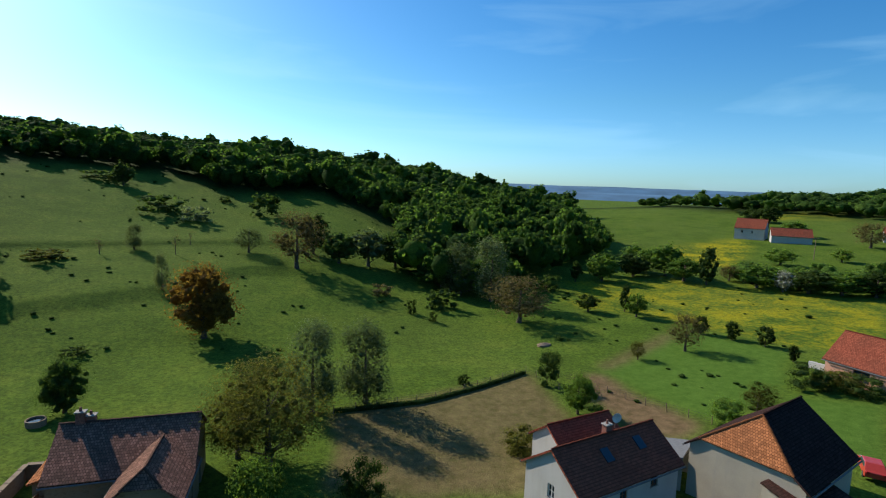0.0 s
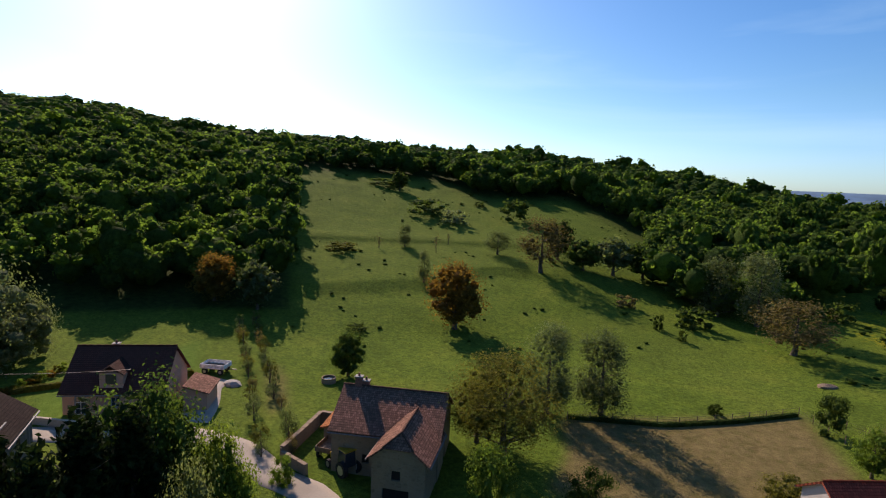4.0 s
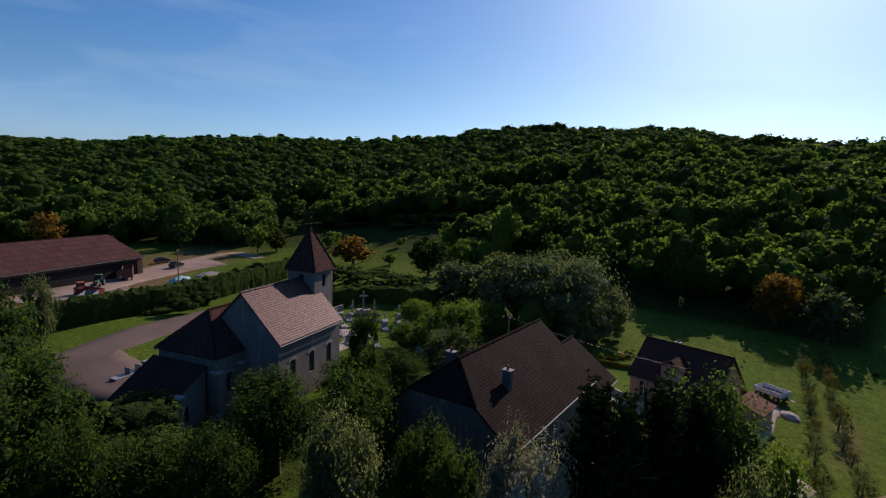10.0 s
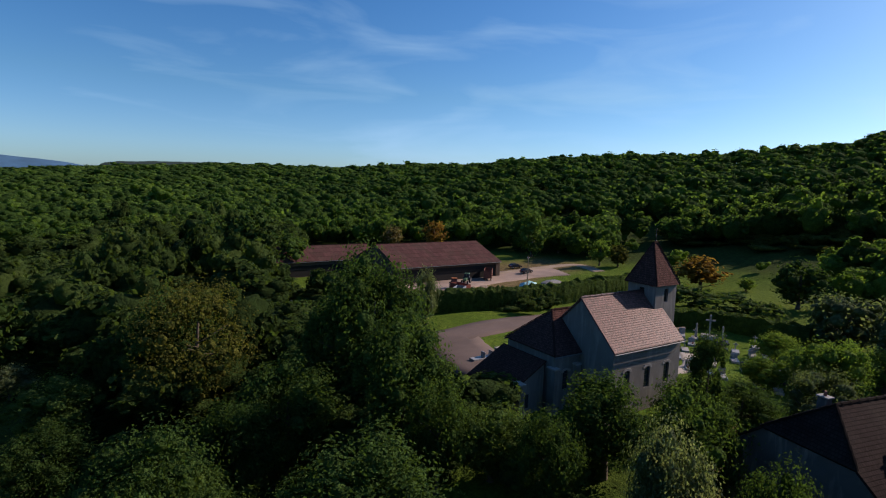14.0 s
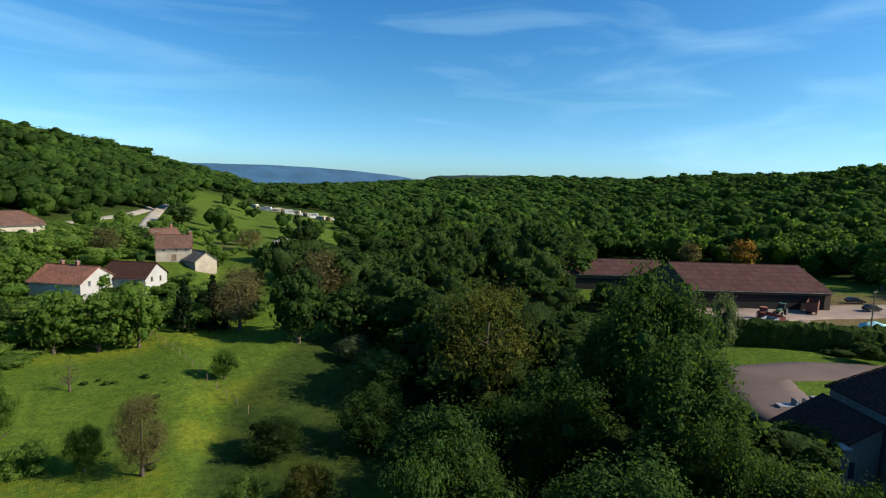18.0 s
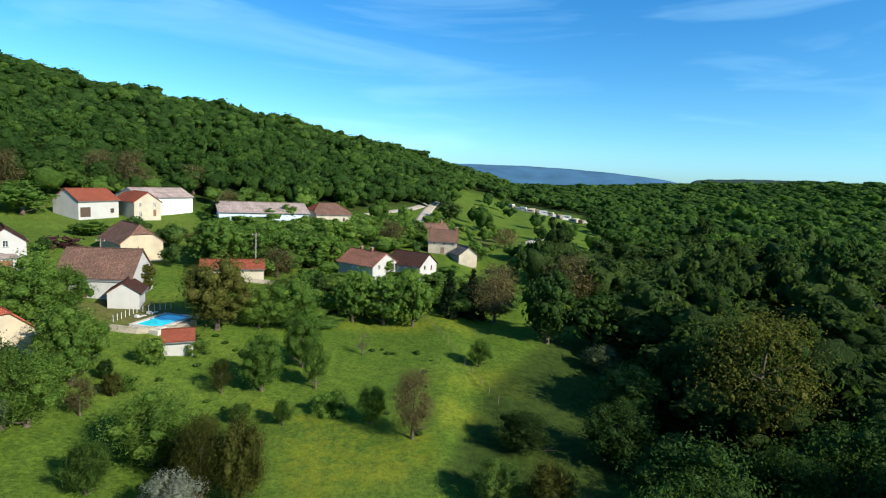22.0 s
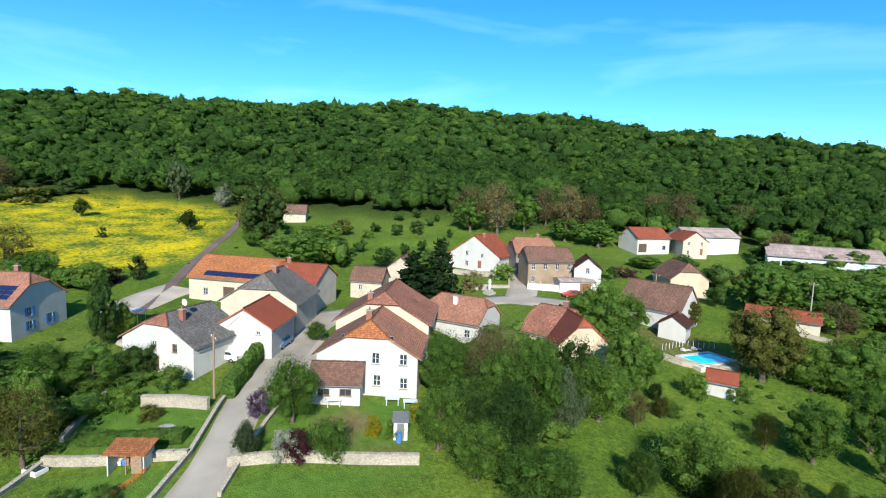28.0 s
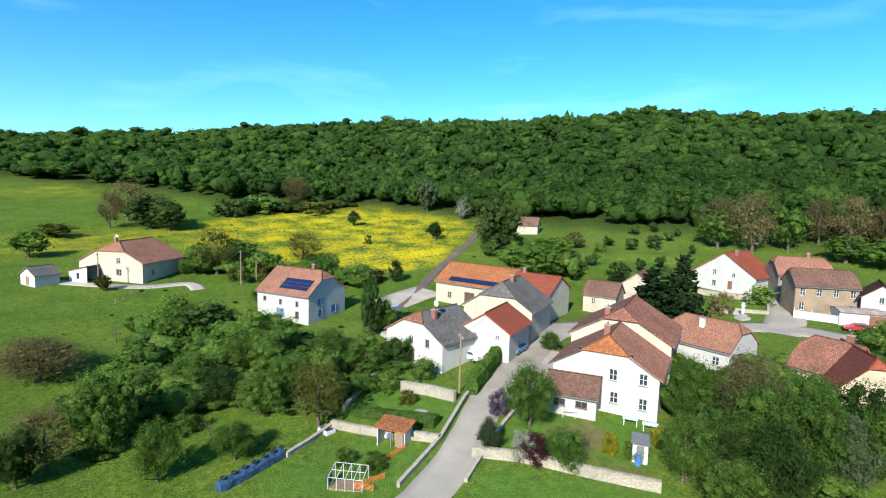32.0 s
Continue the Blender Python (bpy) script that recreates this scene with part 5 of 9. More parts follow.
tree("spruce", "spruce", -250.4, -6.7, 10.0, 8.4, "at the pasture edge")
tree("spruce", "spruce", -233.9, -0.2, 7.9, 6.9, "at the pasture edge")
tree("spruce", "spruce", -221.4, 17.2, 7.8, 6.9, "at the pasture edge")
tree("spruce", "spruce", -208.2, 26.9, 5.4, 6.4, "at the pasture edge")


VILLA_ROW = (-72.7, 30.9, -75.9, 39.0)
# row of small shrubs along the villa garden
for k in range(9):
    tree("bush", ("rust", "olive", "green")[k % 3], VILLA_ROW[0] + (VILLA_ROW[2] - VILLA_ROW[0]) * k / 8, VILLA_ROW[1] + (VILLA_ROW[3] - VILLA_ROW[1]) * k / 8, 1.2 + 0.25 * math.sin(4 * k), 1.2, "in the villa garden")
# young trees planted in two lines down the slope
for k in range(17):
    u = k / 16
    for lane in (0, 1):
        if (k + lane) % 5 == 4:
            continue
        tree("sapling", ("silver", "silver", "brown", "olive")[(k + 2 * lane) % 4], -73.5 + 35 * u + 1.9 * lane + 0.4 * math.sin(9 * k), 66.5 - 29.5 * u + 2.1 * lane, 2.6 + 0.7 * math.sin(5 * k + lane), 2.1 + 0.5 * math.sin(3 * k), "in a young planted row")


# ---------------------------------------------------------------- woods that nobody could count
def woodland(name, label, pts, heights, widths, quads_n, leaf, tints, material=None, seed=5, firs=0.0, lobes=9):
    """Many joined crowns: lobed crown patterns, each turned, stretched and toned for itself. firs: for each tree, how likely it is a conifer."""
    rng = np.random.default_rng(seed)
    pats = []
    for k in range(14):
        base, tri = ICO2
        fir = k >= 12
        bulges = rng.normal(size=(7, 3))
        bulges[:, 2] = np.abs(bulges[:, 2]) * 0.9 - 0.25
        bulges /= np.linalg.norm(bulges, axis=1)[:, None]
        reach = rng.uniform(0.2, 0.45, 7)

        def surface(v):
            """Uneven dome that reaches down to the undergrowth."""
            bulge = (np.clip((v @ bulges.T - 0.62) / 0.38, 0, 1) * reach).max(1)
            rough = np.array([noise.noise(Vector(p) * 3.7 + Vector((k * 9.0, 4, 0))) for p in v.tolist()])
            out = v * (0.62 + bulge + 0.16 * rough)[:, None]
            if fir:
                out = v * np.array((0.6, 0.6, 1.1)) * (1 + 0.25 * rough)[:, None]
                out[:, :2] *= np.clip(0.62 - out[:, 2:] * 0.5, 0.05, 1.2)
            low = out[:, 2] < -0.1
            out[low, 2] = -0.1 + (out[low, 2] + 0.1) * 2.0
            return out

        if lobes and not fir:
            # boughs: small domes crowding on the big one
            d = rng.normal(size=(lobes, 3))
            d[:, 2] = np.abs(d[:, 2]) * 1.1 - 0.45
            d /= np.linalg.norm(d, axis=1)[:, None]
            size = rng.uniform(0.24, 0.42, lobes) * (1.0 if lobes > 6 else 1.2)
            mids = d * rng.uniform(0.5, 0.74, lobes)[:, None]
            trunk_dome, dome_tri = (base, tri) if lobes > 6 else ICO1
            skin, skin_tri = [surface(trunk_dome) * 0.72], [dome_tri]
            for m, r in zip(mids, size):
                small, small_tri = ICO1
                q = small @ np.array(Matrix.Rotation(rng.uniform(0, 6.283), 3, "Z") @ Matrix.Rotation(rng.uniform(0, 3), 3, "X"))
                skin_tri.append(small_tri + sum(map(len, skin)))
                skin.append(m + q * r * rng.uniform(0.66, 0.88, (len(q), 1)))
            skin, skin_tri = np.concatenate(skin), np.concatenate(skin_tri)
            pick = rng.integers(0, lobes, quads_n)
            out = rng.normal(size=(quads_n, 3)) + d[pick] * 0.9 + np.array((0, 0, 0.35))
            out /= np.linalg.norm(out, axis=1)[:, None]
            p = mids[pick] + out * (size[pick] * rng.uniform(0.88, 1.12, quads_n))[:, None]
        else:
            skin, skin_tri = surface(base) * (0.9 if not fir else 0.85), tri
            full = surface(ICO3[0])
            mid = full[ICO3[1][rng.integers(0, len(ICO3[1]), quads_n)]].mean(1)
            out = mid / np.linalg.norm(mid, axis=1)[:, None]
            p = mid * rng.uniform(0.88, 1.05, (quads_n, 1))
        nrm = out + rng.normal(scale=0.42, size=out.shape)
        nrm /= np.linalg.norm(nrm, axis=1)[:, None]
        t = np.cross(nrm, rng.normal(size=out.shape))
        t /= np.linalg.norm(t, axis=1)[:, None]
        b = np.cross(nrm, t)
        s = leaf * rng.uniform(0.5, 1.4, (quads_n, 1))
        q = np.stack([p - t * s, p - b * s * 0.8 - nrm * s * 0.2, p + t * s, p + b * s * 0.8 - nrm * s * 0.2], 1).reshape(-1, 3)
        pats.append((q, np.arange(quads_n * 4).reshape(-1, 4), skin, skin_tri))
    co, fq, ft, tn, at = [], [], [], [], 0
    which = np.where(rng.uniform(size=len(pts)) < firs, rng.integers(12, 14, len(pts)), rng.integers(0, 12, len(pts)))
    turn = rng.uniform(0, 6.283, len(pts))
    for (x, y, z), h, w, k, a, tnt in zip(pts, heights, widths, which, turn, tints):
        q, f, cc, cf = pats[k]
        c, s = math.cos(a), math.sin(a)
        al = np.concatenate([q, cc])
        rx = (al[:, 0] * c - al[:, 1] * s) * w / 2 + x
        ry = (al[:, 0] * s + al[:, 1] * c) * w / 2 + y
        rz = al[:, 2] * h * 0.42 + z + h * 0.58
        co.append(np.stack([rx, ry, rz], -1))
        fq.append(f + at)
        ft.append(cf + at + len(q))
        tn.append(np.full(len(al), tnt))
        at += len(al)
    co = np.concatenate(co).astype(np.float32)
    fq, ft, tn = np.concatenate(fq), np.concatenate(ft), np.concatenate(tn).astype(np.float32)
    me = bpy.data.meshes.new(name)
    me.vertices.add(len(co))
    me.vertices.foreach_set("co", co.ravel())
    loops = np.concatenate([fq.ravel(), ft.ravel()]).astype(np.int32)
    start = np.concatenate([np.arange(len(fq)) * 4, len(fq) * 4 + np.arange(len(ft)) * 3]).astype(np.int32)
    me.loops.add(len(loops))
    me.loops.foreach_set("vertex_index", loops)
    me.polygons.add(len(start))
    me.polygons.foreach_set("loop_start", start)
    me.update(calc_edges=True)
    a = me.attributes.new("tint", "FLOAT", "POINT")
    a.data.foreach_set("value", tn)
    me.shade_smooth()
    me.materials.append(material or WOODS)
    return tagged(new(name, me), label, "woods", kind="stuff")


CLEARINGS = [
    [(-254, 26), (-222, 85), (-198, 76), (-195, 58), (-237, 24)],
    [(-280, -88), (-261, -19), (-234, -17), (-241, -76)],
    [(-233, -42), (-185, 56), (-155, 38), (-157, -26)],
    [(325, 1436), (1027, 1922), (121, 232), (71, 317)],
    [(-85, -229), (-175, -292), (-165, -232), (-83, -200)],
    [(-106, -514), (-157, -417), (-123, -318), (-66, -268), (-69, -338)],
]


def fill_woods():
    rng = np.random.default_rng(11)
    near, far = [], []
    crest = {}
    # rings of growing spacing
    r = 95.0
    while r < 1250:
        gap = 6.3 + max(0, r - 170) * 0.0135
        n = int(2 * math.pi * r / gap)
        off = rng.uniform(0, 6.283)
        for k in range(n):
            a = off + 2 * math.pi * k / n + rng.uniform(-0.6, 0.6) * gap / r
            rr = r + rng.uniform(-0.7, 0.7) * gap
            deg = math.degrees(a) % 360
            open_land = 156 < deg < 175 and 235 < rr < 440 and rng.uniform() < 0.1
            if rr < wood_edge(deg) + rng.uniform(0, 6) and not open_land:
                continue
            if (294 < deg < 353) and rr > 620 or (296 < deg < 316):
                continue
            if rr > 760 and (5 < deg < 100 or 176 < deg < 300):
                continue
            x, y = -math.sin(a) * rr, math.cos(a) * rr
            if any(inside(np.array([x]), np.array([y]), c)[0] for c in CLEARINGS):
                continue
            # leave out what the slope in front hides
            lean = (ground(x, y) + 13 - 24) / rr
            cell = int(deg * 1.5)
            if rr > 260 and lean < crest.get(cell, -9) - (0.008 if rr < 420 else 0.003):
                continue
            crest[cell] = max(crest.get(cell, -9), lean - 2.0 / rr)
            (near if rr < 280 else far).append((x, y, gap))
        r += gap * 0.86
    for name, pts, q, leaf, seed in (("near_woods", near, 170, 0.092, 3), ("far_woods", far, 15, 0.14, 4)):
        hs, ws, ts, ps, fs = [], [], [], [], []
        for x, y, gap in pts:
            patch = noise.noise((x * 0.012, y * 0.012, 1.0))
            big = noise.noise((x * 0.03, y * 0.03, 5.0))
            scale = rng.lognormal(0.0, 0.24) * (1 + 0.3 * big)
            h = min(19.0, 11.0 * (0.35 + 0.65 * scale) * (1 + 0.15 * patch))
            ps.append((x, y, ground(x, y) - 1.0))
            hs.append(h)
            ws.append(gap * min(1.9, max(1.1, 1.5 * scale)) * rng.uniform(0.9, 1.15))
            fs.append(0.45 if x > 400 and -260 < y < -120 else 0.015)
            ts.append(min(0.999, max(0.0, 0.42 + 0.4 * patch + rng.uniform(-0.4, 0.4))))
        woodland(name, "dense green broadleaf forest covering the hillsides", ps, hs, ws, q, leaf, ts, seed=seed, firs=np.array(fs), lobes=8 if name == "near_woods" else 5)


fill_woods()


def tussocks():
    """Small tufts, thistles and molehill humps strewn over the grazed slopes."""
    rng = np.random.default_rng(77)
    ps, hs, ws, ts = [], [], [], []
    for az0, az1, r0, r1, n in ((4, 43, 70, 262, 330), (176, 204, 48, 84, 150), (262, 292, 60, 120, 110), (322, 352, 70, 160, 120), (246, 285, 130, 240, 70)):
        for _ in range(n):
            a, r = radians(rng.uniform(az0, az1)), math.sqrt(rng.uniform(r0 ** 2, r1 ** 2))
            x, y = -math.sin(a) * r, math.cos(a) * r
            if noise.noise((x * 0.05, y * 0.05, 8.0)) < -0.05:
                continue
            size = rng.uniform(0.35, 1.1) * (1.6 if rng.uniform() < 0.08 else 1)
            ps.append((x, y, ground(x, y) - 0.12))
            hs.append(size * 0.6)
            ws.append(size * 1.3)
            ts.append(rng.uniform(0, 0.6))
    woodland("grass_tufts", "dark grass tufts and thistles strewn over the pastures", ps, hs, ws, 14, 0.3, ts, LEAF["tuft"], 9, lobes=0)


tussocks()


def thicket(name, label, gap, low, high, colour, *poly):
    """A closed stand of trees and shrubs on a stretch of ground."""
    rng = np.random.default_rng(len(poly) * 17 + int(gap * 10) + int(abs(poly[0][0])))
    xs, ys = [p[0] for p in poly], [p[1] for p in poly]
    ps, hs, ws, ts = [], [], [], []
    y = min(ys)
    while y < max(ys):
        x = min(xs) + rng.uniform(0, gap)
        while x < max(xs):
            px, py = x + rng.normal(scale=gap * 0.25), y + rng.normal(scale=gap * 0.25)
            if inside(np.array([px]), np.array([py]), list(poly))[0]:
                h = rng.uniform(low * 0.6, high) * (1.4 if rng.uniform() < 0.14 else 1.0)
                ps.append((px, py, ground(px, py) - 0.6))
                hs.append(h)
                ws.append(gap * rng.uniform(1.1, 2.0))
                ts.append(rng.uniform(0, 1))
            x += gap
        y += gap * 0.9
    if ps:
        woodland(name, label, ps, hs, ws, 260 if len(ps) < 260 else 130, 0.085 if len(ps) < 260 else 0.1, ts, WOODS if colour == "woods" else LEAF[colour], seed=len(ps) + 3)


thicket("copse", "dense mixed green wood between meadow and fields", 7.0, 8.0, 14.0, "woods", (-15, 153), (-16, 197), (-8, 239), (12, 290), (52, 360), (86, 362), (74, 299), (67, 226), (56, 188), (30, 153), (9, 122), (1, 125), (-5, 128))
thicket("hedgerow", "thick green hedgerow with shrubs across the meadow", 4.5, 3.0, 6.0, "green", (91, 167), (126, 151), (108, 130), (79, 145))
# the ravine's deep shade is put into the leaf colour of these stands
thicket("ravine_wood", "dark dense trees filling the ravine", 8.0, 7.0, 15.0, "dark", (-36, -97), (-52, -136), (-105, -162), (-104, -105), (-64, -66), (-44, -50), (-37, -58), (-37, -72))
thicket("ravine_wood", "dark dense trees filling the ravine", 8.0, 7.0, 15.0, "dark", (-28, -129), (-54, -175), (-162, -251), (-164, -149), (-107, -104), (-92, -141), (-49, -130))
# scrub added in dark leaves to fill the shaded gaps between trees
thicket("ravine_scrub", "shrubs and saplings added under ravine trees, darkened for shaded gaps", 6.0, 3.0, 8.0, "dark", (-42, -86), (-62, -105), (-84, -104), (-100, -85), (-86, -58), (-62, -38), (-41, -24), (-28, -36), (-31, -60))
thicket("ravine_scrub", "shrubs added below the church, darkened for shaded gaps", 6.0, 3.0, 8.0, "dark", (-56, -66), (-68, -60), (-70, -46), (-56, -30), (-45, -18), (-40, -11), (-37, -13), (-38, -45))
thicket("orchard_wood", "mixed green and dark shrubs behind the churchyard", 6.0, 5.0, 9.0, "green", (-168, 22), (-172, 58), (-150, 89), (-125, 75), (-139, 50), (-130, 22))
thicket("hedge_wood", "clipped dark hedge beside the farm yard", 3.4, 3.2, 4.2, "dark", (-101, -39), (-123, -34), (-151, -21), (-140, -20), (-112, -30), (-89, -33))
thicket("slope_thicket", "dense green bushes on the slope below the village", 4.2, 2.5, 5.5, "green", (74, 29), (100, 26), (108, 18), (94, 8), (86, -6), (78, -13), (72, -12), (68, -4), (63, 0), (68, 8), (67, 15), (62, 20), (63, 25))
thicket("garden_thicket", "dense green trees beside the ochre house", 5.0, 3.0, 5.5, "green", (48, -36), (55, -50), (54, -64), (45, -57), (37, -56), (32, -40), (37, -31))
thicket("garden_thicket", "green shrubs between the gardens and houses", 6.0, 4.0, 7.0, "green", (51, -144), (15, -200), (-2, -201), (18, -138), (30, -112), (43, -122))
thicket("garden_thicket", "green shrubs below the white chalets", 5.0, 2.5, 4.5, "green", (27, -100), (18, -127), (-14, -137), (-34, -136), (-25, -108), (1, -100), (20, -89))
thicket("garden_thicket", "mixed shrubs and trees behind the village houses", 5.5, 3.0, 7.0, "green", (68, -179), (49, -156), (35, -158), (16, -150), (-3, -154), (-19, -178), (-16, -204), (5, -196), (15, -174), (35, -179), (46, -175), (57, -177))
thicket("garden_thicket", "rough shrubs beside the upper lane", 5.0, 3.0, 7.0, "green", (176, -63), (149, -66), (130, -72), (111, -64), (115, -61), (131, -57), (146, -53))
thicket("hedgerow", "hedge of shrubs and small trees behind the farmhouse", 4.5, 2.5, 6.0, "green", (158, 29), (169, 13), (148, 1), (131, -18), (119, -16), (129, -7), (143, 12), (142, 23))
thicket("hedgerow", "dark hedge of shrubs along the far pasture", 5.0, 2.5, 6.0, "dark", (254, 28), (257, 3), (263, -29), (253, -28), (240, 3), (232, 24))
thicket("pasture_scrub", "scattered grey-green scrub on the valley pastures", 8.0, 3.0, 6.0, "olive", (-270, -25), (-243, 31), (-194, 74), (-159, 61), (-185, 23), (-231, -22))
thicket("copse", "row of green trees on the field horizon", 8.0, 7.0, 12.0, "woods", (160, 432), (196, 420), (250, 380), (256, 390), (200, 434), (166, 446))


# ---------------------------------------------------------------- buildings
def part(name, bm, material, parent, label=""):
    """Links a bmesh as one mesh object under a thing or a part."""
    me = bpy.data.meshes.new(name)
    bmesh.ops.recalc_face_normals(bm, faces=bm.faces)
    bm.to_mesh(me)
    bm.free()
    me.materials.append(material)
    ob = new(name, me)
    ob.parent = parent
    if label:
        tagged(ob, label)
    return ob


def box(bm, x0, x1, y0, y1, z0, z1, bevel=0.0):
    vs = [bm.verts.new((x, y, z)) for z in (z0, z1) for y in (y0, y1) for x in (x0, x1)]
    fs = [bm.faces.new([vs[i] for i in f]) for f in ((0, 2, 3, 1), (4, 5, 7, 6), (0, 1, 5, 4), (2, 6, 7, 3), (0, 4, 6, 2), (1, 3, 7, 5))]
    if bevel:
        bmesh.ops.bevel(bm, geom=list({e for f in fs for e in f.edges}), offset=bevel, segments=1, affect="EDGES", clamp_overlap=True)
    return bm


def new_box(*a, **k):
    return box(bmesh.new(), *a, **k)


def clip(poly, planes):
    """Cuts a flat polygon in (u, z) by half planes a*u + b*z <= c."""
    for a, b, c in planes:
        out = []
        for p, q in zip(poly, poly[1:] + poly[:1]):
            dp, dq = a * p[0] + b * p[1] - c, a * q[0] + b * q[1] - c
            if dp <= 1e-9:
                out.append(p)
            if (dp < -1e-9 and dq > 1e-9) or (dp > 1e-9 and dq < -1e-9):
                t = dp / (dp - dq)
                out.append((p[0] + (q[0] - p[0]) * t, p[1] + (q[1] - p[1]) * t))
        poly = out
        if len(poly) < 3:
            return []
    return poly


def wall_panel(bm, to3, half, z0, planes, top, holes, deep=0.22):
    """A wall with real openings: cells between the cuts, trimmed by the roof line, and reveals going in."""
    us = sorted({-half, half, *[h[0] - h[2] / 2 for h in holes], *[h[0] + h[2] / 2 for h in holes]})
    zs = sorted({z0, top, *[h[1] for h in holes], *[h[1] + h[3] for h in holes]})
    for ua, ub in zip(us, us[1:]):
        for za, zb in zip(zs, zs[1:]):
            um, zm = (ua + ub) / 2, (za + zb) / 2
            if any(abs(um - h[0]) < h[2] / 2 and h[1] < zm < h[1] + h[3] for h in holes):
                continue
            poly = clip([(ua, za), (ub, za), (ub, zb), (ua, zb)], planes)
            if len(poly) > 2:
                try:
                    bm.faces.new([bm.verts.new(to3(u, z, 0)) for u, z in poly])
                except ValueError:
                    pass
    for u, z, w, h in (x[:4] for x in holes):
        ring = [(u - w / 2, z), (u + w / 2, z), (u + w / 2, z + h), (u - w / 2, z + h)]
        for p, q in zip(ring, ring[1:] + ring[:1]):
            bm.faces.new([bm.verts.new(to3(p[0], p[1], 0)), bm.verts.new(to3(q[0], q[1], 0)), bm.verts.new(to3(q[0], q[1], deep)), bm.verts.new(to3(p[0], p[1], deep))])


def slab(parent, name, pts, material, thick=0.16, label="", axis=None):
    """A roof plane: a flat polygon with thickness; UV in metres along the eave and up the slope."""
    pts = [Vector(p) for p in pts]
    nrm = (pts[1] - pts[0]).cross(pts[2] - pts[0]).normalized()
    if nrm.z < 0:
        nrm, pts = -nrm, pts[::-1]
    along = Vector((nrm.y, -nrm.x, 0))
    along = along.normalized() if along.length > 1e-4 else Vector((1, 0, 0))
    up = nrm.cross(along)
    bm = bmesh.new()
    uv = bm.loops.layers.uv.new("UVMap")
    top = [bm.verts.new(p) for p in pts]
    low = [bm.verts.new(p - nrm * thick) for p in pts]
    bm.faces.new(top)
    bm.faces.new(low[::-1])
    for k in range(len(pts)):
        j = (k + 1) % len(pts)
        bm.faces.new((top[k], low[k], low[j], top[j]))
    for f in bm.faces:
        for lp in f.loops:
            lp[uv].uv = (lp.vert.co.dot(along) + 50, lp.vert.co.dot(up) + 50)
    return part(name, bm, material, parent, label)


def ridge_cap(parent, a, b, material, r=0.13):
    a, b = Vector(a), Vector(b)
    bm = bmesh.new()
    n = max(1, int((b - a).length / 0.42))
    d = (b - a) / n
    side = d.cross(Vector((0, 0, 1))).normalized()
    up = side.cross(d).normalized()
    for k in range(n):
        p = a + d * k
        rr = r * (1.0 + 0.12 * ((k % 2) * 2 - 1))
        ring = []
        for e in (p, p + d * 1.04):
            ring.append([bm.verts.new(e + side * math.cos(t) * rr + up * math.sin(t) * rr * 0.8) for t in (0, math.pi / 3, 2 * math.pi / 3, math.pi)])
        for q in range(3):
            bm.faces.new((ring[0][q], ring[0][q + 1], ring[1][q + 1], ring[1][q]))
    part("ridge_tiles", bm, material, parent)


def chimney(parent, x, y, z, h=1.3, w=0.7, d=0.55, material=None, pots=1):
    c = part("chimney", new_box(x - w / 2, x + w / 2, y - d / 2, y + d / 2, z - 1.2, z + h, bevel=0.02), material or BRICK, parent)
    part("chimney_cap", new_box(x - w / 2 - 0.08, x + w / 2 + 0.08, y - d / 2 - 0.08, y + d / 2 + 0.08, z + h, z + h + 0.1, bevel=0.02), CONCRETE, c)
    for k in range(pots):
        bm = bmesh.new()
        px = x + (k - (pots - 1) / 2) * 0.3
        bmesh.ops.create_cone(bm, cap_ends=True, segments=10, radius1=0.12, radius2=0.09, depth=0.35, matrix=Matrix.Translation((px, y, z + h + 0.27)))
        part("chimney_pot", bm, BRICK, c)


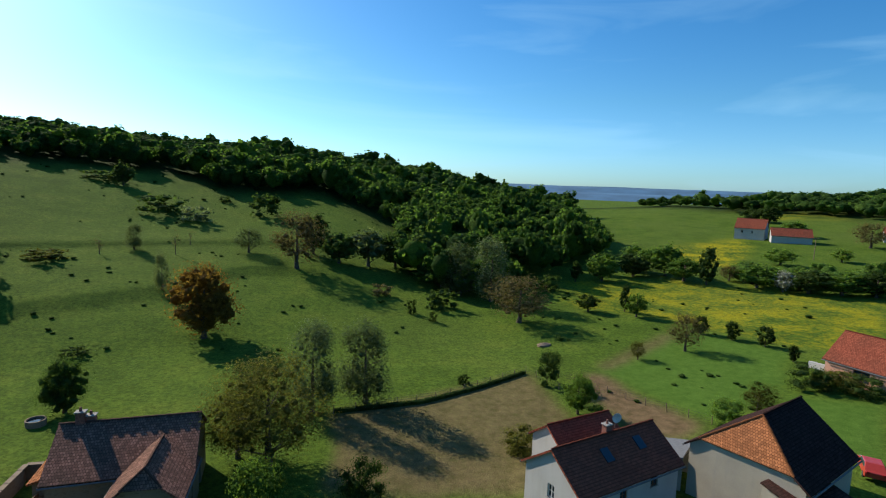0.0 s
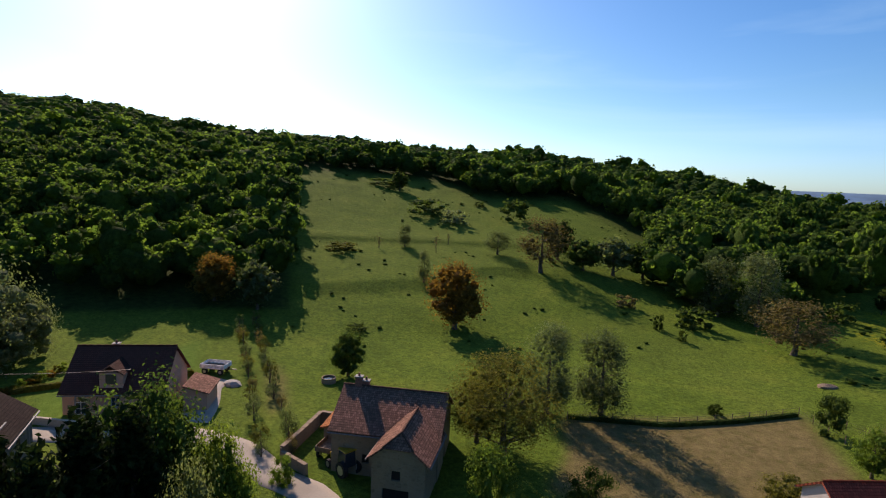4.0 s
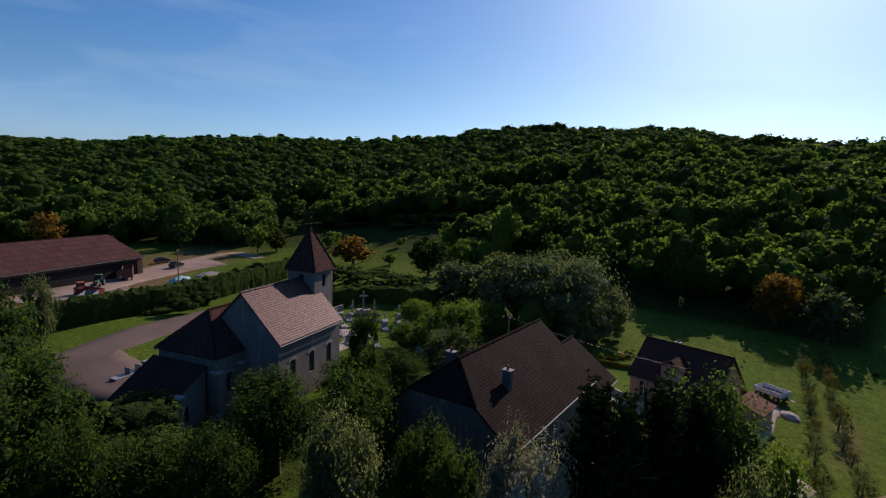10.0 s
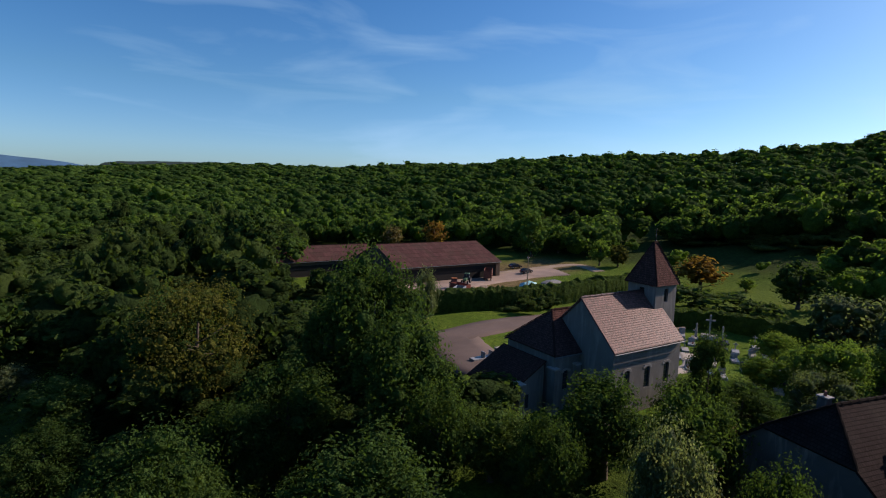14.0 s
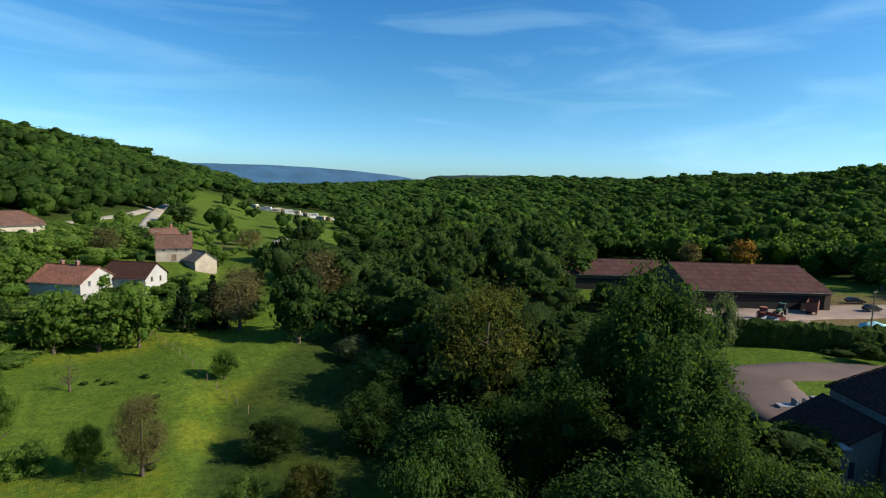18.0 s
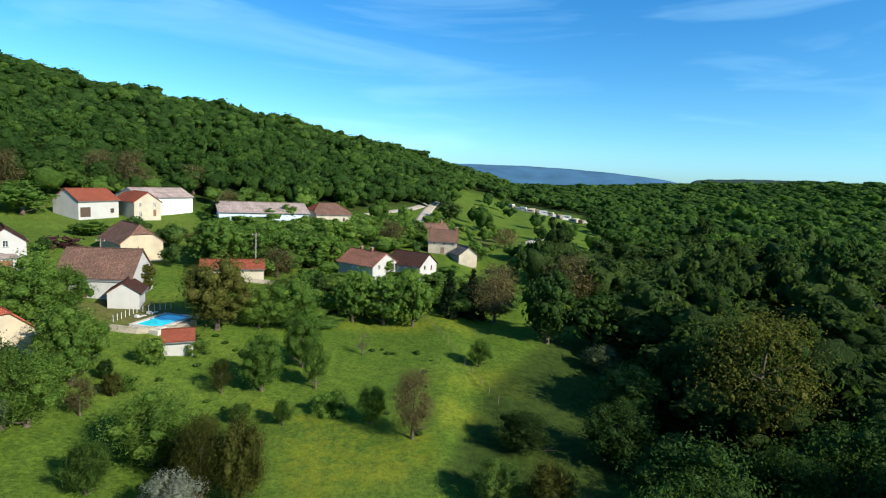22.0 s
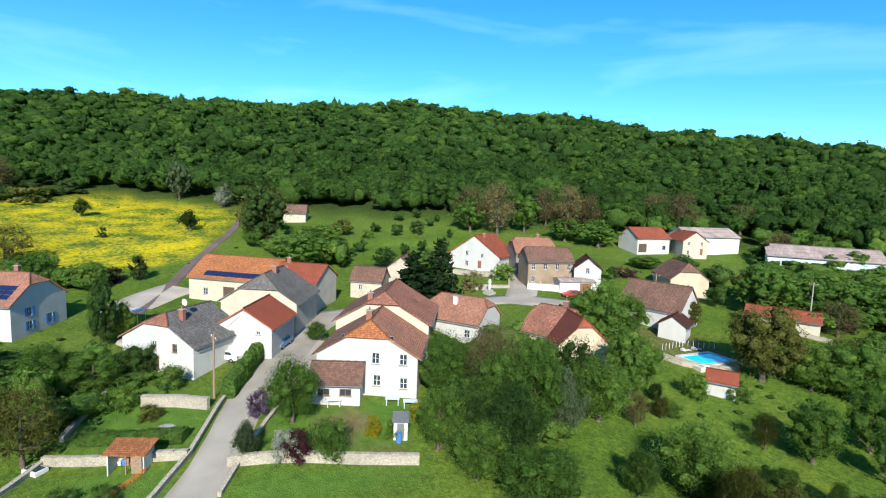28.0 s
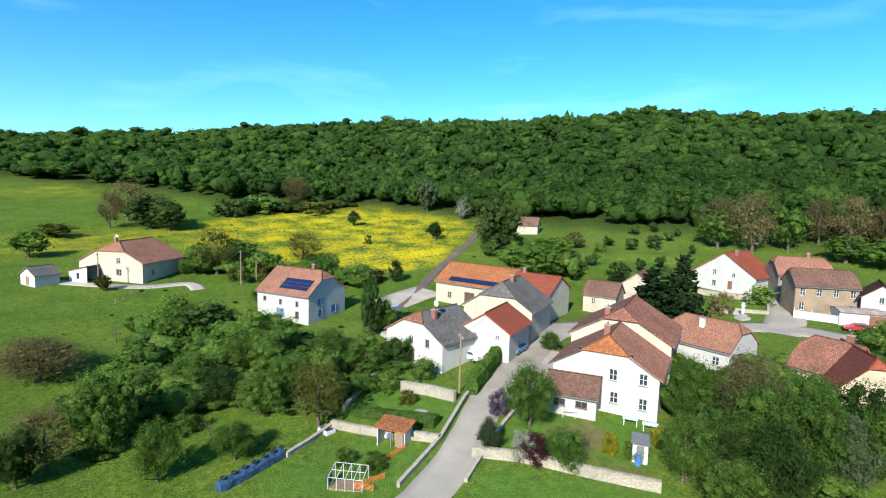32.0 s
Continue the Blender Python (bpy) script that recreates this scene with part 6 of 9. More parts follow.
def add_opening(top, to3, u, z, w, h, kind, sides):
    """A window or door set back in its reveal, with frame, panes, sill and shutters where it has them."""
    def bar(bm, u0, u1, z0, z1, d0, d1):
        ring = [to3(uu, zz, dd) for dd in (d0, d1) for uu, zz in ((u0, z0), (u1, z0), (u1, z1), (u0, z1))]
        vs = [bm.verts.new(p) for p in ring]
        for f in ((0, 1, 2, 3), (7, 6, 5, 4), (0, 4, 5, 1), (1, 5, 6, 2), (2, 6, 7, 3), (3, 7, 4, 0)):
            bm.faces.new([vs[i] for i in f])
        return bm
    l, r = u - w / 2, u + w / 2
    if kind == "lancet":
        win = part("window", bar(bmesh.new(), l, r, z, z + h, 0.17, 0.21), PANE, top, "tall narrow church window")
        for k in range(1, 5):
            part("window_bar", bar(bmesh.new(), l, r, z + h * k / 5 - 0.015, z + h * k / 5 + 0.015, 0.14, 0.17), IRON, win)
        for k in range(5):
            a0 = math.pi * k / 5
            cx, cz = u + math.cos(a0 + 0.314) * (w / 2 + 0.1), z + h + math.sin(a0 + 0.314) * (w / 2 + 0.1) * 0.5 - 0.1
            part("arch_stone", bar(bmesh.new(), cx - 0.16, cx + 0.16, cz - 0.12, cz + 0.12, -0.04 - 0.003 * (k % 2), 0.1), CONCRETE, win)
        return
    if kind in ("hole", "vent"):
        # near-black panel stands in for the shaded inside of the building
        part("opening", bar(bmesh.new(), l, r, z, z + h, 0.2, 0.26), DARK, top, "dark unglazed opening")
        return
    if kind in ("door", "barn_door", "garage_door", "brown_door"):
        m = {"door": WOOD, "barn_door": DARKWOOD, "garage_door": PAINT_W, "brown_door": PAINT_BROWN}[kind]
        d = part("door", bar(bmesh.new(), l, r, z, z + h, 0.12, 0.18), m, top)
        n = max(2, int(w / 0.3))
        for k in range(n):
            part("board", bar(bmesh.new(), l + w * k / n + 0.012, l + w * (k + 1) / n - 0.012, z + 0.03, z + h - 0.03, 0.095, 0.12), m, d)
        part("door_handle", bar(bmesh.new(), r - 0.16, r - 0.1, z + h * 0.45, z + h * 0.45 + 0.14, 0.05, 0.095), IRON, d)
        return
    win = part("window", bar(bmesh.new(), l, r, z, z + h, 0.17, 0.21), PANE, top)
    bm = bmesh.new()
    f = 0.07
    for a in ((l, l + f, z, z + h), (r - f, r, z, z + h), (l, r, z, z + f), (l, r, z + h - f, z + h), (u - f / 2, u + f / 2, z, z + h)):
        bar(bm, *a, 0.11, 0.165)
    for k in range(1, max(1, int(h / 0.55))):
        bar(bm, l, r, z + h * k / max(1, int(h / 0.55)) - 0.02, z + h * k / max(1, int(h / 0.55)) + 0.02, 0.12, 0.165)
    part("window_frame", bm, PAINT_W if kind != "brown_window" else PAINT_BROWN, win)
    part("window_sill", bar(bmesh.new(), l - 0.08, r + 0.08, z - 0.09, z, -0.08, 0.1), CONCRETE, win)
    if sides:
        for e in (-1, 1):
            c = u + e * (w * 0.75 + 0.02)
            sh = part("shutter", bar(bmesh.new(), c - w / 4, c + w / 4, z, z + h, -0.06, -0.015), sides, win)


def building(name, label, x, y, yaw, w, d, eave, rise, walls, roof, z=None, ridge="x", hips=(0, 0), out=0.45, openings=(), chimneys=(), foot=1.2, category="house", hip_roof=None, back_roof=None, gutter=True, shutters=None, dz=0.0, hip_in=0.85):
    """A house on the ground. w along its own x, d along its own y (front is -y). ridge: the axis of the ridge. hips: how far each end is hipped, 0 gable to 1 full hip.
    openings: (side, u, z, width, height, kind); chimneys: (x, y, height)."""
    top = tagged(new(name), label, category)
    gz = ground(x, y) if z is None else z
    top.matrix_world = Matrix.Translation((x, y, gz + dz)) @ Matrix.Rotation(radians(yaw), 4, "Z")
    L, W = (w, d) if ridge == "x" else (d, w)
    rot = (lambda a, b, c: (a, b, c)) if ridge == "x" else (lambda a, b, c: (-b, a, c))
    hl, hw, peak = L / 2, W / 2, eave + rise
    slope = rise / hw
    # walls, one part each
    for side in ("front", "right", "back", "left"):
        nx, ny = {"front": (0, -1), "right": (1, 0), "back": (0, 1), "left": (-1, 0)}[side]
        half = w / 2 if nx == 0 else d / 2
        dist = d / 2 if nx == 0 else w / 2
        tx, ty = -ny, nx

        def to3(u, zz, dep, nx=nx, ny=ny, tx=tx, ty=ty, dist=dist):
            return (tx * u + nx * (dist - dep), ty * u + ny * (dist - dep), zz)
        gable = (nx == 0) == (ridge == "y")
        holes = [o[1:] for o in openings if o[0] == side]
        if gable:
            # which end of the ridge this wall closes
            end = {"front": 1, "back": 0, "right": 1, "left": 0}[side] if ridge == "x" else {"front": 0, "back": 1}.get(side, 0)
            f = hips[end]
            cap = eave + (1 - f) * rise
            planes = [(slope, 1, eave + slope * half), (-slope, 1, eave + slope * half), (0, 1, cap)]
            hi = peak
        else:
            planes, hi = [(0, 1, eave)], eave
        bm = bmesh.new()
        wall_panel(bm, to3, half, -foot, planes, hi, [h[:4] for h in holes])
        bmesh.ops.remove_doubles(bm, verts=bm.verts, dist=1e-4)
        part("wall", bm, walls if not isinstance(walls, dict) else walls.get(side, walls["front"]), top)
        for h in holes:
            add_opening(top, to3, h[0], h[1], h[2], h[3], h[4], shutters if h[4] == "window" else None)
    # unseen dark slab added at eave height so that openings stay dark
    part("attic_floor", new_box(-w / 2 + 0.3, w / 2 - 0.3, -d / 2 + 0.3, d / 2 - 0.3, eave - 0.1, eave), DARKWOOD, top)
    # roof planes
    t = 0.02
    eo = hw + out
    ez = eave - out * slope + t + 0.16
    pz = peak + t + 0.16
    ends = []
    for s, f in ((-1, hips[0]), (1, hips[1])):
        ov = hl + (out * 0.6 if f < 1 else out)
        hz = pz - f * (pz - ez)
        hy = eo * f
        inset = ov - f * hw * hip_in if f > 0 else ov
        ends.append((s * ov, hz, hy, s * inset))
    (xa, za, ya, ia), (xb, zb, yb, ib) = ends
    for s, rm in ((-1, roof), (1, back_roof or roof)):
        pts = [(xa, s * eo, ez), (xb, s * eo, ez)]
        if hips[1] > 0:
            if hips[1] < 1:
                pts.append((xb, s * yb, zb))
            pts.append((ib, 0, pz))
        else:
            pts.append((xb, 0, pz))
        if hips[0] > 0:
            pts.append((ia, 0, pz))
            if hips[0] < 1:
                pts.append((xa, s * ya, za))
        else:
            pts.append((xa, 0, pz))
        slab(top, "roof_slope", [rot(*p) for p in pts], rm)
        if gutter:
            bm = bmesh.new()
            a, b = Vector(rot(xa, s * (eo + 0.05), ez - 0.16)), Vector(rot(xb, s * (eo + 0.05), ez - 0.16))
            tube(bm, a, b, 0.075, 0.075, 6)
            part("gutter", bm, ZINC, top)
    for (xe, ze, ye, ie), f in ((ends[0], hips[0]), (ends[1], hips[1])):
        if f > 0:
            slab(top, "roof_hip", [rot(xe, -ye, ze), rot(xe, ye, ze), rot(ie, 0, pz)], hip_roof or roof)
            for s in (-1, 1):
                ridge_cap(top, rot(xe, s * ye, ze + 0.03), rot(ie, 0, pz + 0.03), hip_roof or roof, 0.11)
    ridge_cap(top, rot(ia, 0, pz + 0.02), rot(ib, 0, pz + 0.02), roof)
    for c in chimneys:
        cx, cy = c[0], c[1]
        across = abs(cy if ridge == "x" else cx)
        chimney(top, cx, cy, peak - slope * across, c[2] if len(c) > 2 else 1.2, material=c[3] if len(c) > 3 else None)
    return top


building("house", "large white farmhouse with a hipped brown and orange tile roof", 55.7, -33.7, -134.6, 11.7, 10, 4.6, 3.5, WHITE, TILE_SALMON, ridge="y", hips=(0.42, 0), hip_roof=TILE_ORANGE, back_roof=TILE_BROWN, openings=[("front", 1.0, 3.6, 0.9, 1.3, "window"), ("front", 4.2, 3.6, 0.9, 1.3, "window"), ("front", 1.2, 1.0, 0.9, 1.3, "window"), ("front", 4.3, 0.8, 0.9, 1.3, "window"), ("front", 2.8, 6.4, 0.35, 0.5, "vent"), ("front", -2.8, 6.4, 0.35, 0.5, "vent")], chimneys=[(-0.5, -1.5, 1.2)])
building("house", "stone farmhouse joined behind, under a steep orange and brown roof", 63.3, -41.2, -134.6, 12.4, 12, 5.8, 3.6, CREAM, TILE_PINKRED, ridge="y", hips=(0.35, 0), back_roof=TILE_BROWN, hip_roof=TILE_PINKRED, chimneys=[(-2, -4, 1.0)], openings=[("right", 0, 1, 1, 1.3, "window")])
building("annex", "low white annex with a brown tile roof and barred windows", 54.0, -27.6, -129.5, 5.6, 5.0, 2.4, 1.4, WHITE, TILE_BROWN, ridge="x", openings=[("front", -1.2, 0.9, 1.3, 0.8, "brown_window"), ("front", 1.2, 0.9, 1.3, 0.8, "brown_window")])
building("house", "white house with a grey and orange tile roof and a door", 76.5, -17.4, -150, 11.5, 9, 4.0, 3.2, WHITE, TILE_GREY, ridge="y", hips=(0.35, 0), hip_roof=TILE_PINKRED, back_roof=TILE_PINKRED, openings=[("front", -0.5, 2.9, 0.8, 1.1, "window"), ("front", 2.8, 2.9, 0.8, 1.1, "brown_window"), ("front", -0.5, 0.1, 1.6, 2.0, "barn_door")], chimneys=[(1.6, -2.0, 1.4)])
building("house", "white gabled house with a red tile roof facing the street", 74.9, -26.5, -134, 7.7, 9, 4.2, 2.4, WHITE, TILE_RED, ridge="y", openings=[("front", -1.5, 3.2, 0.6, 0.5, "window"), ("front", 2.0, 3.2, 0.6, 0.5, "window"), ("right", 0, 0.9, 0.9, 1.3, "window")])
building("house", "old farmhouse with a tall grey tile roof", 85.6, -33.3, -134, 12, 11, 4.8, 3.9, CREAM, TILE_GREY, ridge="y", hips=(0.5, 0), chimneys=[(0.5, 0, 1.2)])
building("house", "cream farmhouse with orange tile roof and strip of solar panels", 106.4, -36.8, -143, 17, 11, 4.2, 3.4, CREAM, TILE_ORANGE, ridge="x", openings=[("front", -5, 0.8, 1, 1.3, "window"), ("front", 0, 0, 2.4, 2.6, "barn_door")])
building("house", "cream house with a red-brown tile roof at the street corner", 94.6, -43.6, -141, 9, 10, 5.2, 2.6, CREAM, TILE_RED, ridge="x", openings=[("front", 1, 0, 1.6, 2.0, "barn_door"), ("front", -2.5, 3, 0.7, 0.9, "window")], chimneys=[(-3, 0, 1)])
building("house", "white farmhouse with orange-brown roof, solar panels and blue shutters", 108.8, 0.6, -133, 12.5, 11, 4.9, 3.8, WHITE, TILE_SALMON, ridge="x", hips=(0, 0.35), hip_roof=TILE_SALMON, shutters=PAINT_BLUE, openings=[("right", -2, 2.6, 0.9, 1.3, "window"), ("right", -2, 0.5, 0.9, 1.3, "window"), ("right", 2, 0.5, 0.9, 1.6, "window"), ("front", -4.4, 2.9, 0.8, 0.9, "brown_window"), ("front", -0.5, 2.6, 0.7, 1.0, "brown_window"), ("front", 3.5, 2.6, 0.7, 1.0, "brown_window"), ("front", 3.5, 0.3, 0.9, 1.4, "brown_window"), ("front", -0.5, 0.3, 0.9, 1.6, "window")], chimneys=[(2.5, 0.5, 1.4)])
building("house", "white farmhouse with a rust-brown hipped roof by the pasture", 145.8, 38.6, -115, 16, 15, 3.8, 4.4, CREAM, TILE_SALMON, ridge="y", hips=(0.45, 0.3), back_roof=TILE_SALMON, openings=[("front", 2, 3.6, 0.9, 1.2, "window"), ("front", 2, 0.8, 1.4, 1.4, "window"), ("front", -3, 0, 1.2, 2, "door"), ("right", -4, 0.8, 0.9, 1.2, "window")], chimneys=[(-0.5, -5, 1.2)])
building("shed", "small white garden shed with a grey roof", 136.6, 54.6, -130, 5, 5, 2.3, 1.5, WHITE, TILE_GREY, ridge="y", category="shed", openings=[("front", 0, 0, 1, 1.9, "door")])
building("house", "house with a large reddish tile roof beside the street", 50.4, -62.9, -171, 6.4, 8.5, 3.4, 3.3, OCHRE, TILE_PINKRED, ridge="x", hips=(0.3, 0), chimneys=[(1.5, 0.3, 1.3)], openings=[("front", -1, 0.8, 0.9, 1.2, "brown_window")])
# the left slope's shade is put into its colour by maroon tiles
building("house", "ochre-walled wing with a half-hipped dark red tile roof", 46.9, -62.2, -121, 7.4, 9, 3.5, 3.3, OCHRE, TILE_RED, ridge="y", hips=(0.3, 0), back_roof=TILE_MAROON, hip_roof=TILE_RED, openings=[("front", 1.6, 0.6, 0.9, 1.0, "brown_window")])
building("house", "low house with a wide red-brown tile roof and white walls", 63.9, -56.2, -160, 9.8, 8.4, 3.2, 3.0, WHITE, TILE_SALMON, ridge="x", hips=(0.35, 0.35), openings=[("front", 3, 0.8, 1, 1.2, "window")], chimneys=[(-0.5, -1.5, 1.3, PAINT_W)])
building("house", "white gabled house with a red roof above the square", 98.6, -96, -160, 14, 11, 3.4, 4.8, WHITE, TILE_RED, ridge="y", openings=[("front", -2, 3.2, 0.8, 1.1, "window"), ("front", 2.2, 3.0, 0.7, 0.9, "window"), ("front", -2, 0.6, 0.9, 1.2, "window"), ("front", 1.6, 0.2, 1, 1.9, "brown_door")], chimneys=[(1, -2, 1.1)])
building("house", "grey stone house with a brown tile roof and dark shutters", 78.2, -95.8, -121, 10.6, 7, 5.6, 2.6, STONE_D, TILE_BROWN, ridge="x", hips=(0.2, 0.2), openings=[("front", -4, 3.6, 0.9, 1.4, "window"), ("front", -1.2, 3.6, 0.9, 1.4, "window"), ("front", 1.6, 3.6, 0.9, 1.4, "window"), ("front", 4.4, 3.6, 0.9, 1.4, "window"), ("front", -4, 0.8, 0.9, 1.4, "window"), ("front", 0, 0, 1.1, 2.1, "door"), ("front", 4.2, 0.8, 0.9, 1.4, "window")])
building("house", "brown-roofed house behind the stone house", 88.4, -102.8, -120, 10.4, 8, 5.0, 3.2, GREYW, TILE_SALMON, ridge="x", hips=(0.3, 0.3), chimneys=[(1.5, 0, 1)])
building("house", "narrow white gabled house with a dark red roof", 71.2, -102, -142, 5.8, 8, 4.6, 2.3, WHITE, TILE_DARK, ridge="y", openings=[("front", 0, 3.6, 0.8, 1.1, "window")])
building("house", "long house with a wide brown tile roof above the pool terrace", 49.4, -93.6, -176, 11.4, 9, 3.4, 3.9, WHITE, TILE_BROWN, ridge="x", openings=[("front", -1.5, 0, 1, 2, "brown_door"), ("front", 4, 0.8, 1, 1.1, "window")], chimneys=[(4.6, 1.5, 1.2)])
building("annex", "small white gabled annex with a dark roof", 43.4, -88.0, -165, 4.4, 5, 2.5, 1.5, WHITE, TILE_DARK, ridge="y")
building("barn", "stone barn with a hipped brown tile roof and an ochre gable", 58.4, -121.4, -135, 8.4, 12, 3.6, 3.4, OCHRE, TILE_BROWN, ridge="y", hips=(0.5, 0.4), category="barn")
building("farm_building", "white farm building with a red tile roof", 85.4, -154.0, -112, 12, 9, 4.4, 2.8, WHITE, TILE_RED, ridge="x", category="barn", openings=[("front", -4, 0, 3, 2.6, "barn_door"), ("front", 4, 0.8, 1.2, 1.2, "brown_window")])
building("farmhouse", "cream gabled farmhouse with a red tile roof", 76.2, -163.0, -128, 7.6, 11, 4.6, 2.6, CREAM, TILE_RED, ridge="y", openings=[("front", -2, 3.2, 0.7, 1.1, "window"), ("front", 2, 3.2, 0.7, 1.1, "window"), ("front", -2, 0.6, 0.7, 1.2, "window"), ("front", 2, 0.4, 0.9, 1.9, "brown_door")])
building("farm_shed", "long pale green farm shed with a fibre-cement roof", 75.6, -173.3, -120, 18, 11, 4.6, 2.4, plaster("pale_sheet", (0.62, 0.68, 0.6), 0.3), FIBRE, ridge="x", category="barn")
building("farm_shed", "long farm shed with a pinkish fibre-cement roof and blue end", 44.1, -175.2, -155, 27, 15, 4.2, 2.6, plaster("bluish_sheet", (0.5, 0.58, 0.66), 0.4), FIBRE, ridge="x", category="barn", openings=[("front", -8, 0, 4, 3, "hole"), ("front", -1, 0, 4, 3, "hole")])
building("barn", "cream barn with a hipped brown roof and an open bay", 24, -181.5, -150, 12, 11, 5.4, 3.2, CREAM, TILE_BROWN, ridge="x", hips=(0.7, 0.7), hip_roof=TILE_RED, category="barn", openings=[("front", -3, 0, 4, 3.6, "hole"), ("front", 3.6, 2.6, 0.8, 1.6, "brown_window")])
building("chalet", "white gabled chalet with a red-brown tile roof and balcony", 7.2, -129.6, -128, 9.4, 11, 3.8, 2.6, WHITE, TILE_PINKRED, ridge="y", openings=[("front", 2.4, 2.4, 1.6, 1.4, "brown_window"), ("front", -2.4, 3, 0.8, 1, "window"), ("front", 2.2, 0.2, 2.0, 1.5, "brown_window"), ("front", -2.4, 0.5, 0.8, 1, "window")], chimneys=[(0, -1, 0.9), (0.2, 2.5, 0.9)], dz=-0.2)
building("chalet", "white gabled chalet with a dark brown tile roof", -3.5, -132, -122, 8.6, 9.5, 4.0, 2.6, WHITE, TILE_DARK, ridge="y", openings=[("front", -1.8, 3, 0.8, 1, "brown_window"), ("front", 1.6, 2.6, 0.8, 1.1, "brown_window"), ("front", -1.8, 0.5, 0.8, 1, "brown_window"), ("front", 2, 0.5, 0.8, 1.2, "brown_window")], dz=-0.4)
building("shed", "small white shed with a red tile roof beside the pool", 29.6, -73.1, -160, 3.6, 3.4, 2.0, 0.9, WHITE, TILE_RED, ridge="x", category="shed")
building("house", "stone house of the far hamlet with a brown roof", -13.9, -162.6, 172, 8.6, 7, 3.8, 3.0, STONE, TILE_BROWN, ridge="x", openings=[("front", -2.5, 2.8, 0.8, 1.2, "window"), ("front", 0.5, 2.8, 0.8, 1.2, "window"), ("front", 3, 2.8, 0.8, 1.2, "window"), ("front", 0, 0, 1.2, 1.9, "door")], chimneys=[(4, 0, 1), (-4, 0, 1)])
building("house", "small gabled house of the far hamlet with a grey roof", -19.5, -157, -160, 6, 7, 2.6, 2.2, STONE, TILE_GREY, ridge="y")
building("house", "roadside house of the far hamlet with a brown roof", -12, -180, -150, 9, 7, 3.8, 2.6, STONE, TILE_BROWN, ridge="x", chimneys=[(3, 0, 1.2)])
building("farm_shed", "wide open-fronted cattle shed with a rusty corrugated roof", -134.1, -76.1, 152, 34, 24, 4.4, 4.6, DARKWOOD, SHEET_RUST, ridge="x", category="barn", openings=[("front", 0, 0, 31, 3.6, "hole")])
building("farm_shed", "long low cattle shed with a dark red sheet roof", -116, -104, 152, 34, 14, 4.2, 3.2, DARKWOOD, SHEET_RUST, ridge="x", category="barn", openings=[("front", 0, 0, 28, 3.0, "hole")])
building("hut", "small brick hut with a red roof among the trees", -82, -92, 140, 5, 5, 2.6, 1.6, BRICK, TILE_ORANGE, ridge="x", category="shed")
CH = building("church", "grey stone village church nave under a pinkish tile roof", -60.1, -11.5, 150, 10.8, 9, 6.9, 4.4, GREYW, TILE_NAVE, ridge="x", category="church", out=0.3, openings=[("front", -3.2, 2.4, 0.9, 2.2, "lancet"), ("front", 0, 2.4, 0.9, 2.2, "lancet"), ("front", 3.2, 2.4, 0.9, 2.2, "lancet")])
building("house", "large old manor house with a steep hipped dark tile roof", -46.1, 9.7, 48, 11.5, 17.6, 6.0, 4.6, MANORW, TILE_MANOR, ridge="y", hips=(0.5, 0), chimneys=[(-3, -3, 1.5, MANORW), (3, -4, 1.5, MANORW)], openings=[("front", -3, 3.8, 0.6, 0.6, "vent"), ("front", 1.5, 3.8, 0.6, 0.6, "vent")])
building("villa", "modern villa with salmon walls and a steep dark tile roof", -60.6, 38.0, 34, 10.4, 8, 2.9, 3.7, PINKW, TILE_MAROON, ridge="x", openings=[("front", -3.4, 0.1, 1.2, 2.1, "window"), ("front", 0.2, 0.9, 1.0, 1.2, "window")], chimneys=[(-1.6, 0.8, 0.9, CONCRETE)])
building("barn", "old stone barn with a sagging reddish-brown tile roof", -28.0, 44.6, 17.7, 10.4, 8.5, 4.4, 2.6, STONE_D, TILE_PINK, ridge="x", category="barn", chimneys=[(-3.9, 0.1, 1.1), (-3.2, 0.3, 0.8)], openings=[("front", -1.8, 1.2, 0.7, 0.9, "hole"), ("right", 0, 0, 1.2, 2.2, "hole")])
building("barn_wing", "front wing of the old barn with a half-hipped tile roof", -23.8, 40.0, 14, 4.8, 6, 4.4, 1.9, STONE_D, TILE_PINK, ridge="y", hips=(0.5, 0), category="barn", openings=[("front", -0.2, 2.4, 0.8, 0.9, "hole"), ("front", -0.2, -0.4, 2.4, 2.0, "hole")])
building("house", "white house with a red tile roof, skylights and a satellite dish", 12.9, 44.8, 31, 12.0, 6.4, 4.4, 2.3, WHITE, TILE_RED, ridge="x", openings=[("front", -1, 2.6, 0.9, 1.1, "brown_window"), ("front", 2.8, 3.0, 0.9, 1.1, "brown_window"), ("left", 0, 2.6, 0.8, 1.2, "window")], chimneys=[(0.5, 0.3, 1)])
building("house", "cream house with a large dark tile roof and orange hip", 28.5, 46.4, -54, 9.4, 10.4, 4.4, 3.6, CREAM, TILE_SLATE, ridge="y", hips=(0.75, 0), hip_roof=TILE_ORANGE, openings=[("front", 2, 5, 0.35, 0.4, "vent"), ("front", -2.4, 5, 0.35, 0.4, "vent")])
building("villa", "modern villa with a red tile roof and a terrace", 60.2, 73, -65, 9.3, 9, 2.7, 3.4, PINKW, TILE_RED, ridge="x", openings=[("front", 0, 0.5, 2, 1.6, "brown_window")], chimneys=[(2, 1, 1)])
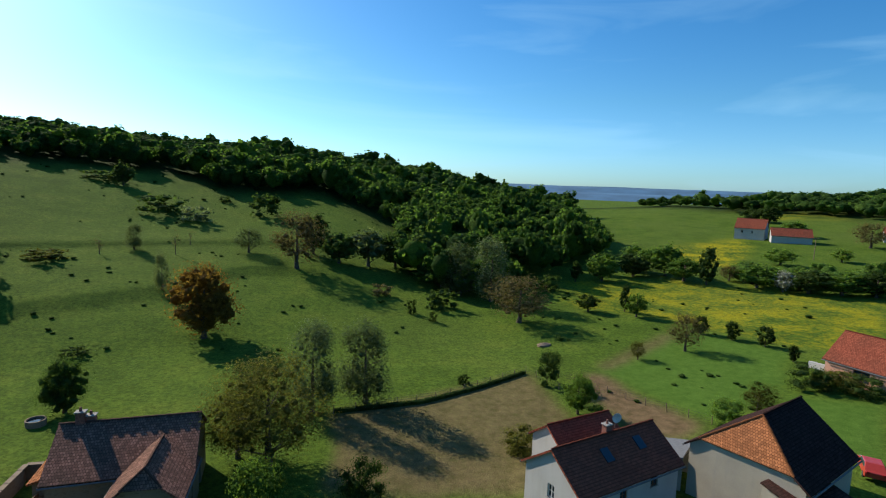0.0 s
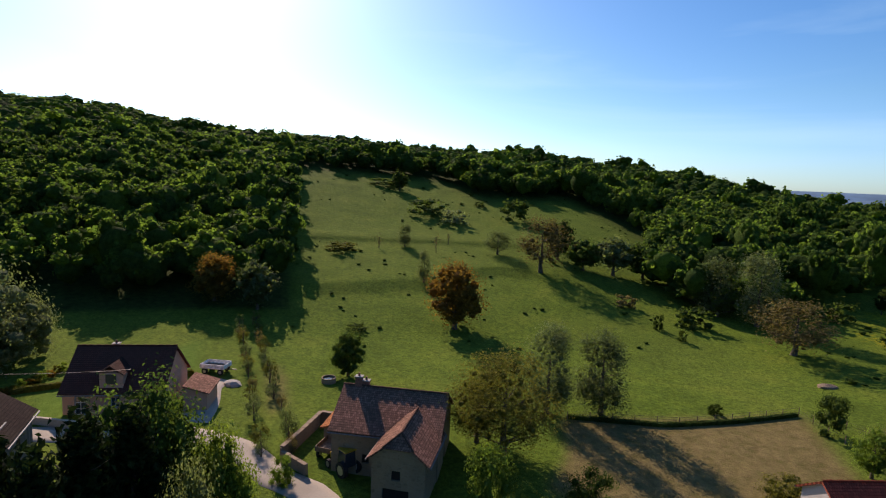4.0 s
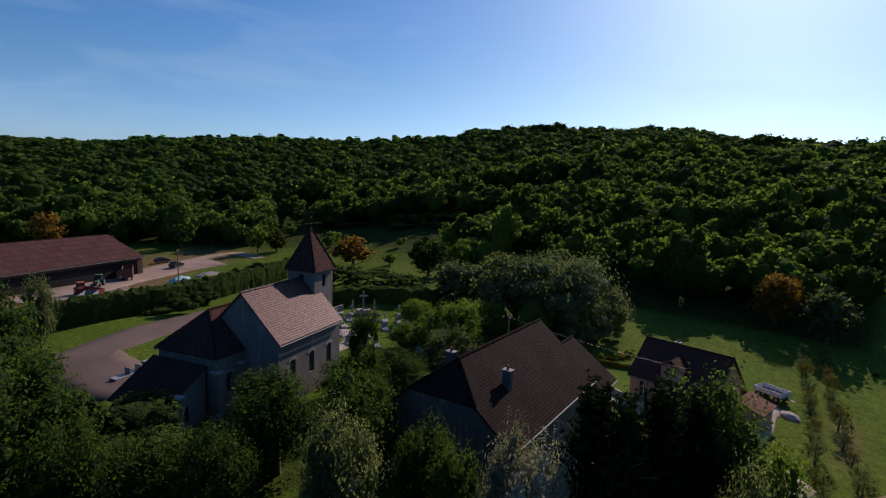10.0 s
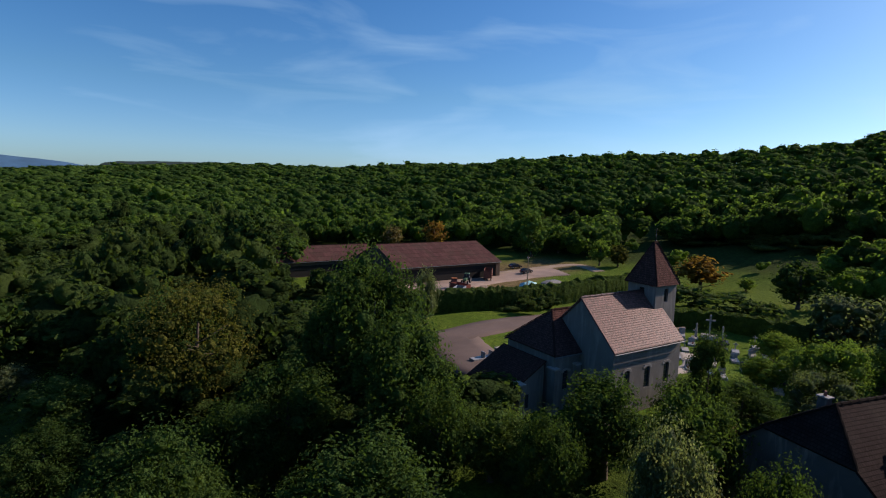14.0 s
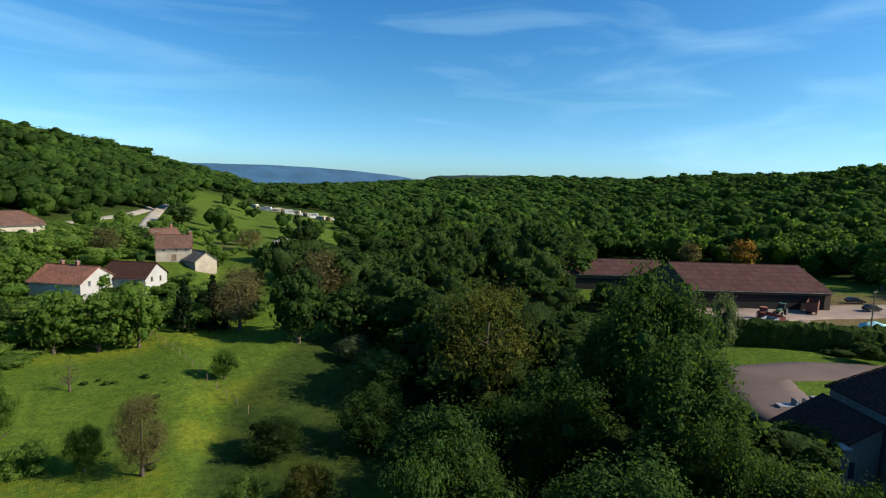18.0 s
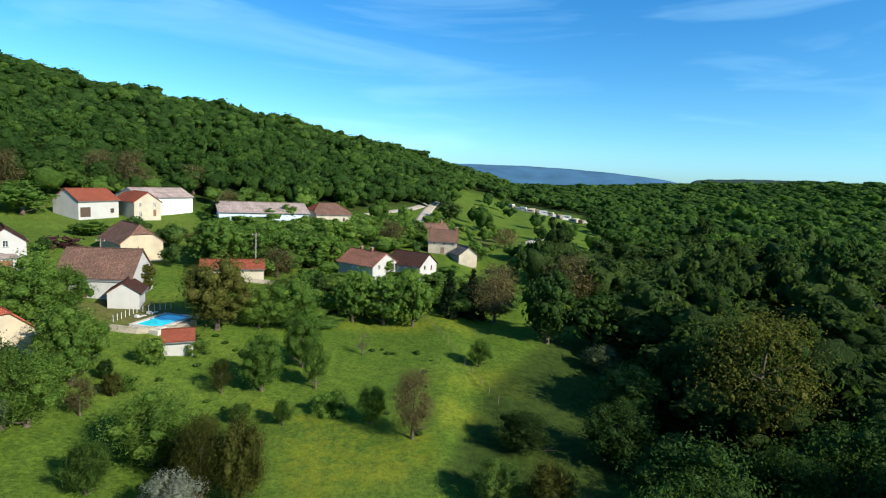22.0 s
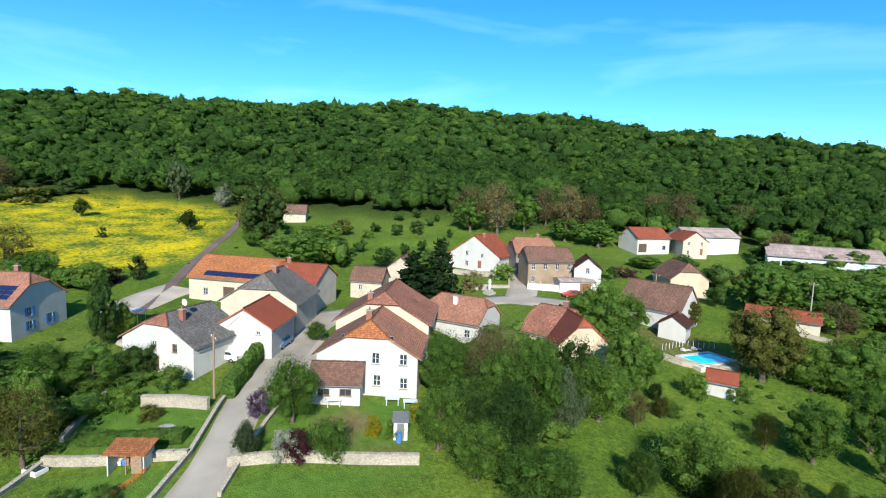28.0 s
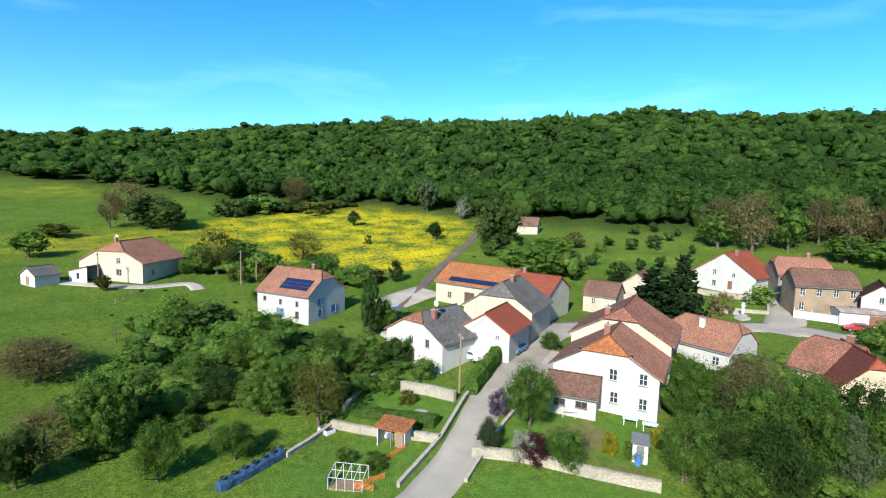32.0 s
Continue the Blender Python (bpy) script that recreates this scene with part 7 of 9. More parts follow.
building("bell_tower", "square church bell tower with a pointed red-brown spire", -65.3, -8.5, 150, 3.7, 3.7, 12.8, 4.0, GREYW, TILE_CHURCH, ridge="x", hips=(1, 1), hip_in=1.0, out=0.3, category="church", gutter=False, openings=[(s, 0, 10.4, 0.7, 1.5, "hole") for s in ("front", "left", "right", "back")])
building("choir", "lower choir of the church with a hipped dark tile roof", -56.9, -17.4, 150, 6.5, 7.4, 5.9, 3.4, GREYW, TILE_CHURCH, ridge="x", hips=(1, 0), category="church", out=0.3, openings=[("front", 1.6, 2.0, 0.8, 2.0, "lancet"), ("front", -1.6, 2.0, 0.8, 2.0, "lancet")])
building("outbuilding", "lower rear wing with a red tile roof and white gable", 12.4, 51.5, 29, 7.7, 4.5, 3.8, 1.6, WHITE, TILE_RED, ridge="x")
building("barn", "small stone barn with a brown tile roof", 94.5, -58.5, -140, 6.5, 6, 3.6, 2.2, STONE, TILE_BROWN, ridge="x", category="barn", openings=[("front", -1.2, 1.6, 0.7, 1.1, "window")])
building("barn", "ruined stone barn with a sagging brown tile roof", 99.5, -71, -140, 6, 7, 3.4, 2.4, STONE, TILE_BROWN, ridge="y", category="barn")
building("house", "small white house half hidden at the wood edge", 178, -82, -125, 7.5, 6, 3.0, 2.6, CREAM, TILE_BROWN, ridge="x", openings=[("front", -1.5, 2.6, 0.9, 1.2, "window"), ("front", 1.5, 2.6, 0.9, 1.2, "window")])
building("chapel", "tiny white chapel at the foot of the wood", 131, -137, -140, 2.6, 3, 2.2, 1.4, WHITE, TILE_GREY, ridge="y", category="chapel", openings=[("front", 0, 0, 1.0, 1.8, "hole")])
building("house", "far white house with a red tile roof", 141, 246, -40, 12, 10, 5, 4, WHITE, TILE_RED, ridge="x", openings=[("front", -3, 2.6, 1, 1.2, "window"), ("front", 1, 2.6, 1, 1.2, "window")])
building("house", "far single-storey house with a red tile roof", 150, 232, -25, 15, 9, 3, 3, WHITE, TILE_RED, ridge="x")
building("house", "far bungalow with a red roof among orchards", 197, 228, -35, 15, 9, 3, 3, WHITE, TILE_RED, ridge="x")
building("garden_house", "small dark-roofed garden house on the slope", 16.5, -142, -130, 5, 4, 2.2, 1.2, WOOD, TILE_DARK, ridge="x", category="shed")
building("outhouse", "long low outhouse with a red tile roof behind the pool garden", 34, -112, -165, 12, 5, 2.4, 1.3, CREAM, TILE_RED, ridge="x", category="shed")

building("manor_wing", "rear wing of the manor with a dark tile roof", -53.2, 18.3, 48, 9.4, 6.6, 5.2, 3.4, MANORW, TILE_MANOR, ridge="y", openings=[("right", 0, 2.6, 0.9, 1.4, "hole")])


# ---------------------------------------------------------------- loose trees between the houses
BUILT = [(o.location.x, o.location.y) for o in bpy.data.objects if o.parent is None and o.get("category") in ("house", "barn", "shed", "garage", "church", "annex", "chapel")]


def scatter(count, seed, low, high, shapes, colours, where, *poly, joined=False):
    """Trees strewn over a stretch of ground, clear of houses and roads: single ones, or one far stand of them."""
    rng = random.Random(seed)
    xs, ys = [p[0] for p in poly], [p[1] for p in poly]
    made, crowns = [], []
    for _ in range(count * 12):
        x, y = rng.uniform(min(xs), max(xs)), rng.uniform(min(ys), max(ys))
        h = rng.uniform(low, high)
        if len(made) >= count:
            break
        if not inside(np.array([x]), np.array([y]), list(poly))[0] or any(math.hypot(x - a, y - b) < 9.5 for a, b in BUILT) or any(math.hypot(x - a, y - b) < h * 0.8 for a, b in made):
            continue
        if any(np.hypot(line[:, 0] - x, line[:, 1] - y).min() < w / 2 + 2.2 for line, w in ROAD_LINES):
            continue
        made.append((x, y))
        if joined:
            crowns.append((x, y, h))
            continue
        tree(rng.choice(shapes), rng.choice(colours), round(x, 1), round(y, 1), round(h, 1), round(h * rng.uniform(0.8, 1.15), 1), where)
    if crowns:
        woodland("far_trees", "loose green trees and shrubs " + where, [(x, y, ground(x, y) - 0.3) for x, y, h in crowns], [h for x, y, h in crowns], [h * rng.uniform(0.8, 1.25) for x, y, h in crowns], 420, 0.075, [rng.random() for c in crowns], LEAF["green" if seed % 2 else "deep"], seed=40 + seed)


LEAFY, MIXED = ("broad", "broad_b", "broad_c"), ("green", "green", "deep", "olive")
scatter(26, 1, 6, 12, ("broad", "broad_b", "broad_c", "thin"), ("green", "deep", "brown", "green"), "behind the farm sheds", (112, -150), (96, -177), (60, -198), (20, -208), (-5, -218), (-2, -200), (20, -194), (50, -188), (70, -184), (90, -168), joined=True)
scatter(26, 2, 3.5, 7.5, LEAFY, MIXED, "among the upper gardens", (75, -112), (62, -142), (30, -164), (5, -172), (-12, -150), (10, -140), (30, -126), (52, -110), joined=True)
scatter(30, 3, 3, 7, LEAFY, MIXED, "on the hamlet meadow", (6, -185), (-4, -245), (-40, -245), (-62, -200), (-34, -146), (-12, -142), joined=True)
scatter(16, 4, 3, 6.5, LEAFY, MIXED, "on the green slope", (116, -58), (152, -90), (166, -118), (124, -132), (106, -95), joined=True)
scatter(5, 5, 2.5, 4.5, LEAFY, MIXED, "beside the pool garden", (46, -68), (37, -73), (28, -60), (37, -55))
scatter(10, 6, 2, 4.5, LEAFY + ("bush",), MIXED, "beside the farm lane", (126, 46), (150, 30), (141, 4), (116, 8))
scatter(10, 7, 3, 6.5, LEAFY, ("deep", "green", "silver"), "on the valley pasture", (-150, -10), (-230, -40), (-205, 30), (-160, 25), joined=True)


# ---------------------------------------------------------------- far distance
def far_ridge(label, az0, az1, dist, low, peak, material, seed, flat=0.4, deep=500):
    """A far wooded ridge along the horizon, a real hill with a back and a front slope."""
    bm = bmesh.new()
    n = 60
    rows = []
    for k in range(n + 1):
        u = k / n
        a = radians(az0 + (az1 - az0) * u)
        h = low + (peak - low) * math.sin(math.pi * min(1, max(0, u))) ** flat + 4 * noise.noise((u * 9, seed, 0)) + 1.5 * noise.noise((u * 40, seed, 1))
        rows.append([bm.verts.new((-math.sin(a) * (dist + d), math.cos(a) * (dist + d), z)) for d, z in ((-deep, -30), (-deep * 0.4, h * 0.6), (0, h), (deep * 0.5, h * 0.7), (deep, -30))])
    for p, q in zip(rows, rows[1:]):
        for c in range(4):
            bm.faces.new((p[c], p[c + 1], q[c + 1], q[c]))
    me = bpy.data.meshes.new("backdrop")
    bmesh.ops.recalc_face_normals(bm, faces=bm.faces)
    bm.to_mesh(me)
    bm.free()
    me.materials.append(material)
    me.shade_smooth()
    tagged(new("backdrop", me), label, "hills", kind="structure")


# distance haze is put into these two base colours as blue
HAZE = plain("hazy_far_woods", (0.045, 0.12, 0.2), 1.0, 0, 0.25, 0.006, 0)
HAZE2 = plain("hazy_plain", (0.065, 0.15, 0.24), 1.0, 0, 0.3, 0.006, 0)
FARDARK = plain("far_fir_woods", (0.014, 0.032, 0.022), 1.0, 0, 0.3, 0.02, 0)
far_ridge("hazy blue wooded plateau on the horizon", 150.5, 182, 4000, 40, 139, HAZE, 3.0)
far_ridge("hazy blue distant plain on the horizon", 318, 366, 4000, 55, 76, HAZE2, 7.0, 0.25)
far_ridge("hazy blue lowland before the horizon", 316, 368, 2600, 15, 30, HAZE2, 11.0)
far_ridge("dark fir woods on the far ridge", 131, 150.5, 1650, 44, 68, FARDARK, 5.0, 0.3, 240)


# ---------------------------------------------------------------- garden walls, hedges, fences
def along(pts, step):
    """Points every step metres along a line, with the direction."""
    out = []
    for (x0, y0), (x1, y1) in zip(pts, pts[1:]):
        n = max(1, int(math.hypot(x1 - x0, y1 - y0) / step))
        for k in range(n):
            out.append((x0 + (x1 - x0) * k / n, y0 + (y1 - y0) * k / n, math.atan2(y1 - y0, x1 - x0)))
    out.append((*pts[-1], out[-1][2]))
    return out


def garden_wall(label, pts, h, thick=0.4, material=None, name="garden_wall"):
    """Low wall that follows the ground: a body of stones with a coping of single slabs."""
    top = tagged(new(name), label, "wall")
    line = along(pts, 1.1)
    rng = random.Random(int(abs(pts[0][0] * 10)))
    bm = bmesh.new()
    rows = []
    for x, y, a in line:
        nx, ny = -math.sin(a) * thick / 2, math.cos(a) * thick / 2
        g = ground(x, y)
        hh = h * rng.uniform(0.93, 1.05)
        rows.append([bm.verts.new(p) for p in ((x + nx, y + ny, g - 0.7), (x + nx * 0.9, y + ny * 0.9, g + hh), (x - nx * 0.9, y - ny * 0.9, g + hh), (x - nx, y - ny, g - 0.7))])
    for p, q in zip(rows, rows[1:]):
        for c in range(3):
            bm.faces.new((p[c], p[c + 1], q[c + 1], q[c]))
    for r in (rows[0], rows[-1]):
        bm.faces.new(r)
    part("wall_body", bm, material or DRYST, top)
    for (x, y, a), (x1, y1, _) in zip(line, line[1:]):
        ln = math.hypot(x1 - x, y1 - y)
        s = part("coping_stone", new_box(0.02, ln - 0.02, -thick * 0.56, thick * 0.56, 0, 0.11, bevel=0.02), DRYST if material is None else material, top)
        dz = ground(x1, y1) - ground(x, y)
        s.matrix_basis = Matrix.Translation((x, y, ground(x, y) + h + rng.uniform(-0.02, 0.03))) @ Matrix.Rotation(a, 4, "Z") @ Matrix.Rotation(-math.atan2(dz, ln), 4, "Y")
    return top


def hedge(label, pts, h, w, colour="green", name="hedge"):
    """Clipped hedge along a line: a dense leafy body with an uneven top."""
    rng = np.random.default_rng(int(abs(pts[0][0] * 7)) + 3)
    bm = bmesh.new()
    line = along(pts, 0.7)
    rows = []
    for x, y, a in line:
        g = ground(x, y)
        k = 0.06 * rng.normal(size=8)
        prof = ((-0.5, -0.2), (-0.52, h * 0.5), (-0.42, h * 0.95), (0, h * 1.02), (0.42, h * 0.95), (0.52, h * 0.5), (0.5, -0.2))
        rows.append([bm.verts.new((x - math.sin(a) * w * (u + k[i] * 0.6), y + math.cos(a) * w * (u + k[i] * 0.6), g + z * (1 + k[i]))) for i, (u, z) in enumerate(prof)])
    for p, q in zip(rows, rows[1:]):
        for c in range(len(p) - 1):
            bm.faces.new((p[c], p[c + 1], q[c + 1], q[c]))
    bm.faces.new(rows[0])
    bm.faces.new(rows[-1])
    for p, q in zip(rows, rows[1:]):
        for _ in range(int(26 * 0.7 * (h + w))):
            c = int(rng.integers(0, 6))
            s, t = rng.uniform(), rng.uniform()
            o = (p[c].co * (1 - s) + q[c].co * s) * (1 - t) + (p[c + 1].co * (1 - s) + q[c + 1].co * s) * t
            d = Vector(rng.normal(size=3)).normalized() * 0.13
            e = d.orthogonal().normalized() * 0.07
            o = o + Vector(rng.normal(size=3) * 0.05)
            bm.faces.new([bm.verts.new(v) for v in (o - d, o - e, o + d, o + e)])
    me = bpy.data.meshes.new(name)
    bm.to_mesh(me)
    bm.free()
    me.materials.append(LEAF[colour])
    return tagged(new(name, me), label, "hedge")


def cyl(bm, x, y, z0, z1, r0, r1=None, sides=8):
    bmesh.ops.create_cone(bm, cap_ends=True, segments=sides, radius1=r0, radius2=r0 if r1 is None else r1, depth=z1 - z0, matrix=Matrix.Translation((x, y, (z0 + z1) / 2)))
    return bm


def fence(label, pts, h=1.1, step=2.4, material=None, wires=3):
    top = tagged(new("fence"), label, "fence")
    line = along(pts, step)
    for x, y, a in line:
        g = ground(x, y)
        part("post", cyl(bmesh.new(), x, y, g - 0.3, g + h, 0.055, 0.045, 6), material or WOOD, top)
    for k in range(wires):
        bm = bmesh.new()
        for (x, y, a), (x1, y1, _) in zip(line, line[1:]):
            z = h * (0.35 + 0.6 * k / max(1, wires - 1))
            tube(bm, Vector((x, y, ground(x, y) + z)), Vector((x1, y1, ground(x1, y1) + z)), 0.012, 0.012, 4)
        part("wire", bm, IRON, top)
    return top


def pole(x, y, h, label="wooden utility pole with a crossarm and insulators"):
    top = tagged(new("utility_pole"), label, "pole", "utility poles")
    g = ground(x, y)
    top.location = (x, y, g)
    part("shaft", cyl(bmesh.new(), 0, 0, -0.5, h, 0.15, 0.1), WOOD if h < 9 else CONCRETE, top)
    arm = part("crossarm", new_box(-0.8, 0.8, -0.05, 0.05, h - 0.5, h - 0.38), WOOD, top)
    for k in (-0.7, 0, 0.7):
        part("insulator", cyl(bmesh.new(), k, 0, h - 0.38, h - 0.2, 0.05), PAINT_W, arm)
    return top


garden_wall("long pale limestone garden wall beside the street", [(48.2, -13.1), (44.8, -18.5), (41.5, -22.6), (38.2, -27.0)], 0.9, 0.45)
garden_wall("low stone kerb wall along the village street", [(44.6, -11.2), (50.5, -16.4), (55.5, -21.5)], 0.35, 0.35)
garden_wall("low stone wall beside the street gardens", [(46.5, -5.4), (52.5, -11.2), (59.6, -16.2), (64.5, -20.2)], 0.45, 0.35)
garden_wall("dry stone terrace wall below the white house", [(66.8, -10.2), (63.5, -13.0), (60.0, -15.2)], 1.2, 0.5)
garden_wall("tumbled dry stone wall climbing the garden edge", [(64.6, -2.6), (68.0, -4.5), (72.0, -7.2), (75.6, -9.4)], 0.5, 0.45)
garden_wall("low dry stone wall above the vegetable garden", [(61.1, -0.8), (57.5, -4.6), (54.5, -8.2), (52.1, -10.9)], 0.8, 0.45)
garden_wall("low stone wall beside the vegetable garden", [(55.8, 4.2), (58.4, 1.6), (61.1, -0.8)], 0.4, 0.4)
garden_wall("old stone yard wall beside the barn", [(-36.6, 37.6), (-38.9, 46.4), (-36.2, 47.2)], 1.4, 0.45, STONE_D)
garden_wall("low stone wall along the lane by the barn", [(-36.6, 37.6), (-33.0, 37.0)], 1.0, 0.4, STONE_D)
garden_wall("low rendered garden wall beside the villa drive", [(-66.5, 27.2), (-64.1, 28.3), (-58.5, 30.6), (-55.4, 32.6)], 0.7, 0.3, STONE)
garden_wall("stone retaining wall below the pool terrace", [(40.4, -76.0), (36.6, -76.4), (32.4, -79.0), (30.4, -81.6)], 0.8, 0.35)
garden_wall("low wall round the village square", [(84.4, -82.0), (80.4, -86.0), (84.4, -90.6)], 0.6, 0.4)
garden_wall("white terrace wall in front of the stone house", [(77.2, -88.6), (72.6, -91.6), (69.0, -94.2)], 1.3, 0.35, PAINT_W)
garden_wall("long low churchyard wall", [(-78, -16), (-88, -12), (-98, -6)], 0.8, 0.4, STONE_D)
garden_wall("pale terrace wall of the red-roofed villa", [(54.9, 79.6), (57.4, 75.6), (60.6, 71.2)], 0.9, 0.3, PAINT_W)
garden_wall("pale stone wall behind the pool garden", [(40, -108), (32, -110), (24, -112)], 0.7, 0.4)
garden_wall("rubble retaining wall on the slope above the square", [(98, -84), (92, -88), (88, -92)], 1.1, 0.5)
hedge("tall clipped green hedge beside the village street", [(60.6, -17.4), (64.6, -20.6), (68.6, -23.6), (71.8, -26.0)], 2.3, 1.5, "green")
hedge("trimmed dark hedge above the vegetable garden", [(63.0, -4.0), (59.0, -8.0), (55.4, -11.6)], 1.2, 1.3, "green")
hedge("long clipped dark hedge between farm yard and church", [(-84, -55), (-92, -46), (-100, -38), (-112, -31), (-128, -24), (-148, -17)], 4.2, 3.2, "dark")
hedge("dark hedge behind the churchyard graves", [(-100, -10), (-104, 0), (-100, 12)], 3.2, 2.4, "dark")
hedge("low hedge at the villa lawn", [(-74, 29), (-70, 38), (-62, 48)], 0.7, 0.7, "olive")
hedge("overgrown hedge along the paddock fence", [(-14.2, 62.4), (-4, 67), (4, 73), (11.4, 79.2)], 0.45, 0.6, "dark")
fence("wooden post and wire fence round the paddock", [(-14.2, 62.1), (-2, 68.5), (11.7, 79.6), (16.5, 70.5), (20, 63)])
fence("post and wire fence between the lawn and vegetable beds", [(14.4, 79.0), (20, 74), (31.1, 61.4)])
fence("post and wire fence dividing the flowering meadows", [(-13.5, -66), (-10.5, -78), (-7.5, -92), (-4, -104)], 1.2, 2.6)
fence("wooden posts along the farm lane", [(120, 36), (128, 34), (136, 28)], 1.2, 2.4)
fence("white picket fence beside the swimming pool", [(41.2, -79.4), (40.2, -84.4), (36.6, -88.0)], 1.0, 0.8, PAINT_W, 2)
fence("white posts along the terrace of the stone house", [(81.4, -93.4), (77.2, -88.8), (72.6, -91.8), (68.8, -94.6)], 1.9, 2.0, PAINT_W, 2)
for px, py, ph in ((61.9, -16.4, 7.5), (94.4, -39.7, 8), (88, -75.6, 8), (133, 13.5, 8), (131.8, 42.2, 8), (135.3, 10.2, 7), (131, 189, 8), (52.5, -98.0, 8), (31, -118, 9), (-128, -44, 8), (-72, 18, 7)):
    pole(px, py, ph)


def power_line(label, *tops):
    """Wires that sag from support to support; each end (x, y, height over the ground)."""
    top = tagged(new("power_line"), label, "cable")
    for (xa, ya, ha), (xb, yb, hb) in zip(tops, tops[1:]):
        a, b = Vector((xa, ya, ground(xa, ya) + ha)), Vector((xb, yb, ground(xb, yb) + hb))
        bm = bmesh.new()
        n = 12
        pts = [a.lerp(b, k / n) - Vector((0, 0, (b - a).length * 0.02 * 4 * (k / n) * (1 - k / n))) for k in range(n + 1)]
        for p, q in zip(pts, pts[1:]):
            tube(bm, p, q, 0.018, 0.018, 4)
        part("wire", bm, IRON, top)
    return top


power_line("thin dark power cable from the pole to the villa", (-72, 18, 6.6), (-56.5, 35.6, 5.4))
power_line("thin dark power cables along the village street", (61.9, -16.4, 7.1), (94.4, -39.7, 7.6), (88, -75.6, 7.6))
power_line("thin dark power cable beside the farm lane", (133, 13.5, 7.6), (131.8, 42.2, 7.6))


# ---------------------------------------------------------------- vehicles
TYRE = plain("tyre_rubber", (0.02, 0.02, 0.02), 0.9, 0, 0.2)
RIM = plain("wheel_rim", (0.45, 0.45, 0.46), 0.35, 0.8, 0.1)
LAMP = plain("lamp_glass", (0.75, 0.75, 0.72), 0.1, 0, 0.05)
TAIL = plain("tail_glass", (0.4, 0.02, 0.02), 0.15, 0, 0.05)


def wheel(parent, x, y, r, w):
    bm = bmesh.new()
    bmesh.ops.create_cone(bm, cap_ends=True, segments=16, radius1=r, radius2=r, depth=w, matrix=Matrix.Translation((x, y, r)) @ Matrix.Rotation(math.pi / 2, 4, "X"))
    t = part("wheel", bm, TYRE, parent)
    bm = bmesh.new()
    bmesh.ops.create_cone(bm, cap_ends=True, segments=12, radius1=r * 0.6, radius2=r * 0.55, depth=w + 0.03, matrix=Matrix.Translation((x, y, r)) @ Matrix.Rotation(math.pi / 2, 4, "X"))
    part("rim", bm, RIM, t)


def loft(profile, half, tuck):
    """A body drawn from its side outline, narrower at the top."""
    bm = bmesh.new()
    zs = [p[1] for p in profile]
    lo, hi = min(zs), max(zs)
    rings = []
    for s in (-1, 1):
        rings.append([bm.verts.new((x, s * half * (1 - tuck * max(0, (z - lo) / (hi - lo) - 0.35)), z)) for x, z in profile])
    n = len(profile)
    for k in range(n):
        bm.faces.new((rings[0][k], rings[0][(k + 1) % n], rings[1][(k + 1) % n], rings[1][k]))
    bm.faces.new(rings[0])
    bm.faces.new(rings[1][::-1])
    bmesh.ops.bevel(bm, geom=[e for e in bm.edges], offset=0.05, segments=1, affect="EDGES", clamp_overlap=True)
    return bm


def car(label, x, y, yaw, rgb, van=False):
    top = tagged(new("van" if van else "car"), label, "van" if van else "car", "parked vehicles")
    top.matrix_world = Matrix.Translation((x, y, ground(x, y) + 0.1)) @ Matrix.Rotation(radians(yaw), 4, "Z")
    paint = plain("car_paint", rgb, 0.25, 0.1, 0.05)
    if van:
        body = [(-2.3, 0.35), (2.3, 0.35), (2.35, 0.95), (1.75, 1.15), (1.15, 1.95), (-2.25, 2.0)]
        glassp = [(0.55, 1.2), (1.5, 1.2), (1.05, 1.82), (0.55, 1.85)]
    else:
        body = [(-2.05, 0.35), (2.05, 0.35), (2.1, 0.75), (1.15, 0.92), (0.45, 1.42), (-1.1, 1.46), (-1.85, 1.0), (-2.1, 0.9)]
        glassp = [(-1.55, 0.98), (1.0, 0.96), (0.42, 1.37), (-1.05, 1.4)]
    part("body", loft(body, 0.88, 0.25), paint, top)
    part("side_windows", loft(glassp, 0.85 if not van else 0.87, 0.12), PANE, top)
    for sx in (-1.3, 1.35):
        for sy in (-0.78, 0.78):
            wheel(top, sx, sy, 0.31, 0.2)
    for sy in (-0.6, 0.6):
        part("headlight", new_box(2.02, 2.12, sy - 0.17, sy + 0.17, 0.62, 0.76, bevel=0.02), LAMP, top)
        part("tail_light", new_box(-2.16 - (0.2 if van else 0), -2.05 - (0.2 if van else 0), sy - 0.12, sy + 0.12, 0.75, 0.95, bevel=0.02), TAIL, top)
    part("bumper", new_box(2.03, 2.17, -0.8, 0.8, 0.36, 0.52, bevel=0.03), paint if not van else TYRE, top)
    return top


car("blue estate car parked beside the village street", 73.2, -29.4, 132, (0.12, 0.22, 0.36))
car("white car parked in front of the white house", 72.6, -21.6, 30, (0.75, 0.75, 0.74))
car("white delivery van parked against the house wall", 74.6, -21.2, 30, (0.78, 0.78, 0.77), True)
car("red car parked below the stone house", 67.2, -91.4, 50, (0.35, 0.03, 0.03))
car("dark car parked on the square", 83.6, -97.6, 120, (0.05, 0.06, 0.07))
car("white camper van parked behind the pool garden", 37.2, -104, 20, (0.75, 0.75, 0.73), True)
car("red and white car parked beside the dark-roofed house", 40.4, 49.4, 60, (0.45, 0.05, 0.04))
car("dark car on the farm yard track", -151, -52, 160, (0.03, 0.03, 0.035))
car("dark car parked by the farm yard", -158, -58, 140, (0.04, 0.04, 0.045))
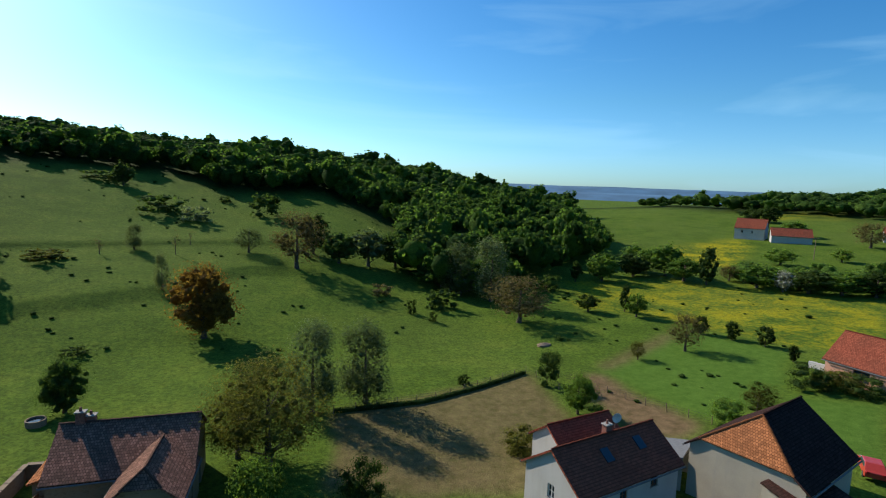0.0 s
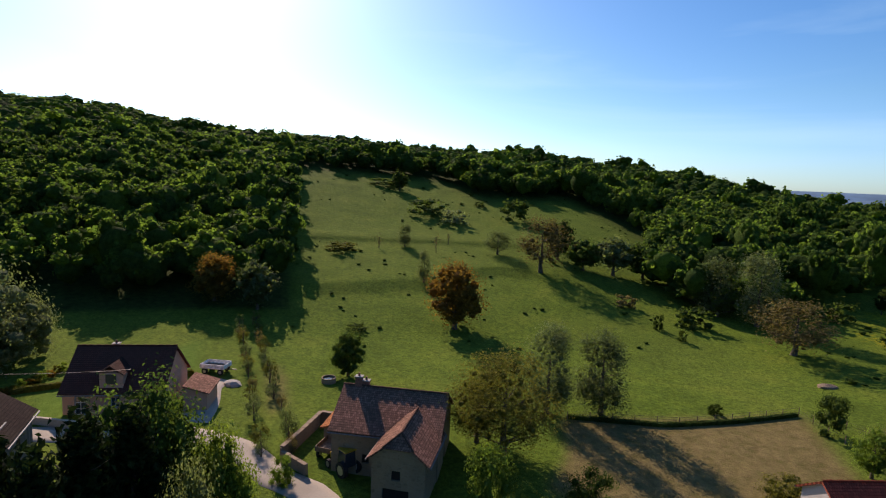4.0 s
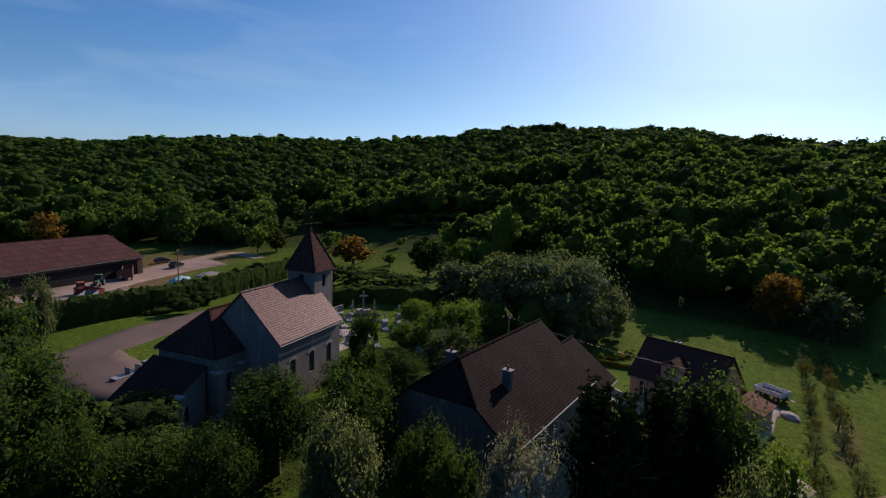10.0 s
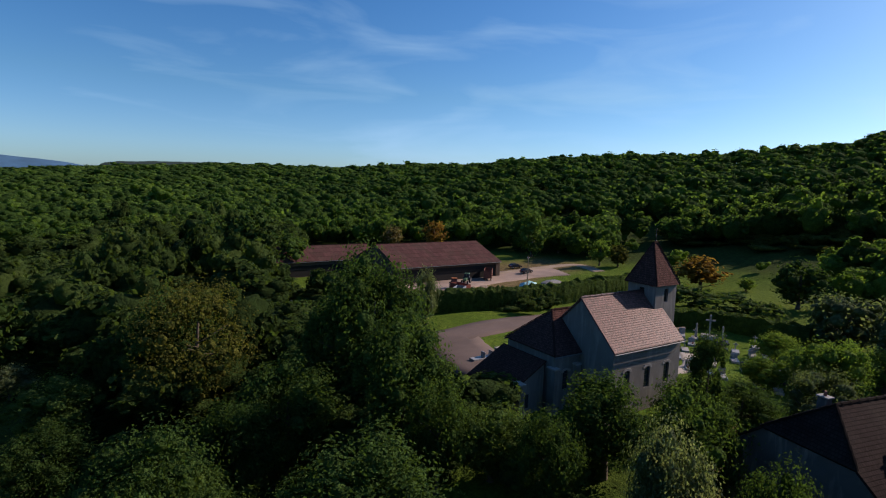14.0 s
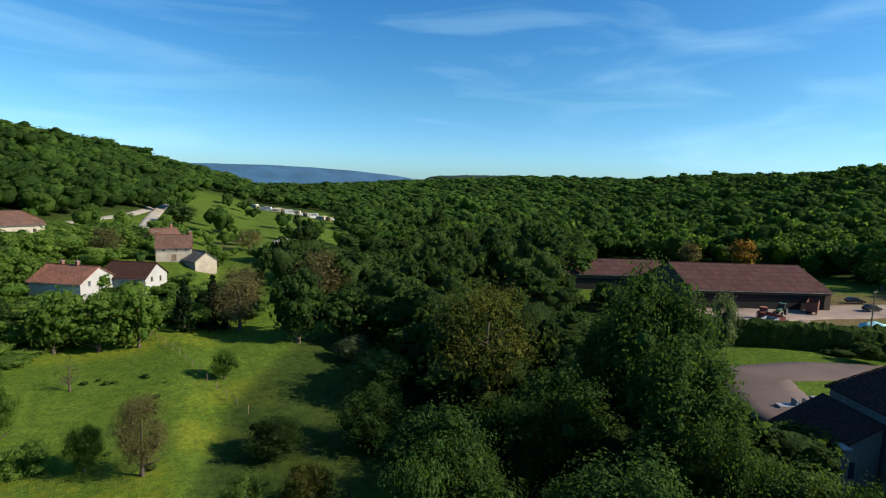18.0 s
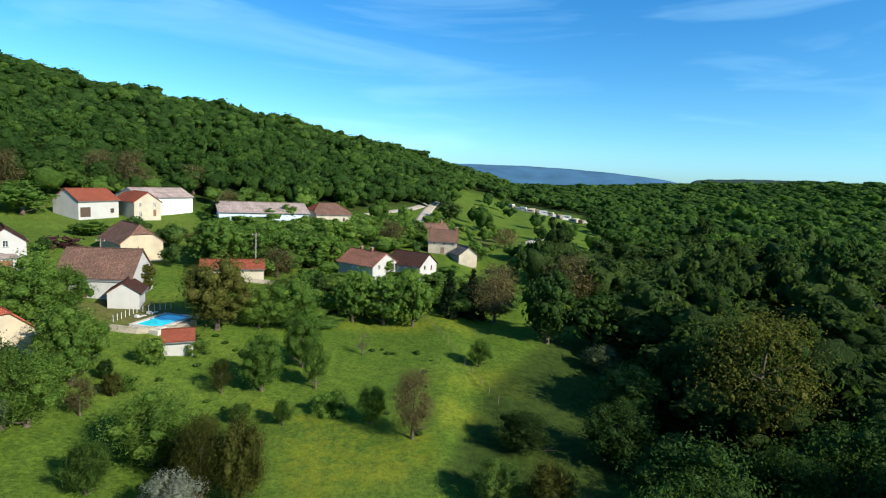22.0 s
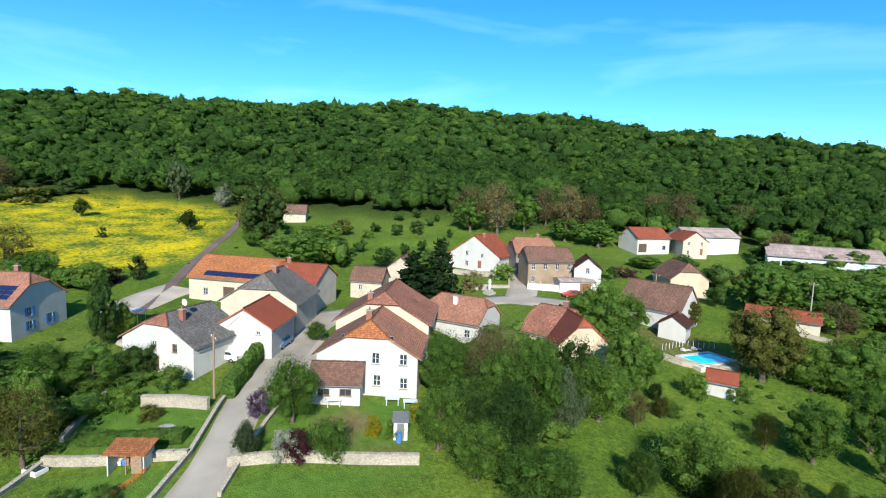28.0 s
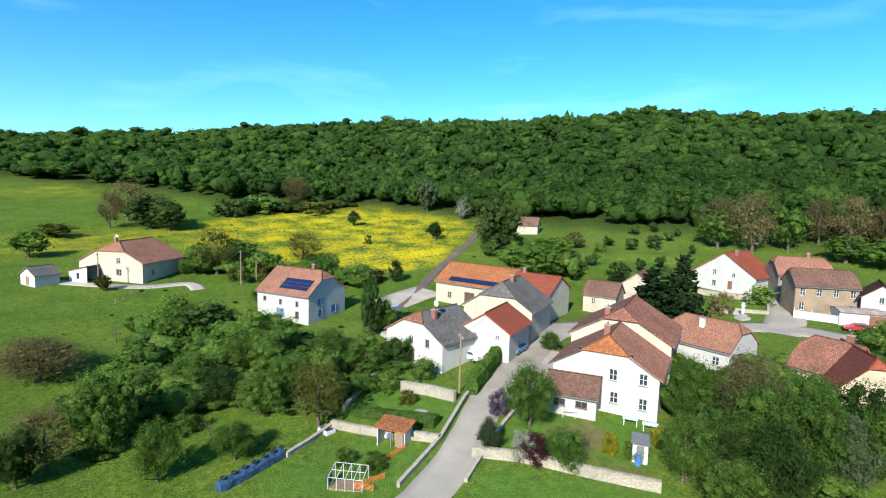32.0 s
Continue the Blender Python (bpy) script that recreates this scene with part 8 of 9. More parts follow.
car("white car under the far trees", -84, -83, 20, (0.7, 0.7, 0.7))


def tractor(label, x, y, yaw, rgb, name="tractor"):
    top = tagged(new(name), label, name, "farm machines")
    top.matrix_world = Matrix.Translation((x, y, ground(x, y))) @ Matrix.Rotation(radians(yaw), 4, "Z")
    paint = plain("machine_paint", rgb, 0.5, 0.1, 0.3)
    part("bonnet", loft([(0.1, 0.8), (1.9, 0.8), (1.95, 1.35), (0.1, 1.55)], 0.4, 0.1), paint, top)
    part("cab", loft([(-1.2, 0.9), (0.1, 0.9), (0.0, 2.4), (-1.1, 2.45)], 0.7, 0.2), PANE, top)
    part("cab_roof", new_box(-1.25, 0.1, -0.68, 0.68, 2.42, 2.56, bevel=0.04), paint, top)
    for sy in (-0.8, 0.8):
        wheel(top, -0.9, sy, 0.78, 0.42)
        wheel(top, 1.4, sy, 0.45, 0.3)
    part("exhaust", cyl(bmesh.new(), 0.8, 0.2, 1.4, 2.4, 0.05), IRON, top)
    return top


def wagon(label, x, y, yaw, rgb, ln=4.5, h=1.1, name="farm_trailer"):
    top = tagged(new(name), label, "trailer", "farm machines")
    top.matrix_world = Matrix.Translation((x, y, ground(x, y))) @ Matrix.Rotation(radians(yaw), 4, "Z")
    paint = plain("trailer_paint", rgb, 0.8, 0, 0.4)
    part("floor", new_box(-ln / 2, ln / 2, -1.05, 1.05, 0.8, 0.95), WOOD, top)
    for a in ((-ln / 2, ln / 2, -1.1, -1.02), (-ln / 2, ln / 2, 1.02, 1.1), (-ln / 2 - 0.05, -ln / 2, -1.1, 1.1), (ln / 2, ln / 2 + 0.05, -1.1, 1.1)):
        part("side_board", new_box(a[0], a[1], a[2], a[3], 0.85, 0.95 + h, bevel=0.01), paint, top)
    for sx in (-ln / 3, ln / 3):
        for sy in (-0.9, 0.9):
            wheel(top, sx, sy, 0.42, 0.25)
    part("drawbar", new_box(ln / 2, ln / 2 + 1.3, -0.06, 0.06, 0.6, 0.7), IRON, top)
    return top


tractor("orange loader tractor in the farm yard", -116, -58.5, 40, (0.4, 0.13, 0.03))
tractor("old green tractor beside the cattle shed", -126, -60, 10, (0.05, 0.12, 0.06))
tractor("small yellow digger parked behind the barn wall", -30.6, 39.6, 160, (0.55, 0.3, 0.02), "digger")
wagon("rusty red tipping trailer in the farm yard", -112, -55, 70, (0.2, 0.05, 0.03))
wagon("loaded hay wagon at the end of the cattle shed", -136, -58, 20, (0.16, 0.06, 0.04), 6, 2.0)
wagon("grey farm trailer standing in the yard", -107, -53, 10, (0.2, 0.22, 0.24))
wagon("white-rimmed garden trailer beside the villa", -60.6, 50.4, 20, (0.7, 0.7, 0.68), 3.4, 0.5)
wagon("old wooden cart by the barn wall", -33.6, 41.6, 100, (0.2, 0.13, 0.08), 3.0, 0.4)


def heap(name, label, x, y, sx, sy, h, material, yaw=0, category="heap", level=2, kind=""):
    """An uneven heap lying on the ground."""
    co, fa = ICO3 if level > 2 else ICO2
    pts = []
    for v in co.tolist():
        k = 1 + 0.28 * noise.noise(Vector(v) * 2.3 + Vector((x, y, 0)))
        pts.append((v[0] * sx * k, v[1] * sy * k, max(-0.15, v[2] * h * k)))
    me = mesh_of(name, pts, fa.tolist(), material, smooth=False)
    ob = new(name, me)
    ob.matrix_world = Matrix.Translation((x, y, ground(x, y))) @ Matrix.Rotation(radians(yaw), 4, "Z")
    return tagged(ob, label, category, kind=kind)


TARP = plain("black_tarp", (0.03, 0.035, 0.045), 0.25, 0, 0.3, 2)
BLUETARP = plain("blue_tarp", (0.035, 0.07, 0.13), 0.4, 0, 0.5, 3)
TURQ = plain("turquoise_wrap", (0.25, 0.5, 0.5), 0.4, 0, 0.3, 3)
heap("silage_heap", "shiny black tarp over a heap in the farm yard", -98.7, -55.6, 3.6, 2.2, 2.2, TARP, 30)
heap("wrapped_fodder", "turquoise wrapped fodder heap beside the hedge", -131, -44.5, 3.0, 1.5, 1.3, TURQ, -30)
heap("wrapped_fodder", "grey and white wrapped fodder along the hedge", -139, -41, 4.0, 1.2, 0.9, ZINC, -30)
heap("scrap_heap", "dark scrap heap at the yard edge", -142, -62, 4.0, 1.6, 1.4, IRON, 20)
heap("scrap_heap", "brown scrap timber heap in the yard", -119, -52, 2.6, 1.4, 1.0, WOOD, 20)
heap("gravel_heap", "pale heap of gravel in the yard", 88.5, -15.5, 4.5, 2.4, 0.8, GRAVEL, 60)
heap("spoil_heap", "small heap of soil beside the villa drive", -55.4, 48.6, 1.3, 1.0, 0.6, CONCRETE, 0)
heap("log_heap", "heap of branches on the lower meadow", 17, 93, 1.6, 0.9, 0.5, WOOD, 30)
heap("stone_heap", "pile of stones in the garden lawn", 58.8, -11.0, 1.6, 1.2, 0.18, CONCRETE, 0)


def tarp_row():
    """Blue tarp over a row along the garden edge, held down by old tyres."""
    top = tagged(new("tarp_row"), "row of firewood under blue tarp weighted with tyres", "wood pile")
    bm = bmesh.new()
    rng = random.Random(4)
    rows = []
    line = along([(51.6, 10.2), (53.6, 7.6), (56.2, 4.6)], 0.5)
    for x, y, a in line:
        g = ground(x, y)
        rows.append([bm.verts.new((x - math.sin(a) * u * rng.uniform(0.9, 1.15), y + math.cos(a) * u * rng.uniform(0.9, 1.15), g + z * rng.uniform(0.85, 1.1))) for u, z in ((-0.6, -0.1), (-0.5, 0.7), (0, 1.0), (0.5, 0.7), (0.6, -0.1))])
    for p, q in zip(rows, rows[1:]):
        for c in range(4):
            bm.faces.new((p[c], p[c + 1], q[c + 1], q[c]))
    bm.faces.new(rows[0])
    bm.faces.new(rows[-1])
    part("tarp", bm, BLUETARP, top)
    for k, (x, y, a) in enumerate(line[1::2]):
        bm = bmesh.new()
        g = ground(x, y) + 1.04
        for q in range(12):
            t0, t1 = 2 * math.pi * q / 12, 2 * math.pi * (q + 1) / 12
            tube(bm, Vector((x + 0.24 * math.cos(t0), y + 0.24 * math.sin(t0), g)), Vector((x + 0.24 * math.cos(t1), y + 0.24 * math.sin(t1), g)), 0.08, 0.08, 5)
        part("tyre", bm, TYRE, top)


tarp_row()


# ---------------------------------------------------------------- garden things
def garden_hut():
    top = tagged(new("garden_hut"), "open wooden garden hut with a red roof, full of tools", "shed")
    top.matrix_world = Matrix.Translation((54.6, -6.8, ground(54.6, -6.8))) @ Matrix.Rotation(radians(-128), 4, "Z")
    for a in ((-1.6, -1.5, -1.0, 1.0), (1.5, 1.6, -1.0, 1.0), (-1.6, 1.6, 0.9, 1.0)):
        part("panel", new_box(*a, -0.3, 1.8), WOOD if a[2] > 0 else PAINT_W, top)
    part("front_post", new_box(-0.05, 0.05, -1.0, -0.9, -0.3, 1.85), WOOD, top)
    part("door", new_box(0.5, 1.4, -1.0, -0.94, 0, 1.7), WOOD, top)
    slab(top, "roof", [(-1.9, -1.3, 1.85), (1.9, -1.3, 1.85), (1.9, 1.25, 2.25), (-1.9, 1.25, 2.25)], TILE_ORANGE, 0.1)
    for k in range(5):
        part("tool_box", new_box(-1.4 + k * 0.36, -1.12 + k * 0.36, 0.3, 0.8, 0, 0.4 + 0.15 * (k % 3), bevel=0.02), (PAINT_W, PAINT_BLUE, WOOD, BRICK, CONCRETE)[k], top)


def tunnel_frame():
    top = tagged(new("greenhouse_frame"), "white metal greenhouse frame without its cover", "greenhouse")
    top.matrix_world = Matrix.Translation((48.6, -1.2, ground(48.6, -1.2))) @ Matrix.Rotation(radians(-115), 4, "Z")
    for k in range(5):
        x = -1.6 + 0.8 * k
        bm = bmesh.new()
        for a, b in (((x, -1, 0), (x, -1, 1.2)), ((x, -1, 1.2), (x, 1, 1.6)), ((x, 1, 1.6), (x, 1, 0))):
            tube(bm, Vector(a), Vector(b), 0.03, 0.03, 5)
        part("hoop", bm, PAINT_W, top)
    for y, z in ((-1, 1.2), (0, 1.4), (1, 1.6)):
        bm = bmesh.new()
        tube(bm, Vector((-1.6, y, z)), Vector((1.6, y, z)), 0.025, 0.025, 5)
        part("rail", bm, PAINT_W, top)
    part("plank_bed", new_box(-1.5, 1.5, -0.9, 0.9, -0.1, 0.12), WOOD, top)
    part("blue_sheet", new_box(-1.75, -1.62, -0.9, 0.3, 0.2, 1.1, bevel=0.02), BLUETARP, top)


def privy():
    top = tagged(new("tool_shed"), "narrow white metal tool shed with a blue bin", "shed")
    top.matrix_world = Matrix.Translation((43.0, -28.4, ground(43.0, -28.4))) @ Matrix.Rotation(radians(-128), 4, "Z")
    part("body", new_box(-0.7, 0.7, -0.9, 0.9, -0.2, 1.8, bevel=0.02), PAINT_W, top)
    slab(top, "roof", [(-0.85, -1.05, 1.82), (0.85, -1.05, 1.82), (0.85, 1.05, 2.1), (-0.85, 1.05, 2.1)], ZINC, 0.06)
    part("door", new_box(-0.35, 0.35, -0.94, -0.9, 0, 1.65), ZINC, top)
    b = tagged(new("water_barrel", None), "blue plastic water barrel by the tool shed", "barrel")
    b.location = (42.2, -27.6, ground(42.2, -27.6))
    part("barrel", cyl(bmesh.new(), 0, 0, -0.1, 0.9, 0.3, 0.28, 12), PAINT_BLUE, b)
    part("lid", cyl(bmesh.new(), 0, 0, 0.9, 0.96, 0.3, 0.3, 12), PAINT_BLUE, b)


def cold_frame(x, y, yaw):
    top = tagged(new("cold_frame"), "white cold frame with a dark glazed lid", "cold frame")
    top.matrix_world = Matrix.Translation((x, y, ground(x, y))) @ Matrix.Rotation(radians(yaw), 4, "Z")
    part("box", new_box(-0.9, 0.9, -0.6, 0.6, -0.2, 0.4, bevel=0.02), PAINT_W, top)
    part("lid", new_box(-0.75, 0.75, -0.45, 0.45, 0.4, 0.44), PANE, top)


def table(x, y, yaw, label, material):
    top = tagged(new("garden_table"), label, "table")
    top.matrix_world = Matrix.Translation((x, y, ground(x, y))) @ Matrix.Rotation(radians(yaw), 4, "Z")
    part("tabletop", new_box(-0.8, 0.8, -0.45, 0.45, 0.7, 0.76, bevel=0.015), material, top)
    for sx in (-0.65, 0.65):
        for sy in (-0.35, 0.35):
            part("leg", new_box(sx - 0.04, sx + 0.04, sy - 0.04, sy + 0.04, -0.1, 0.7), material, top)


garden_hut()
tunnel_frame()
privy()
cold_frame(60.2, -0.2, 30)
table(52.0, -25.9, -120, "white garden table on the earth patio", PAINT_W)
table(48.6, -31.4, -130, "pale blue garden table beside the farmhouse wall", plain("pale_blue", (0.5, 0.6, 0.66), 0.5))
table(46.9, -32.6, -130, "pale blue garden table beside the farmhouse wall", plain("pale_blue_b", (0.5, 0.6, 0.66), 0.5))


def orange_net(pts):
    top = tagged(new("net_fence"), "orange plastic mesh fence round a garden bed", "fence")
    line = along(pts, 1.2)
    m = plain("orange_net", (0.6, 0.18, 0.03), 0.7)
    for (x, y, a), (x1, y1, _) in zip(line, line[1:]):
        bm = bmesh.new()
        for k in range(5):
            z = 0.1 + 0.12 * k
            tube(bm, Vector((x, y, ground(x, y) + z)), Vector((x1, y1, ground(x1, y1) + z)), 0.022, 0.022, 4)
        part("mesh_panel", bm, m, top)
        part("stake", cyl(bmesh.new(), x, y, ground(x, y) - 0.2, ground(x, y) + 0.75, 0.025, 0.02, 6), WOOD, top)


orange_net([(46.8, -3.2), (47.9, -1.6), (48.4, -4.6)])
orange_net([(50.6, -4.0), (52.8, -7.6)])


def water_tub(x, y):
    top = tagged(new("water_trough"), "round grey concrete cattle trough in the meadow", "trough")
    top.location = (x, y, ground(x, y))
    bm = bmesh.new()
    for r0, r1, z0, z1 in ((1.0, 1.0, -0.2, 0.7), (1.0, 0.86, 0.7, 0.7), (0.86, 0.86, 0.7, 0.25)):
        for q in range(20):
            a, b = 2 * math.pi * q / 20, 2 * math.pi * (q + 1) / 20
            bm.faces.new([bm.verts.new(v) for v in ((r0 * math.cos(a), r0 * math.sin(a), z0), (r0 * math.cos(b), r0 * math.sin(b), z0), (r1 * math.cos(b), r1 * math.sin(b), z1), (r1 * math.cos(a), r1 * math.sin(a), z1))])
    part("ring", bm, STONE_D, top)
    part("water", cyl(bmesh.new(), 0, 0, 0.4, 0.5, 0.86, 0.86, 20), PANE, top)


water_tub(-46.2, 57.0)


# ---------------------------------------------------------------- swimming pool
def pool():
    top = tagged(new("swimming_pool"), "rectangular swimming pool with turquoise water and pale coping", "pool")
    top.matrix_world = Matrix.Translation((35.1, -81.4, ground(35.1, -81.4) + 0.45)) @ Matrix.Rotation(radians(72), 4, "Z")
    m, n, l, b = mat("pool_water", 0.05)
    co = coords(n)
    r = tex(n, l, "ShaderNodeTexNoise", 1.5, co, 3)
    l.new(ramp(n, l, r.outputs[0], (0.3, (0.02, 0.55, 0.66)), (0.7, (0.05, 0.68, 0.78))), b.inputs["Base Color"])
    bump(n, l, b, r.outputs[0], 0.15, 0.05)
    part("water", new_box(-3.2, 3.2, -2.0, 2.0, -1.0, -0.1), m, top)
    pav = plain("pool_paving", (0.5, 0.46, 0.4), 0.8, 0, 0.15, 2)
    for k in range(9):
        x = -3.6 + k * 0.8
        for y0, y1 in ((-2.7, -2.0), (2.0, 2.7)):
            part("coping_slab", new_box(x + 0.01, x + 0.79, y0, y1, -0.25, 0.0, bevel=0.02), pav, top)
    for k in range(5):
        y = -2.0 + k * 0.8
        for x0, x1 in ((-3.6, -3.2), (3.2, 3.6)):
            part("coping_slab", new_box(x0, x1, y + 0.01, y + 0.79, -0.25, 0.0, bevel=0.02), pav, top)
    part("deck", new_box(-4.6, 4.2, -5.6, 2.75, -2.0, -0.26), pav, top)
    for k in range(2):
        s = tagged(new("sun_lounger"), "white plastic sun lounger beside the pool", "lounger", "pool loungers")
        s.matrix_world = top.matrix_world @ Matrix.Translation((-2.5 + k * 2.4, -4.0, -0.26))
        part("seat", new_box(-0.9, 0.5, -0.3, 0.3, 0.28, 0.34, bevel=0.02), PAINT_W, s)
        part("backrest", new_box(0.5, 1.0, -0.3, 0.3, 0.32, 0.7, bevel=0.02), PAINT_W, s)
        for sx in (-0.8, 0.4):
            for sy in (-0.25, 0.25):
                part("leg", new_box(sx - 0.03, sx + 0.03, sy - 0.03, sy + 0.03, 0, 0.28), PAINT_W, s)


pool()


# ---------------------------------------------------------------- church yard
def lean_to(name, label, x, y, yaw, w, d, high, low, walls, roof, category="annex"):
    """Annex under one roof slope that falls towards its own -x."""
    top = tagged(new(name), label, category)
    top.matrix_world = Matrix.Translation((x, y, ground(x, y))) @ Matrix.Rotation(radians(yaw), 4, "Z")
    for s in (-1, 1):
        bm = bmesh.new()
        bm.faces.new([bm.verts.new(v) for v in ((-w / 2, s * d / 2, -1), (w / 2, s * d / 2, -1), (w / 2, s * d / 2, high), (-w / 2, s * d / 2, low))])
        part("wall", bm, walls, top)
    bm = bmesh.new()
    bm.faces.new([bm.verts.new(v) for v in ((-w / 2, -d / 2, -1), (-w / 2, d / 2, -1), (-w / 2, d / 2, low), (-w / 2, -d / 2, low))])
    part("wall", bm, walls, top)
    k = (high - low) / w
    slab(top, "roof_slope", [(-w / 2 - 0.35, -d / 2 - 0.25, low - 0.35 * k + 0.18), (w / 2, -d / 2 - 0.25, high + 0.18), (w / 2, d / 2 + 0.25, high + 0.18), (-w / 2 - 0.35, d / 2 + 0.25, low - 0.35 * k + 0.18)], roof)
    part("window", new_box(-0.35, 0.35, -d / 2 - 0.02, -d / 2 + 0.1, 0.6, 2.0), PANE, top)
    return top


lean_to("sacristy", "low sacristy leaning on the choir under dark tiles", -52.0, -20.85, 150, 4.6, 6.4, 5.1, 2.5, GREYW, TILE_DARK, "church")


def buttress(x, y, h):
    top = tagged(new("buttress"), "stepped stone buttress with a pale cap against the church", "buttress", "church buttresses", "structure")
    top.matrix_world = Matrix.Translation((x, y, ground(x, y))) @ Matrix.Rotation(radians(150), 4, "Z")
    part("shaft", new_box(-0.35, 0.35, -0.55, 0.55, -0.8, h, bevel=0.02), GREYW, top)
    part("cap", new_box(-0.42, 0.42, -0.62, 0.62, h, h + 0.18, bevel=0.04), CONCRETE, top)


for u, v, h in ((-3.0, -4.2, 4.6), (0.0, -4.2, 4.6), (-3.4, 4.0, 4.2), (-6.9, -3.5, 3.6)):
    c, s = math.cos(radians(150)), math.sin(radians(150))
    buttress(-56.9 + c * u - s * v, -18.0 + s * u + c * v, h)


def spire_cross():
    top = tagged(new("weathercock"), "iron cross with a weathercock on the spire", "cross")
    top.location = (-65.3, -8.5, ground(-65.3, -8.5) + 16.9)
    part("rod", cyl(bmesh.new(), 0, 0, -0.3, 1.5, 0.04, 0.03, 6), IRON, top)
    part("crossbar", new_box(-0.35, 0.35, -0.03, 0.03, 0.75, 0.83), IRON, top)
    bm = bmesh.new()
    bmesh.ops.create_uvsphere(bm, u_segments=10, v_segments=6, radius=0.12, matrix=Matrix.Translation((0, 0, 0.2)))
    part("ball", bm, IRON, top)
    part("vane", loft([(-0.3, 1.35), (0.2, 1.35), (0.3, 1.6), (0.05, 1.5), (-0.15, 1.5), (-0.35, 1.7)], 0.02, 0.0), IRON, top)


spire_cross()
GRAVE = plain("grave_granite", (0.3, 0.29, 0.28), 0.4, 0, 0.35, 4)
GRAVE_D = plain("grave_dark_granite", (0.07, 0.07, 0.075), 0.25, 0, 0.3, 4)


def graves():
    rng = random.Random(9)
    base = None
    for row in range(5):
        for col in range(9):
            x = -76 - row * 4.6 + rng.uniform(-0.4, 0.4)
            y = -8.5 + col * 2.1 + row * 0.6 + rng.uniform(-0.3, 0.3)
            if rng.random() < 0.14:
                continue
            g = tagged(new("grave"), ("grey granite grave slab with an upright headstone", "dark polished grave slab with a stone cross")[(row + col) % 2], "grave", "churchyard graves")
            g.matrix_world = Matrix.Translation((x, y, ground(x, y))) @ Matrix.Rotation(radians(95 + rng.uniform(-5, 5)), 4, "Z")
            m = (GRAVE, GRAVE_D, CONCRETE)[rng.randrange(3)]
            part("slab", new_box(-0.5, 0.5, -1.0, 1.0, -0.2, 0.3, bevel=0.03), m, g)
            if (row + col) % 2:
                h = rng.uniform(1.0, 1.7)
                part("cross", new_box(-0.07, 0.07, 0.8, 0.95, 0.3, h + 0.3), m, g)
                part("cross_arm", new_box(-0.32, 0.32, 0.81, 0.94, h - 0.1, h + 0.05), m, g)
            else:
                part("headstone", new_box(-0.45, 0.45, 0.8, 0.98, 0.3, rng.uniform(0.9, 1.3), bevel=0.05), m, g)
            if rng.random() < 0.5:
                part("flower_pot", cyl(bmesh.new(), rng.uniform(-0.3, 0.3), -0.4, 0.3, 0.55, 0.1, 0.13), (BRICK, PAINT_W)[rng.randrange(2)], g)
    c = tagged(new("calvary"), "tall stone cemetery cross between two pillars", "cross")
    c.matrix_world = Matrix.Translation((-94.6, -2.2, ground(-94.6, -2.2))) @ Matrix.Rotation(radians(95), 4, "Z")
    part("base", new_box(-1.2, 1.2, -0.8, 0.8, -0.2, 0.9, bevel=0.04), CONCRETE, c)
    part("shaft", new_box(-0.12, 0.12, -0.12, 0.12, 0.9, 4.2), CONCRETE, c)
    part("arm", new_box(-0.7, 0.7, -0.1, 0.1, 3.2, 3.42), CONCRETE, c)
    for s in (-1.9, 1.9):
        part("pillar", cyl(bmesh.new(), s, 0, -0.2, 2.6, 0.16, 0.12), CONCRETE, c)
    for k in range(3):
        x, y = -65.9 + k * 1.2, -27.9 - k * 0.6
        g = tagged(new("grave"), "grey stone grave beside the church drive", "grave", "churchyard graves")
        g.matrix_world = Matrix.Translation((x, y, ground(x, y))) @ Matrix.Rotation(radians(60), 4, "Z")
        part("slab", new_box(-0.5, 0.5, -1.0, 1.0, -0.2, 0.3, bevel=0.03), GRAVE, g)
        part("headstone", new_box(-0.45, 0.45, 0.8, 0.98, 0.3, 1.0, bevel=0.05), GRAVE, g)


graves()


# ---------------------------------------------------------------- fittings on roofs and walls
def by_label(words):
    return next(o for o in bpy.data.objects if o.parent is None and words in str(o.get("label", "")))


def panel_field(top, label, x0, x1, up0, up1, cols, rows, half, eave, rise, lift=0.26):
    """Solar panels lying on the front slope: x along the ridge, up0 and up1 as shares of the slope."""
    field = tagged(new("solar_panels"), label)
    field.parent = top
    k = rise / half
    for c in range(cols):
        for r in range(rows):
            xa, xb = x0 + (x1 - x0) * c / cols + 0.03, x0 + (x1 - x0) * (c + 1) / cols - 0.03
            ua, ub = up0 + (up1 - up0) * r / rows + 0.006, up0 + (up1 - up0) * (r + 1) / rows - 0.006
            pts = [(xa, -half * (1 - ua), eave + rise * ua + lift), (xb, -half * (1 - ua), eave + rise * ua + lift), (xb, -half * (1 - ub), eave + rise * ub + lift), (xa, -half * (1 - ub), eave + rise * ub + lift)]
            slab(field, "solar_panel", pts, SOLAR, 0.05)


